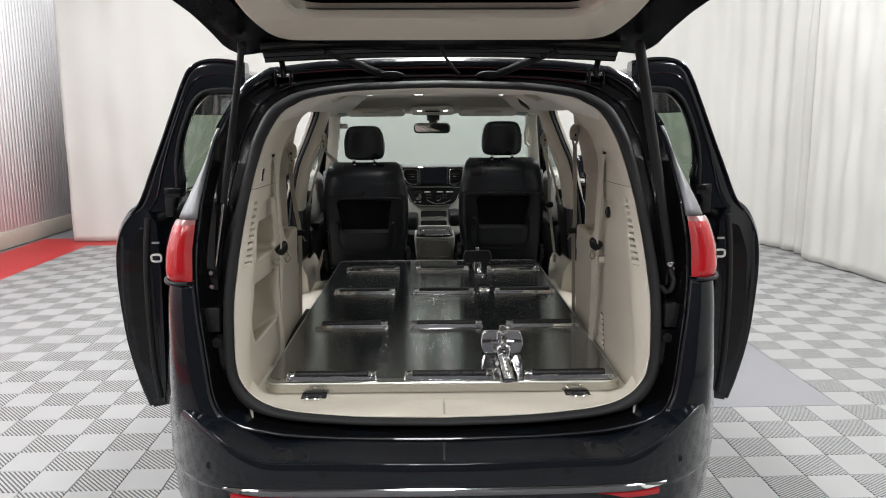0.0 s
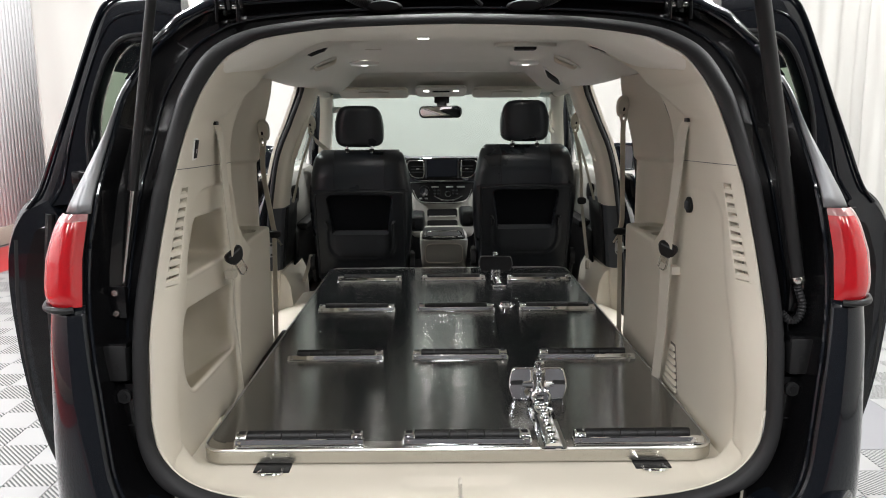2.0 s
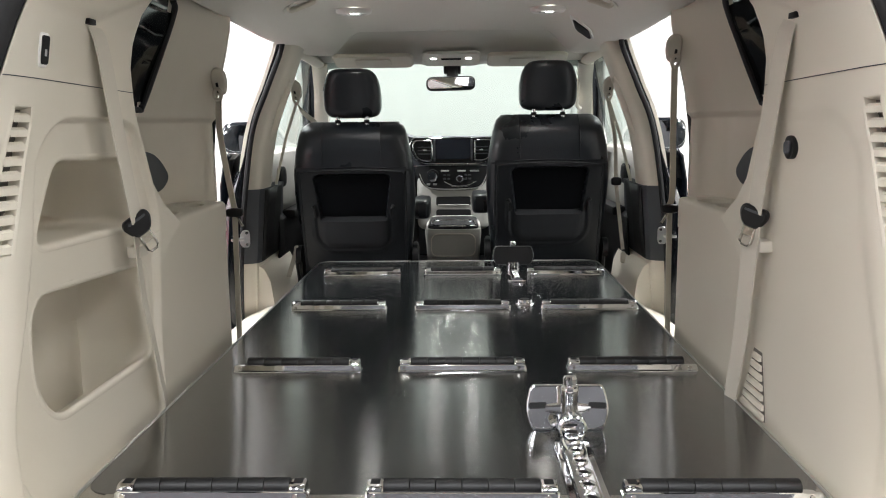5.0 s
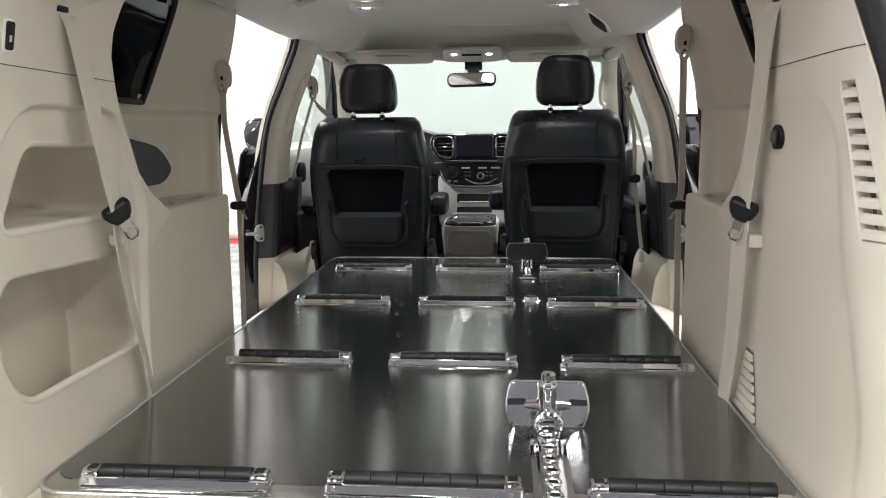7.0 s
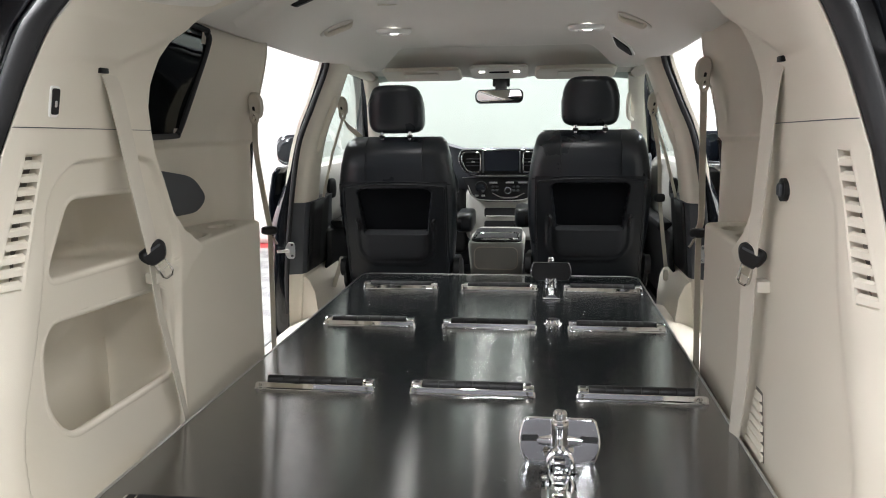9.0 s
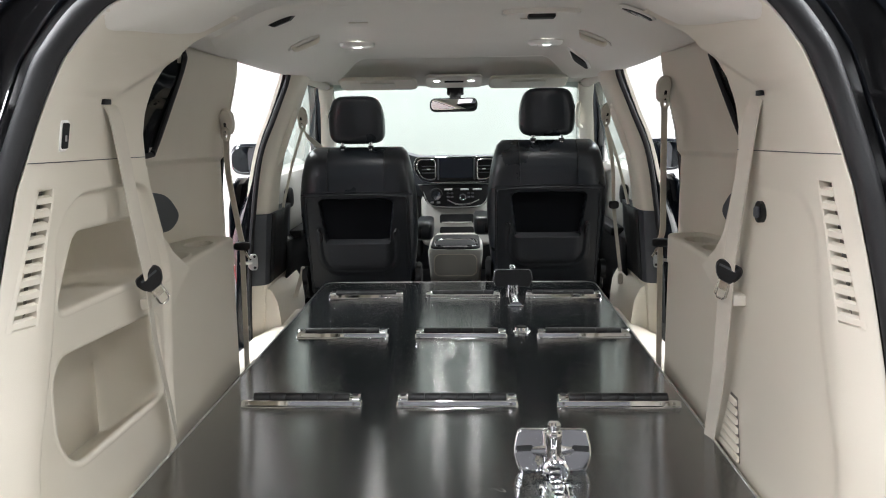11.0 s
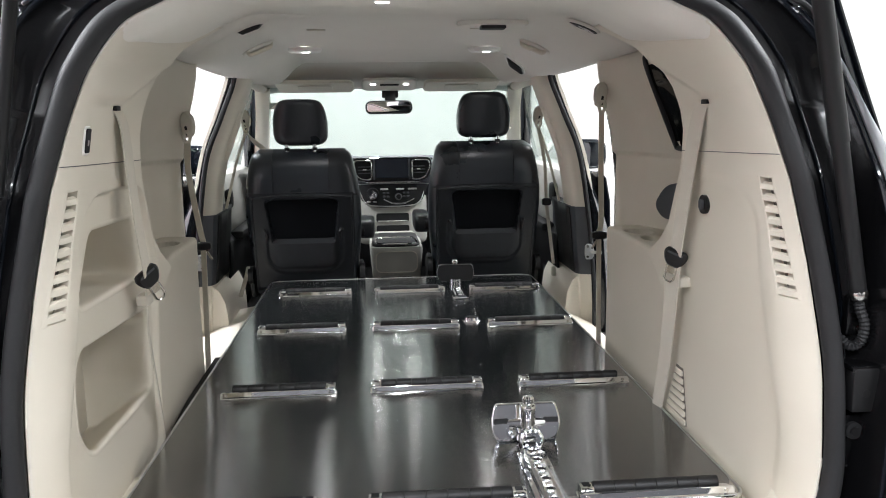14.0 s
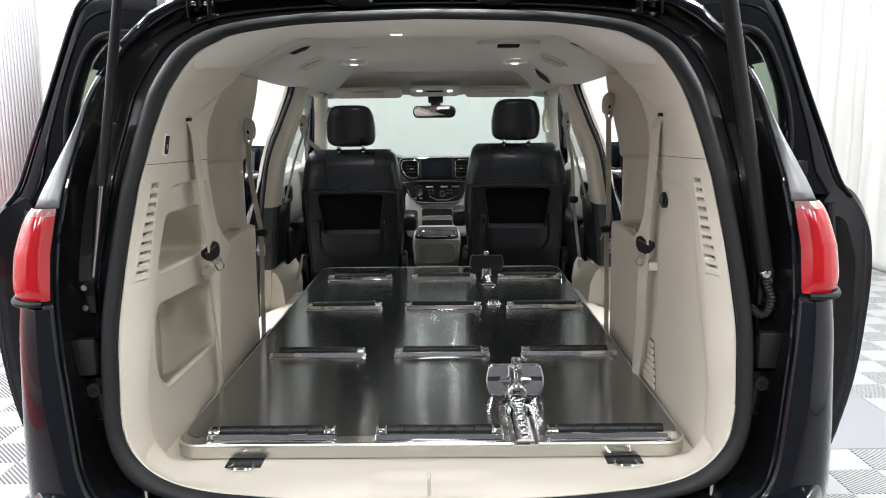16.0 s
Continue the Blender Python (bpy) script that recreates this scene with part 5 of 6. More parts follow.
        if s < 0:
            part("rod", cyl(j, bot, .006, 12), STEEL, st, "steel piston rod")
        else:
            part("lower_tube", cyl(j, bot, .0142, 18), PLASTIC, st, "thick powered strut tube")
            part("cable", tube(spline([bot, bot + Vector((.002, -.003, -.022)), bot + Vector((.010, -.008, -.052)), bot + Vector((.005, -.008, -.080)), bot + Vector((-.010, -.004, -.090)), bot + Vector((-.022, .014, -.078))], 44), .0075, 8, wave=.25), RUBBER, st, "ribbed cable sleeve")
        part("ball_end", pillow(*bot, .03, .03, .03, .9, 12, 8), STEEL, st)
        part("top_end", pillow(*top, .028, .028, .028, .8, 12, 8), PLASTIC, st)
    # ribbed wiring sleeves and a washer hose
    for s in (-1, 1):
        pts = [(s * .37, .07, 1.772), (s * .31, .125, 1.752), (s * .265, .160, 1.735), (s * .225, .185, 1.718), (s * .195, .196, 1.708)]
        part("wiring_sleeve", tube(spline(pts, 60), .011, 8, wave=.22), PLASTIC, gate, "ribbed black wiring sleeve")
        ov = [(math.cos(a) * .044, math.sin(a) * .013) for a in [2 * math.pi * k / 24 for k in range(24)]]
        part("sleeve_foot", slab(ov, lambda a, b, c: (s * .165 + a, .206 - c - b * .5, 1.704 + b), .022, .008), PLASTIC, van, "black oval sleeve grommet")
    part("washer_hose", tube(spline([(.0, .05, 1.79), (.01, .12, 1.765), (.05, .19, 1.72), (.065, .21, 1.71)], 20), .0045, 8), PLASTIC, gate)
    # body side: latch blocks and bump stops down the gutter
    for s in (-1, 1):
        b = part("wedge_block", box(s * .722 - .024, s * .722 + .024, -.118, -.055, .905, .985, .006), PLASTIC, van, "black guide block")
        part("block_hole", cyl((s * .722, -.1185, .94), (s * .722, -.110, .94), .0075, 14), ROLLER, b)
        part("block_lip", box(s * .722 - .026, s * .722 + .026, -.116, -.060, .978, .988, .002), SATIN, b)
        # strut foot plate with bolts, and the closing plate under the guide block
        fp = part("strut_foot", box(s * .728 - .020, s * .728 + .020, -.072, -.058, 1.03, 1.10, .003), SATIN, van, "black strut foot plate")
        for q in (1.043, 1.087):
            part("bolt", cyl((s * .728, -.078, q), (s * .728, -.070, q), .007, 6), STEEL, fp)
        cp = part("closing_plate", box(s * .714 - .022, s * .714 + .022, -.098, -.085, .770, .895, .004), SATIN, van, "black gutter closing plate")
        part("plate_seam", box(s * .714 - .0225, s * .714 + .0225, -.0995, -.096, .800, .8025, .0005, 1), PLASTIC, cp)
        bs = part("bump_stop", cyl((s * .714, -.106, .868), (s * .714, -.060, .868), .015, 18), RUBBER, van, "round rubber bump stop")
        part("stop_core", cyl((s * .714, -.110, .868), (s * .714, -.10, .868), .008, 14), PLASTIC, bs)


tailgate()


# ---- dashboard, mirror ----
def dashboard():
    rows = []
    prof = [(3.75, 1.10), (3.45, 1.165), (3.25, 1.205), (3.13, 1.212), (3.09, 1.20), (3.085, 1.08), (3.10, 1.02), (3.14, .98), (3.16, .75), (3.2, .55)]
    for k in spread(-.80, .80, 33):
        drop = .035 * smooth((abs(k) - .25) / .4)
        hood = .03 * smooth((.22 - abs(k + .42)) / .1)
        rows.append([(k, y + .05 * abs(k) ** 2, z - drop + (hood if z > 1.1 else 0)) for y, z in prof])
    d = part("dashboard", loft(rows), CHARCOAL, van, "dark dashboard")
    thick(d, .01, -1)
    part("dash_lower", box(-.20, .20, 3.095, 3.24, .70, 1.0, .04, 3), GREYGREEN, d, "grey lower centre stack")
    # black blocks put in for the shade of the footwells
    for s in (-1, 1):
        part("knee_panel", box(min(s * .195, s * .78), max(s * .195, s * .78), 3.12, 3.26, .62, 1.0, .04, 3), PLASTIC, d, "black block standing for the dark of the footwell")
    # centre bezel with screen and side vents
    bez = rounded_poly([(-.222, 1.203), (.222, 1.203), (.236, 1.150), (.206, 1.086), (.15, 1.064), (-.15, 1.064), (-.206, 1.086), (-.236, 1.150)], .03, 6)
    b = part("centre_bezel", slab(bez, lambda a, c, t: (a, 3.088 - t, c), .022, .008), PLASTIC, d, "black centre bezel")
    ring = [(a, 3.066, c) for a, c in bez]
    part("bezel_ring", tube(ring, .0042, 8, closed=True), CHROME, b, "chrome bezel ring")
    part("screen", slab(rounded(.186, .108, .006), lambda a, c, t: (a, 3.066 - t, 1.143 + c), .006, .002), SCREEN, b, "dark display screen")
    for s in (-1, 1):
        edge = rounded_poly([(s * .115, 1.190), (s * .208, 1.190), (s * .220, 1.150), (s * .192, 1.095), (s * .165, 1.082), (s * .115, 1.082)], .018, 5)
        v = part("air_vent", slab(edge, lambda a, c, t: (a, 3.068 - t, c), .004, .001), PLASTIC, b, "black dashboard air vent")
        part("vent_ring", tube([(a, 3.060, c) for a, c in edge], .0050, 8, closed=True), CHROME, v, "chrome vent surround")
        for k in (1, 2, 3):
            part("vane", box(min(s * .118, s * .190), max(s * .118, s * .190), 3.053, 3.063, 1.098 + k * .018, 1.103 + k * .018, .001, 1), CHARCOAL, v)
        part("vent_tab", box(s * .152 - .010, s * .152 + .010, 3.050, 3.056, 1.136, 1.142, .001, 1), SILVERSTRIP, v)
        part("screen_frame", box(min(s * .095, s * .106), max(s * .095, s * .106), 3.056, 3.066, 1.080, 1.196, .003, 1), CHARCOAL, b)
    # climate controls
    c = part("climate_panel", slab(rounded_poly([(-.215, 1.055), (.215, 1.055), (.165, .945), (.095, .920), (-.095, .920), (-.165, .945)], .03, 6), lambda a, b2, t: (a, 3.10 - t + (1.05 - b2) * -.12, b2), .02, .006), PLASTIC, d, "gloss black climate control panel")
    part("panel_trim", tube(spline([(-.215, 3.085, 1.052), (-.10, 3.078, 1.058), (.10, 3.078, 1.058), (.215, 3.085, 1.052)], 24), .003, 8), SILVERSTRIP, c, "bright upper trim line")
    part("panel_trim", tube(spline([(-.190, 3.082, 1.03), (-.155, 3.068, .952), (-.09, 3.063, .930), (.09, 3.063, .930), (.155, 3.068, .952), (.190, 3.082, 1.03)], 40), .0035, 8), SILVERSTRIP, c, "silver lower trim line")
    part("shift_knob", cyl((-.112, 3.09, 1.002), (-.112, 3.040, .996), .026, 26), CHROME, c, "chrome rotary gear selector")
    part("knob_ring", cyl((-.112, 3.088, 1.002), (-.112, 3.062, .999), .034, 26), PLASTIC, c)
    for x, w in ((-.045, .045), (.045, .045), (.115, .05)):
        part("control_bar", box(x - w / 2, x + w / 2, 3.056, 3.070, 1.022, 1.031, .002, 1), SILVERSTRIP, c)
    part("control_arc", tube(spline([(-.050, 3.062, .968), (.00, 3.058, .946), (.07, 3.058, .946), (.125, 3.062, .968)], 20), .0045, 8), CHROME, c)
    part("dial", cyl((.035, 3.08, .988), (.035, 3.045, .985), .020, 20), CHROME, c)
    part("dial_core", cyl((.035, 3.05, .985), (.035, 3.0435, .985), .013, 18), PLASTIC, c)
    for k in range(4):
        for z in (1.004, .984):
            part("button", box(-.055 + k * .022 + (.07 if k > 1 else 0), -.039 + k * .022 + (.07 if k > 1 else 0), 3.058, 3.068, z - .005, z + .005, .002, 1), CHARCOAL, c)
    for x in (-.135, -.10):
        part("button", box(x - .010, x + .010, 3.060, 3.075, .950, .960, .002, 1), SILVERSTRIP, c)
    # storage bins under it
    for z0, z1 in ((.835, .885), (.765, .815)):
        bin_ = part("bin", slab(rounded(.19, z1 - z0, .012), lambda a, b2, t: (a, 3.096 - t, (z0 + z1) / 2 + b2), .008, .002), PLASTIC, d, "dark storage bin")
        part("bin_lip", box(-.085, .085, 3.080, 3.092, z0 + .002, z0 + .008, .002, 1), GREYGREEN, bin_)
    # steering wheel and its cluster
    pts = [Matrix.Translation((-.42, 2.93, 1.02)) @ Euler((radians(-62), 0, 0)).to_matrix().to_4x4() @ Vector((.185 * math.cos(a), .185 * math.sin(a), 0)) for a in [2 * math.pi * k / 36 for k in range(36)]]
    w = part("steering_wheel", tube(pts, .016, 10, closed=True), LEATHER, van, "black leather steering wheel")
    part("wheel_hub", pillow(-.42, 2.95, 1.01, .15, .07, .12, .6, 16, 10), PLASTIC, w)
    part("column", cyl((-.42, 2.96, 1.0), (-.42, 3.15, 1.0), .05, 16), PLASTIC, w)
    # interior mirror and overhead console
    m = part("interior_mirror", slab(rounded(.255, .072, .030, 7), lambda a, b2, c2: (a - .01, 2.985 - c2 - a * .34, 1.482 + b2 + c2 * .1), .030, .010), PLASTIC, van, "black interior mirror")
    part("mirror_glass", slab(rounded(.238, .056, .024, 7), lambda a, b2, c2: (a - .01, 2.9545 - c2 - a * .34, 1.485 + b2), .002, .0005), MIRROR, m, "mirror glass")
    part("mirror_stalk", box(-.03, .03, 2.985, 3.04, 1.49, 1.575, .01), PLASTIC, m)
    part("sensor_box", box(-.045, .045, 2.99, 3.06, 1.535, 1.582, .008), PLASTIC, m)
    con = part("overhead_console", slab(rounded(.30, .16, .03), lambda a, b2, c2: (a - .005, 2.90 + b2, 1.612 - b2 * .3 - c2), .016, .008), LINER, van, "pale cloth overhead console")
    part("console_slot", box(-.055, .045, 2.875, 2.89, 1.595, 1.612, .003), PLASTIC, con)
    for s in (-1, 1):
        part("map_lamp", pillow(s * .088 - .005, 2.880, 1.603, .032, .026, .012, .7, 16, 8), LIT, con, "small map lamp")


dashboard()


def console():
    c = thing("centre_console", "pale grey-beige centre console with a dark top tray between the seats", "console", m=CAR)
    plan = rounded_poly([(-.132, 2.46), (.132, 2.46), (.136, 2.76), (.110, 3.04), (-.110, 3.04), (-.136, 2.76)], .026, 5)
    part("body", loft([[(x * k, 2.75 + (y - 2.75) * k2, z) for x, y in plan] for z, k, k2 in ((.40, .87, .97), (.60, .90, .98), (.70, .955, .99), (.760, .995, 1.0), (.778, 1.0, 1.0), (.788, .975, .99))], True, True), GREYGREEN, c)
    tray = part("top_tray", slab(rounded(.240, .42, .05), lambda a, b, d: (a, 2.69 + b, .784 + d), .016, .006), PLASTIC, c, "dark tray")
    part("tray_trim", tube([(a, 2.60 + b, .800) for a, b in rounded(.205, .22, .05, 7)], .0065, 8, closed=True), CHROME, tray, "bright tray rim")
    part("lid_lip", box(-.045, .045, 2.476, 2.492, .786, .801, .005), PLASTIC, tray)
    part("body_seam", tube([(a, 2.457, .715 + b) for a, b in rounded(.205, .105, .03, 6)], .0025, 6, closed=True), CREAMDARK, c)
    # black block in place of the shade inside the foot slot
    part("foot_shade", box(-.085, .085, 2.452, 2.48, .55, .640, .012), PLASTIC, c, "dark block standing for the shade in the rear footwell slot")


console()


# ---- front seats ----
def front_seat(s, x0, up):
    seat = thing("front_seat", "black leather front seat with a moulded seat-back pouch", "car seat", "front seats", m=CAR @ pose(0, 0, up))

    def yb(z):
        return lin(z, [.40, .60, .75, .90, 1.08, 1.17, 1.235, 1.272, 1.288], [2.33, 2.28, 2.245, 2.205, 2.165, 2.162, 2.180, 2.222, 2.265])

    def hw(z):
        return lin(z, [.40, .60, .75, .86, .98, 1.07, 1.155, 1.22, 1.258, 1.278, 1.288], [.21, .235, .246, .258, .264, .261, .250, .237, .226, .214, .196])
    rows = []
    for z in spread(.42, 1.288, 44):
        w, y, dpt = hw(z), yb(z), lin(z, [.4, 1.2, 1.30], [.17, .15, .07])
        row = []
        for k in range(64):
            a = 2 * math.pi * (k + .5) / 64
            ca, sa = math.cos(a), math.sin(a)
            px = math.copysign(abs(ca) ** .46, ca) * w
            py = math.copysign(abs(sa) ** .55, sa) * dpt / 2
            inset = .075 * smooth((.214 - abs(px)) / .012) * smooth((z - .655) / .03) * smooth((1.075 - z) / .03) if sa < 0 else 0
            row.append((x0 + px, y + dpt / 2 + py + .02 * abs(px / w) ** 4 + inset, z))
        rows.append(row)
    b = part("backrest", loft(rows, True, True), LEATHER, seat)
    # stitched seams over the shoulders
    for q in (-1, 1):
        pts = [(x0 + q * .125, yb(z) - .001, z) for z in spread(1.105, 1.284, 10)]
        part("seam", tube(pts, .0022, 6), SHELL, b)
    part("seam", tube([(x0 + x, yb(1.092) + .002 + .02 * abs(x / .24) ** 4, 1.084 + .014 * (1 - (x / .24) ** 2)) for x in spread(-.245, .245, 24)], .004, 6), SHELL, b)
    # moulded back panel with open recess and net pouch
    def panel(x, z):
        d = min(.224 - abs(x), z - .64, 1.078 + .012 * (1 - (x / .22) ** 2) - z)
        y = yb(z) - .012 * smooth((d + .004) / .012) + .012
        y += .02 * max(0, abs(x) / .247 - .2) ** 4
        side = .143 + .13 * max(0, z - .90)
        rec = min(side - abs(x), z - .872, 1.068 - .30 * max(0, abs(x) - .13) - z, .034 - math.hypot(max(0, abs(x) - .132), max(0, z - 1.034)))
        y += .032 * smooth((rec + .004) / .010) * smooth((z - .845) / .02)
        # raised bow that rings the pouch
        cor = math.hypot(max(0, abs(x) - .085), max(0, .815 - z))
        y -= .006 * smooth(1 - abs(cor - .088) / .016) * smooth((.93 - z) / .05)
        y -= .006 * smooth((.080 - cor) / .03) * smooth((.895 - z) / .02)
        return (x0 + x, y - .010, z)
    p = part("back_panel", sheet(panel, spread(-.232, .232, 93), spread(.62, 1.096, 96)), SHELL, seat, "moulded black seat-back panel")
    rim = [panel(x, 1.078 + .012 * (1 - (x / .22) ** 2) - .004) for x in spread(-.216, .216, 30)]
    rim = [panel(-.221, z) for z in spread(.68, 1.065, 18)] + rim + [panel(.221, z) for z in spread(1.065, .68, 18)]
    part("panel_edge", tube([(q[0], q[1] - .001, q[2]) for q in rim], .0035, 8), SHELL, p)
    def net(x, z):
        q = panel(x, z)
        return (q[0], q[1] - .003 - .006 * smooth((.15 - abs(x)) / .03) * smooth((.885 - z) / .02), q[2])
    def lining(x, z):
        q = panel(x, z)
        return (q[0], yb(z) + .0135, q[2])
    part("recess_lining", sheet(lining, spread(-.170, .170, 69), spread(.875, 1.075, 41), lambda x, z: min(.143 + .13 * max(0, z - .90) - abs(x), 1.068 - .30 * max(0, abs(x) - .13) - z) > .004 and math.hypot(max(0, abs(x) - .132), max(0, z - 1.034)) < .030), CARPETBLACK, p, "black felt recess lining")
    n = part("net_pouch", sheet(net, spread(-.140, .140, 30), spread(.738, .882, 16), lambda x, z: math.hypot(max(0, abs(x) - .085), max(0, .815 - z)) < .072), MESHNET, seat, "black net pouch")
    part("elastic_hem", tube([net(x, .882 - .006 * math.cos(x * 10)) for x in spread(-.142, .142, 20)], .004, 6), SHELL, n)
    for q in (-1, 1):
        hook = [(x0 + q * .166, yb(.9) - .004, .880), (x0 + q * .164, yb(.9) - .016, .896), (x0 + q * .165, yb(.92) - .026, .915), (x0 + q * .171, yb(.93) - .016, .930), (x0 + q * .176, yb(.93) - .004, .925)]
        part("bag_hook", tube(spline(hook, 16), .0075, 10, flat=.7), PLASTIC, p, "black moulded bag hook")
    # headrest and posts
    def bend(v):
        k = 1 - .13 * smooth(v.z / .10)
        return Vector((v.x * k, v.y + .02 * (v.x / .13) ** 2 - .015 * v.z / .09, v.z))
    hz, hy = 1.407, 2.262
    h = part("headrest", pillow(x0, hy, hz, .246, .118, .208, .42, 32, 22, None, bend), LEATHER, seat)
    part("headrest_seam", tube([(x0 + .115 * math.cos(a), hy - .048, hz + .012 + .072 * math.sin(a)) for a in [math.pi * k / 20 for k in range(21)]], .002, 6), SHELL, h)
    for q in (-1, 1):
        po = part("post", cyl((x0 + q * .062, 2.245, 1.275), (x0 + q * .062, 2.25, 1.38), .0078, 14), CHROME, h, "chrome headrest post")
        part("post_collar", cyl((x0 + q * .062, 2.245, 1.282), (x0 + q * .062, 2.245, 1.296), .012, 14), PLASTIC, po)
    # cushion, base and side shield
    part("cushion", pillow(x0, 2.63, .60, .50, .56, .16, .4, 26, 12), LEATHER, seat)
    part("base", box(x0 - .20, x0 + .20, 2.36, 2.85, .40 - up, .53, .02), PLASTIC, seat)
    for q in (-1, 1):
        part("side_shield", pillow(x0 + q * .252, 2.40, .66, .035, .26, .15, .6, 18, 10), PLASTIC, seat)
        part("recliner", cyl((x0 + q * .248, 2.30, .70), (x0 + q * .272, 2.30, .70), .045, 18), PLASTIC, seat)
    # fold-down inner armrest on its hinge
    ax = -s * .284 + x0
    part("armrest", pillow(ax, 2.515, .890, .080, .30, .094, .42, 20, 14), LEATHER, seat, "black padded armrest")
    part("armrest_hinge", cyl((x0 - s * .225, 2.375, .885), (ax + s * .01, 2.375, .885), .026, 18), PLASTIC, seat)
    return seat


front_seat(-1, -.428, 0)
front_seat(1, .412, .024)


# ---- casket deck ----
DECK = .676


def deck():
    d = thing("casket_deck", "long black laminate deck board edged in brushed aluminium", "deck")
    cx, y0, y1 = .012, .036, 2.25
    w = 1.222
    out = [(cx + a, (y0 + y1) / 2 + b) for a, b in rounded(w, y1 - y0, .055, 8)]
    part("edge_band", slab(out, lambda a, b, c: (a, b, .6425 + c), DECK - .6425, .003), STEEL, d, "brushed aluminium edge band")
    top = [(cx + a, (y0 + .045 + y1) / 2 + b) for a, b in rounded(w - .012, y1 - y0 - .052, .05, 8)]
    part("laminate_top", slab(top, lambda a, b, c: (a, b, DECK - .003 + c), .0045, .0008), LAMINATE, d, "satin black laminate top")
    # raised lip all round
    lip = [(cx + a, (y0 + y1) / 2 + b, DECK) for a, b in rounded(w - .006, y1 - y0 - .004, .055, 8)]
    part("edge_lip", tube(lip, .0036, 8, closed=True), SILVERSTRIP, d, "bright aluminium edge lip")
    part("rear_plate", box(cx - w / 2 + .05, cx + w / 2 - .05, y0 + .0015, y0 + .050, DECK - .002, DECK + .0012, .0006, 1), STEEL, d, "brushed aluminium rear strip")
    # legs under the deck
    for x in (-.5, .52):
        for y in (1.4, 2.0):
            part("leg", box(x - .02, x + .02, y - .02, y + .02, .40, .645, .003), STEEL, d)


deck()
TOP = DECK + .0015


def roller(shape):
    """One deck roller, lying along x from 0 to 0.312; shape says which ends carry raised brackets."""
    r = thing("deck_roller", "chrome deck roller with a segmented black rubber sleeve", "roller", "deck rollers")
    L = .312
    # pressed plate: flat flange, steep front wall, open well behind
    sec = ((.0055, 0), (.0058, .0022), (.0100, .0030), (.0114, .0036), (.0149, .0138), (.0162, .0152), (.0200, .0152), (.0212, .0140), (.0222, .0045), (.0490, .0045), (.0512, .0035), (.0525, 0))
    rows = []
    for x, k in ((0, .55), (.0015, .80), (.005, .94), (.012, 1.0), (L - .012, 1.0), (L - .005, .94), (L - .0015, .80), (L, .55)):
        rows.append([(x, .030 + (y - .030) * (k if k == 1 else .6 + .4 * k), z * k) for y, z in sec])
    plate = part("base_plate", loft(rows, True, True), CHROME, r, "polished chrome base plate", 14)
    lo, hi = .030, L - .030
    part("well", box(lo - .002, hi + .002, .0228, .0495, .0040, .0056, .0004, 1), PLASTIC, plate, "dark roller well")
    for left, x in ((True, .004), (False, L - .030)):
        if ("l" if left else "r") in shape:
            k = [(.0165, .006), (.0168, .0165), (.020, .0215), (.026, .0245), (.042, .0245), (.049, .019), (.051, .006)]
            e = part("end_bracket", loft([[(x + a, .036 + (y - .036) * g, z * (.7 + .3 * g)) for y, z in k] for a, g in ((0, .90), (.002, 1), (.024, 1), (.026, .90))], True, True), CHROME, r, "chrome end bracket")
            part("bracket_recess", box(x + .005, x + .021, .0265, .0445, .0225, .0252, .001, 1), PLASTIC, e)
        sx_ = x + .011
        part("screw", cyl((sx_, .0150, .0085), (sx_, .0115, .0091), .0040, 12), STEEL, r)
    n = 6
    seg = (hi - lo) / n
    for k in range(n):
        a = lo + k * seg
        rr = .0135
        rows = [[(px, .0365 + math.cos(q) * rad, .0152 + math.sin(q) * rad) for q in [2 * math.pi * j / 18 for j in range(18)]]
                for px, rad in ((a + .0001, rr - .0018), (a + .0006, rr - .0004), (a + .002, rr), (a + seg - .002, rr), (a + seg - .0006, rr - .0004), (a + seg - .0001, rr - .0018))]
        part("sleeve", loft(rows, True, True), ROLLER, r)
    return r


spots = [(x, y) for y in (.046, .698, 1.328, 1.912) for x in (-.525, -.122, .289)]
tilt = [.4, -.3, .2, -.5, .3, 0, .5, -.2, .2, -.3, .4, -.1]
kinds = ("lr", "lr", "l", "r", "lr", "l", "lr", "lr", "lr", "lr", "lr", "lr")
made = {}
for i, (x, y) in enumerate(spots):
    m = pose(x, y, TOP, 0, 0, tilt[i] * .6)
    k = kinds[i]
    if k not in made:
        made[k] = roller(k)
        made[k].matrix_world = m
    else:
        copy_thing(made[k], m)


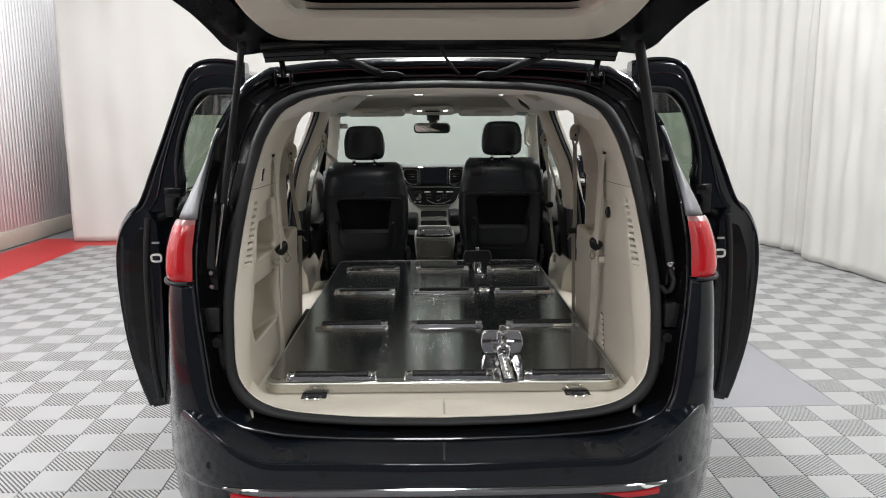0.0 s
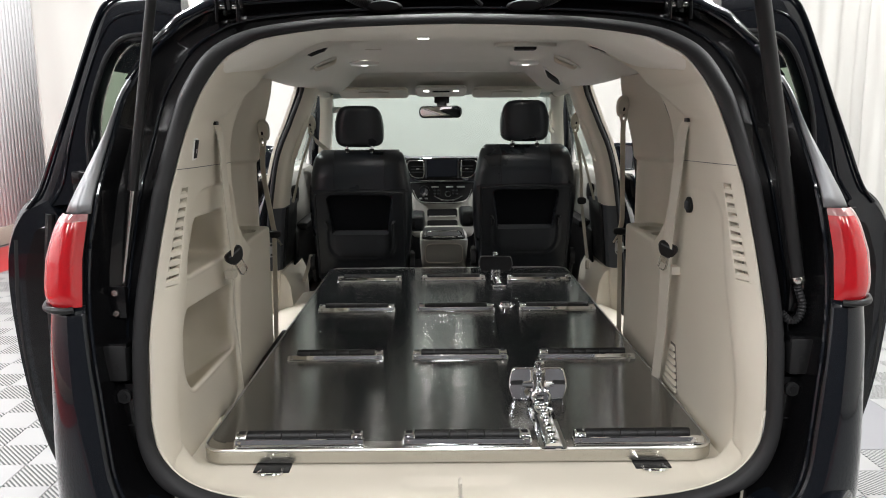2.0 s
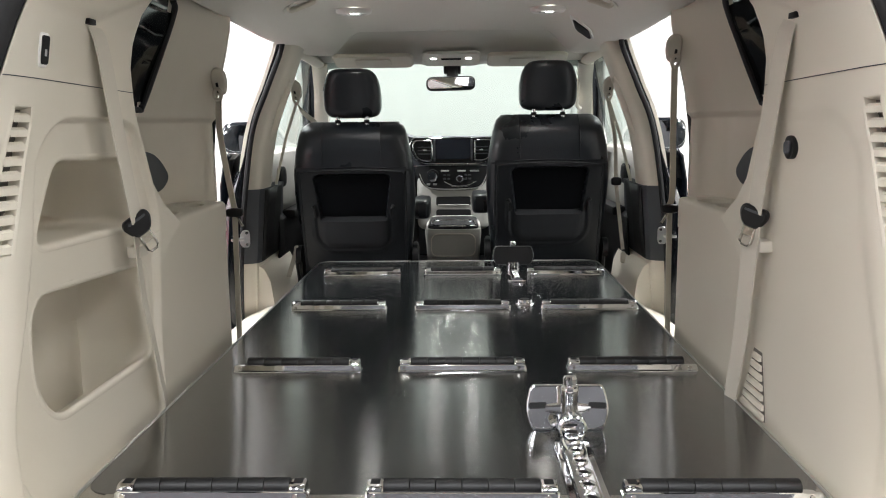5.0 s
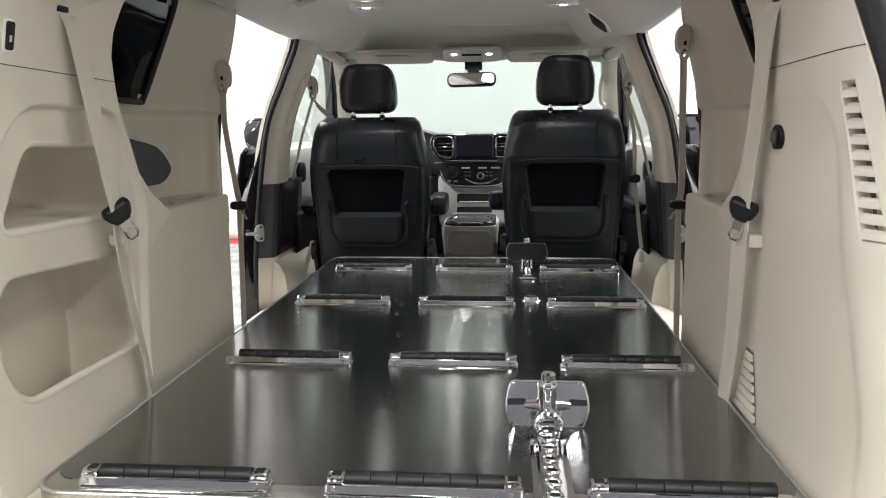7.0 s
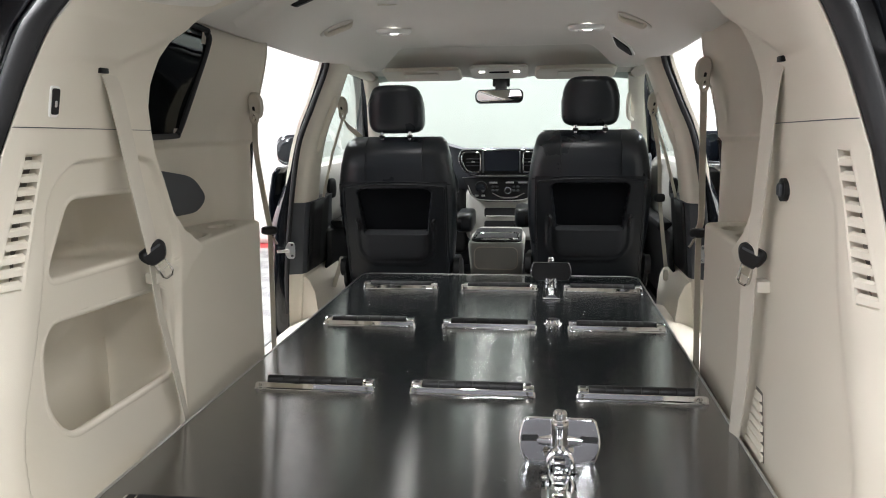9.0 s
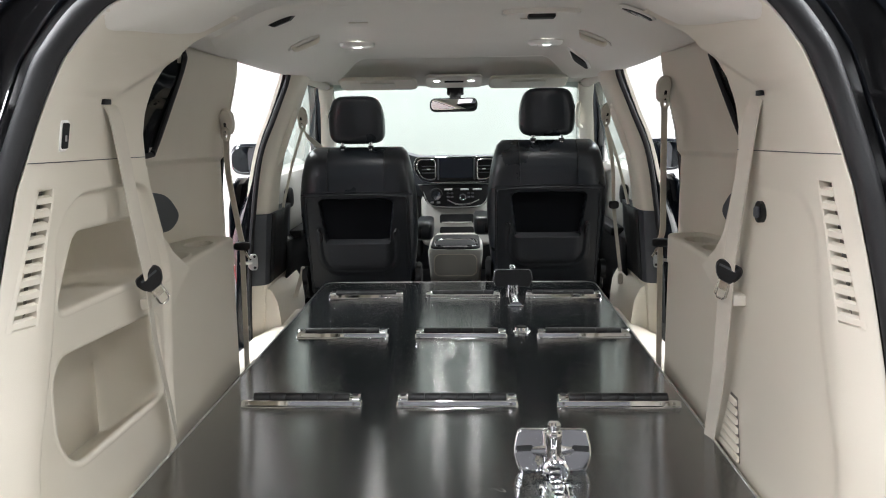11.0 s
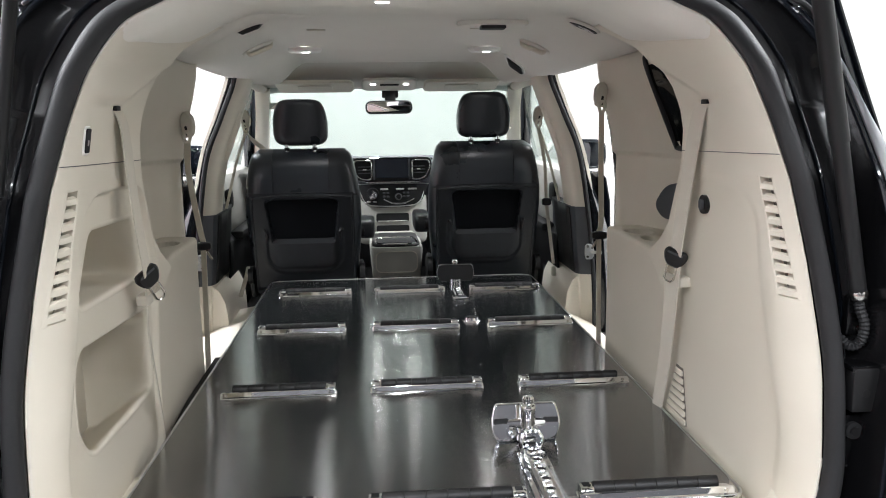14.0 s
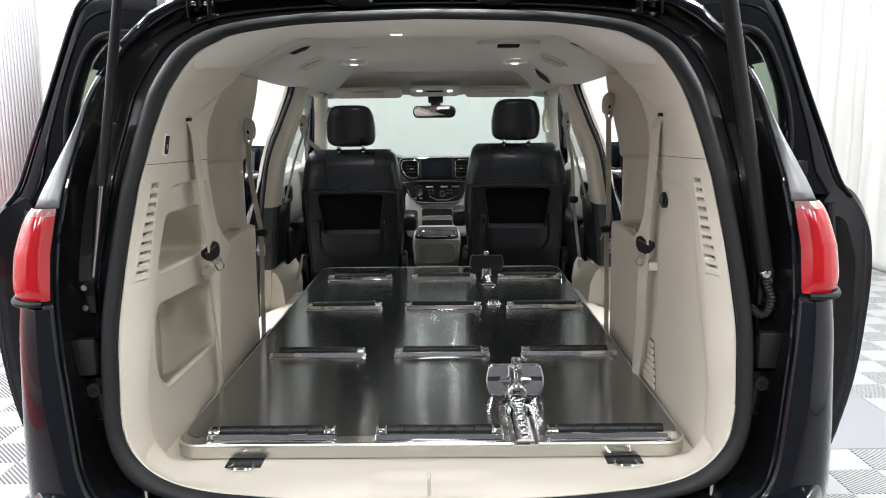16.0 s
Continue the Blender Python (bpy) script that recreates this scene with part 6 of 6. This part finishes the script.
def track(name_label, x, y0, y1, w, holes):
    t = thing("bier_pin_plate", name_label, "pin plate")
    out = [(x + a, (y0 + y1) / 2 + b) for a, b in rounded(w, y1 - y0, .010, 5)]
    part("base_plate", slab(out, lambda a, b, c: (a, b, TOP + c), .006, .002), CHROME, t)
    rows = [[(x + a, y, TOP + z) for a, z in ((-w * .36, .004), (-w * .28, .013), (-w * .14, .016), (w * .14, .016), (w * .28, .013), (w * .36, .004))] for y in spread(y0 + .008, y1 - .008, 6)]
    rail = part("raised_rail", loft(rows, True, True), CHROME, t)
    for k in range(holes):
        y = lerp(y0 + .025, y1 - .025, k / max(1, holes - 1))
        part("hole_collar", tube([(x + .011 * math.cos(a), y + .011 * math.sin(a), TOP + .0165) for a in [2 * math.pi * j / 18 for j in range(18)]], .0032, 8, closed=True), CHROME, rail)
        part("hole", cyl((x, y, TOP + .015), (x, y, TOP + .0172), .0095, 16), PLASTIC, rail)
    for y in (y0 + .012, y1 - .012):
        part("screw", cyl((x - w * .42, y, TOP + .005), (x - w * .42, y, TOP + .0075), .004, 10), STEEL, t)
    return t


track("chrome bier pin plate with a row of pin holes", .2365, .020, .285, .064, 6)
track("small stepped chrome bier pin plate on the deck", .2425, 1.775, 1.935, .066, 4)


def turned(x, y, prof, seg=24):
    """A body of revolution about a vertical axis."""
    return loft([[(x + math.cos(a) * r, y + math.sin(a) * r, zz) for a in [2 * math.pi * k / seg for k in range(seg)]] for zz, r in prof], True, True)


def bier_pin(x, y, rear):
    """A casket stop: post with a screw hub and a wide curved pad."""
    b = thing("bier_pin", "chrome casket stop with a wide pad and round screw knob" if rear else "casket stop with a black rubber pad rimmed in chrome", "casket stop", "casket stops")
    z = TOP + .016
    pr = .0165 if rear else .013
    part("post", turned(x, y, ((z - .012, .021), (z, .021), (z + .006, pr), (z + .062, pr), (z + .072, pr + .002), (z + .078, pr), (z + .082, .010))), CHROME, b)
    part("crown", turned(x, y, ((z + .079, .009), (z + .084, .013), (z + .094, .0135), (z + .099, .010), (z + .1005, .004))), CHROME, b)
    side = 1 if rear else -1
    py = y + side * .026
    half, hh = (.081, .043) if rear else (.086, .040)
    zc = z + (.026 if rear else .044)
    lean = .30 if rear else 0.0
    outl = rounded_poly([(-half * .985, .012), (-half * .88, hh), (half * .88, hh), (half * .985, .012), (half, -.010), (half * .86, -hh), (-half * .86, -hh), (-half, -.010)], .010, 6)

    def place(a, c, t):
        return (x + a, py + side * (t - .8 * a * a) + lean * c, zc + c)
    # the plate in a fine grid of rings, so that its bow shows in the reflections
    rows = [[place(a * k, c * k, t) for a, c in outl] for k, t in ((.02, -.0005), (.3, -.0005), (.6, -.0005), (.85, -.0005), (.94, 0), (.985, .0012), (1.0, .004), (.98, .007))]
    pad = part("pad_plate", loft(rows, True, True), CHROME, b, "polished curved plate", 60)
    part("rubber_face", slab([(a * .95, c * .93) for a, c in outl], lambda a, c, t: place(a, c, .006 + t), .008, .002), ROLLER, pad, "black rubber facing")
    if rear:
        for q in (-1, 1):
            part("pad_slot", slab(rounded(.034, .0095, .003), lambda a, c, t: place(q * .058 + a, .006 + c, -.0010 - t), .0012, .0004), PLASTIC, pad, "black slot in the plate")
            part("slot_lip", slab(rounded(.046, .0055, .0022), lambda a, c, t: place(q * .054 + a, -.0015 + c, -.0010 - t), .0060, .0015), CHROME, pad)
    for q in (-1, 1):
        rows = [[place(q * (.014 + .030 * u), c * (1 - .45 * u), -w * (1 - .55 * u)) for c, w in ((-.010, .001), (-.009, .013), (.0, .016), (.009, .013), (.010, .001))] for u in (0, .35, .7, .95, 1.0)]
        part("brace", loft(rows, True, True), CHROME, pad)
    if rear:
        hubz = z + .012
        ring = [2 * math.pi * k / 32 for k in range(32)]
        rows = [[(x + math.cos(a) * r, yy, hubz + math.sin(a) * r) for a in ring] for yy, r in ((y + .0, .018), (y - .026, .020), (y - .030, .0270), (y - .046, .0282), (y - .052, .0268), (y - .054, .0238), (y - .0525, .0212), (y - .044, .0205), (y - .0435, .006))]
        part("screw_knob", loft(rows, True, True), CHROME, b, "round chrome screw knob")
        for q in (-1, 1):
            part("knob_slot", box(x - .011, x + .009, y - .0455, y - .043, hubz + q * .0060 - .0022, hubz + q * .0060 + .0022, .0008, 1), PLASTIC, b)
        part("foot", box(x - .014, x + .014, y - .055, y + .0, TOP + .012, z + .004, .004), CHROME, b)
    else:
        for r, h in ((.030, .0), (.026, .007), (.030, .013), (.024, .020), (.028, .026)):
            part("step_ring", cyl((x, y - .02, TOP + h), (x, y - .02, TOP + h + .006), r, 24), CHROME, b)
    return b


bier_pin(.240, .335, True)
bier_pin(.2435, 2.065, False)
cap = thing("pin_socket", "round chrome pin socket set in the deck", "pin socket")
cx_, cy_ = .2425, 1.432
part("flange", cyl((cx_, cy_, TOP), (cx_, cy_, TOP + .004), .034, 28, .031), CHROME, cap)
part("collar", cyl((cx_, cy_, TOP + .004), (cx_, cy_, TOP + .014), .026, 28, .024), CHROME, cap)
part("bore", cyl((cx_, cy_, TOP + .0138), (cx_, cy_, TOP + .0146), .016, 20), PLASTIC, cap)


# ---- seat belts and trim fittings ----
def rear_belt(s):
    b = thing("seat_belt", "beige third-row seat belt hanging with its buckle tongue down", "seat belt", "seat belts", m=CAR)
    def px(y, z, off=.008):
        return s * (trim_x(y, z, s) - off)
    def safe(y, z, off=.010):
        return (s * (min(trim_inner(z), .632) - off), y, z)
    o = .036 if s > 0 else 0.0
    top = [safe(.219 + o, 1.438, -.004), safe(.230 + o, 1.40, .012), safe(.285 + o * 1.2, 1.28, .020), safe(.328 + o * 1.2, 1.16, .024), safe(.350 + o, 1.098, .026)]
    part("upper_webbing", ribbon(spline(top, 24), .046, .0012, (0.0 if s < 0 else -.13, 1, .05)), BELT, b)
    e = .018 if s > 0 else 0.0
    low = [safe(.357 + o, 1.075, .020 + e * .5), safe(.41 + o * .5, .95, .012 + e), safe(.47, .82, .010 + e), safe(.515, .70, .008 + e), safe(.53, .655, .006 + e)]
    part("lower_webbing", ribbon(spline(low, 20), lambda i: .046 - .0006 * i, .0012, (-.30, 1, .05) if s > 0 else (-.25, 1, .05)), BELT, b)
    c = Vector(safe(.355 + o, 1.088, .026))
    lean_ = radians(30 if s < 0 else -16)

    def hang(u, v, t2):
        a, d = u * math.cos(lean_) - v * math.sin(lean_), u * math.sin(lean_) + v * math.cos(lean_)
        return (c.x + a * .62 - s * .60 * (t2 - .010), c.y - s * a * .78 - .80 * (t2 - .010), c.z + d)
    guard = rounded_poly([(-.031, .006), (-.026, .020), (.026, .020), (.031, .006), (.023, -.012), (.013, -.021), (-.013, -.021), (-.023, -.012)], .007)
    part("tongue_guard", slab(guard, hang, .022, .006), PLASTIC, b, "black tongue guard")
    part("guard_slot", slab(rounded(.040, .005, .002), lambda u, v, t2: hang(u, v + .011, .0215 + t2), .0010, .0003), CHARCOAL, b)
    part("tongue", tube([Vector(hang(u, v, .013)) for u, v in ((-.012, -.020), (-.012, -.052), (-.007, -.058), (.007, -.058), (.012, -.052), (.012, -.020))], .0036, 8, flat=.6), STEEL, b, "steel buckle tongue")
    part("tongue_plate", slab(rounded(.024, .018, .002), lambda u, v, t2: hang(u, v - .030, .0118 + t2), .0026, .0006), STEEL, b)
    # slot where the belt leaves the pillar
    q = Vector(safe(.216 + o, 1.440, .001))
    part("slot", box(q.x - .005, q.x + .005, q.y - .030, q.y - .006, q.z - .006, q.z + .003, .001), PLASTIC, b)


rear_belt(-1)
rear_belt(1)


def belt_guide(b, s, x, y, z, k, tilt):
    """Moulded D-shaped cover with a dark slot and the loop that carries the webbing, seen from behind."""
    shape = rounded_poly([(-.020 * k, -.040 * k), (.014 * k, -.040 * k), (.024 * k, -.010 * k), (.024 * k, .022 * k), (.010 * k, .042 * k), (-.012 * k, .042 * k), (-.022 * k, .020 * k)], .012 * k, 5)

    def at(u, v, t):
        a, d = u * math.cos(tilt) - v * math.sin(tilt), u * math.sin(tilt) + v * math.cos(tilt)
        return (s * (x - a), y - t, z + d)
    g = part("guide", slab(shape, at, .026, .009), BELT, b, "beige belt guide cover")
    part("guide_slot", slab(rounded(.008 * k, .030 * k, .003), lambda u, v, t: at(u - .004 * k, v - .018 * k, .0255 + t), .0012, .0003), PLASTIC, g)
    ring = [Vector(at(.010 * k * math.cos(a) - .006 * k, -.038 * k + .017 * k * math.sin(a), .028)) for a in [2 * math.pi * j / 20 for j in range(20)]]
    part("guide_ring", tube(ring, .0058 * k, 8, closed=True), BELT, g)
    return Vector(at(-.006 * k, -.050 * k, .028))


def side_belt(s):
    b = thing("seat_belt", "beige second-row seat belt hanging from its pillar guide", "seat belt", "seat belts", m=CAR)
    x, z = (.664, 1.485) if s > 0 else (.694, 1.405)
    q = belt_guide(b, s, x, 1.275, z, 1.0, .12)
    pts = [q, (s * (abs(q.x) + .010), 1.275, 1.25), (s * .680, 1.280, 1.06), (s * .672, 1.280, 1.015)]
    part("webbing", ribbon(spline(pts, 16), .024, .0014, (s * .85, .5, 0)), BELT, b)
    pts = [(s * .674, 1.282, 1.0), (s * .680, 1.295, .85), (s * .69, 1.315, .62), (s * .70, 1.33, .45)]
    part("lower_webbing", ribbon(spline(pts, 14), .020, .0014, (s * .92, .4, 0)), BELT, b)
    part("tongue_guard", pillow(s * .671, 1.27, 1.008, .054, .03, .028, .6, 14, 8), PLASTIC, b)
    part("tongue", tube([(s * .664, 1.265, 1.0), (s * .648, 1.255, .975), (s * .640, 1.25, .966)], .004, 8), STEEL, b)


side_belt(-1)
side_belt(1)


def front_belt(s):
    b = thing("seat_belt", "beige front seat belt on the door pillar", "seat belt", "seat belts", m=CAR)
    q = belt_guide(b, s, .680, 2.32, 1.428, 1.05, .22)
    part("webbing", ribbon([q, (s * .735, 2.32, 1.22), (s * .806, 2.36, .98)], .016, .0014, (s * .8, .6, 0)), BELT, b)
    if s < 0:
        # drawn forward round the driver's backrest
        part("shoulder_webbing", ribbon(spline([q, (s * .655, 2.31, 1.335), (s * .60, 2.33, 1.285)], 10), .026, .0014, (-.4, .3, 1)), BELT, b)
        part("lower_webbing", ribbon([(s * .700, 2.29, .735), (s * .722, 2.29, .665), (s * .745, 2.30, .600)], .020, .0014, (.9, .4, 0)), BELT, b)
        end, z = Vector((s * .700, 2.288, .735)), .735
    else:
        # hangs straight down with its tongue
        part("shoulder_webbing", ribbon(spline([q, (.706, 2.28, 1.20), (.714, 2.275, 1.02), (.732, 2.265, .85), (.748, 2.26, .72)], 20), .018, .0014, (.9, .4, 0)), BELT, b)
        part("tongue_guard", pillow(.713, 2.268, 1.020, .046, .03, .036, .6, 14, 10), PLASTIC, b, "black tongue guard")
        end, z = Vector((.749, 2.26, .70)), .70
    part("anchor", pillow(end.x, end.y, z - .015, .024, .026, .052, .6, 12, 10), BELT, b, "beige anchor cover")


front_belt(-1)
front_belt(1)

# power socket knob on one side, tailgate switch on the other
kx = trim_surface(.295, 1.222, 1)
sock = thing("power_socket", "round black capped power socket in the side trim", "power socket", m=CAR)
part("bezel", cyl((kx + .006, .295, 1.222), (kx - .008, .295, 1.222), .0205, 26), PLASTIC, sock)
part("cap", slab(rounded(.019, .022, .005), lambda a, b, c: (kx - .008 - c, .295 + a, 1.222 + b), .006, .002), CHARCOAL, sock)
def on_trim(y, z, off):
    return lambda a, b, c: (-(trim_surface(y + a, z + b, -1, False) - off - c), y + a, z + b)


sw = thing("tailgate_switch", "small black rocker switch in a pale bezel", "switch", m=CAR)
part("bezel", slab(rounded(.024, .050, .005), on_trim(.072, 1.382, -.004), .006, .002), LAMPLENS, sw)
part("rocker", slab(rounded(.017, .041, .003), on_trim(.072, 1.382, .0015), .003, .001), PLASTIC, sw)
part("mark", slab(rounded(.006, .010, .001), on_trim(.072, 1.378, .0042), .0008, .0002), SILVERSTRIP, sw)


# ---- floor tiles ----
def tile_mesh(name, w, h, mat):
    bm = bmesh.new()
    g, t, c = .0012, .012, .002
    rows = [[(g, g, -t), (w - g, g, -t), (w - g, h - g, -t), (g, h - g, -t)], [(g, g, -c), (w - g, g, -c), (w - g, h - g, -c), (g, h - g, -c)],
            [(g + c, g + c, 0), (w - g - c, g + c, 0), (w - g - c, h - g - c, 0), (g + c, h - g - c, 0)]]
    loft(rows, True, False, bm)
    bm.verts.ensure_lookup_table()
    bm.faces.new(bm.verts[8:12])
    mesh = bpy.data.meshes.new(name)
    bm.to_mesh(mesh)
    bm.free()
    mesh.materials.append(mat)
    return mesh


def tiles():
    S = .2
    floor_ob = bpy.data.objects["floor"]
    meshes = {k: tile_mesh("tile", S, S, mt) for k, mt in (("light", WHITETILE), ("rib", RIBTILE), ("red", REDTILE))}
    rest = {k: bmesh.new() for k in meshes}
    turn = Matrix.Rotation(math.atan(.022), 4, "Z")
    near = 0
    for i in range(-28, 25):
        for j in range(-31, 40):
            u, v = .027 + i * S, .044 + j * S
            corner = turn @ Vector((u, v, 0))
            x, y = corner.x, corner.y
            if not (-5.25 < x < 4.5 and -6.0 < y < 7.5):
                continue
            k = "rib" if (i + j) % 2 else "light"
            # red borders; the strip at negative v is unseen, added to redden the knob's reflection
            if u < -4.26 or v > 6.92 or -5.1 < v < -4.7:
                k = "red"
            elif 3 <= i <= 10 and 7 <= j <= 14:
                continue
            if near < 296 and ((-2.9 < x < -.9 and .4 < y < 2.9) or (.9 < x < 2.9 and .2 < y < 2.0)):
                o = new("tile", meshes[k])
                o.parent = floor_ob
                o.matrix_basis = Matrix.Translation((x, y, 0)) @ turn
                near += 1
            else:
                bm = rest[k]
                bm.faces.new([bm.verts.new(turn @ Vector((u + a, v + b, 0))) for a, b in ((.001, .001), (S - .001, .001), (S - .001, S - .001), (.001, S - .001))])
    for k, bm in rest.items():
        ob = part("tile_field", bm, meshes[k].materials[0], floor_ob, {"light": "smooth pale grey floor tiles", "rib": "ribbed grey floor tiles", "red": "red border floor tiles and an added unseen red strip"}[k])
        tagged(ob, kind="stuff")
    # one plain sheet set level with the tiles
    a, b, c, d = .027 + 3 * S, .027 + 11 * S, .044 + 7 * S, .044 + 15 * S
    mat = slab([(a + .002, c + .002), (b - .002, c + .002), (b - .002, d - .002), (a + .002, d - .002)], lambda p, q, t: turn @ Vector((p, q, t - .011)), .011, .0015)
    solid("floor_mat", mat, GREYTILE, "plain grey vinyl sheet set into the tile floor", "floor mat")


tiles()


# ---- outward faces ----
def face_outward():
    """Turn closed bodies' faces outward and open sheets' faces towards the space behind the van."""
    seen = set()
    for ob in bpy.data.objects:
        if ob.type != "MESH" or ob.modifiers or ob.data.name in seen:
            continue
        seen.add(ob.data.name)
        me = ob.data
        bm = bmesh.new()
        bm.from_mesh(me)
        if all(e.is_manifold for e in bm.edges):
            wrong = bm.calc_volume(signed=True) < 0
        else:
            stand = Vector((0, -.5, 1.3))
            wrong = sum(f.calc_area() * f.normal.dot((stand - f.calc_center_median()).normalized()) for f in bm.faces) < 0
        bm.free()
        if wrong:
            me.flip_normals()


face_outward()
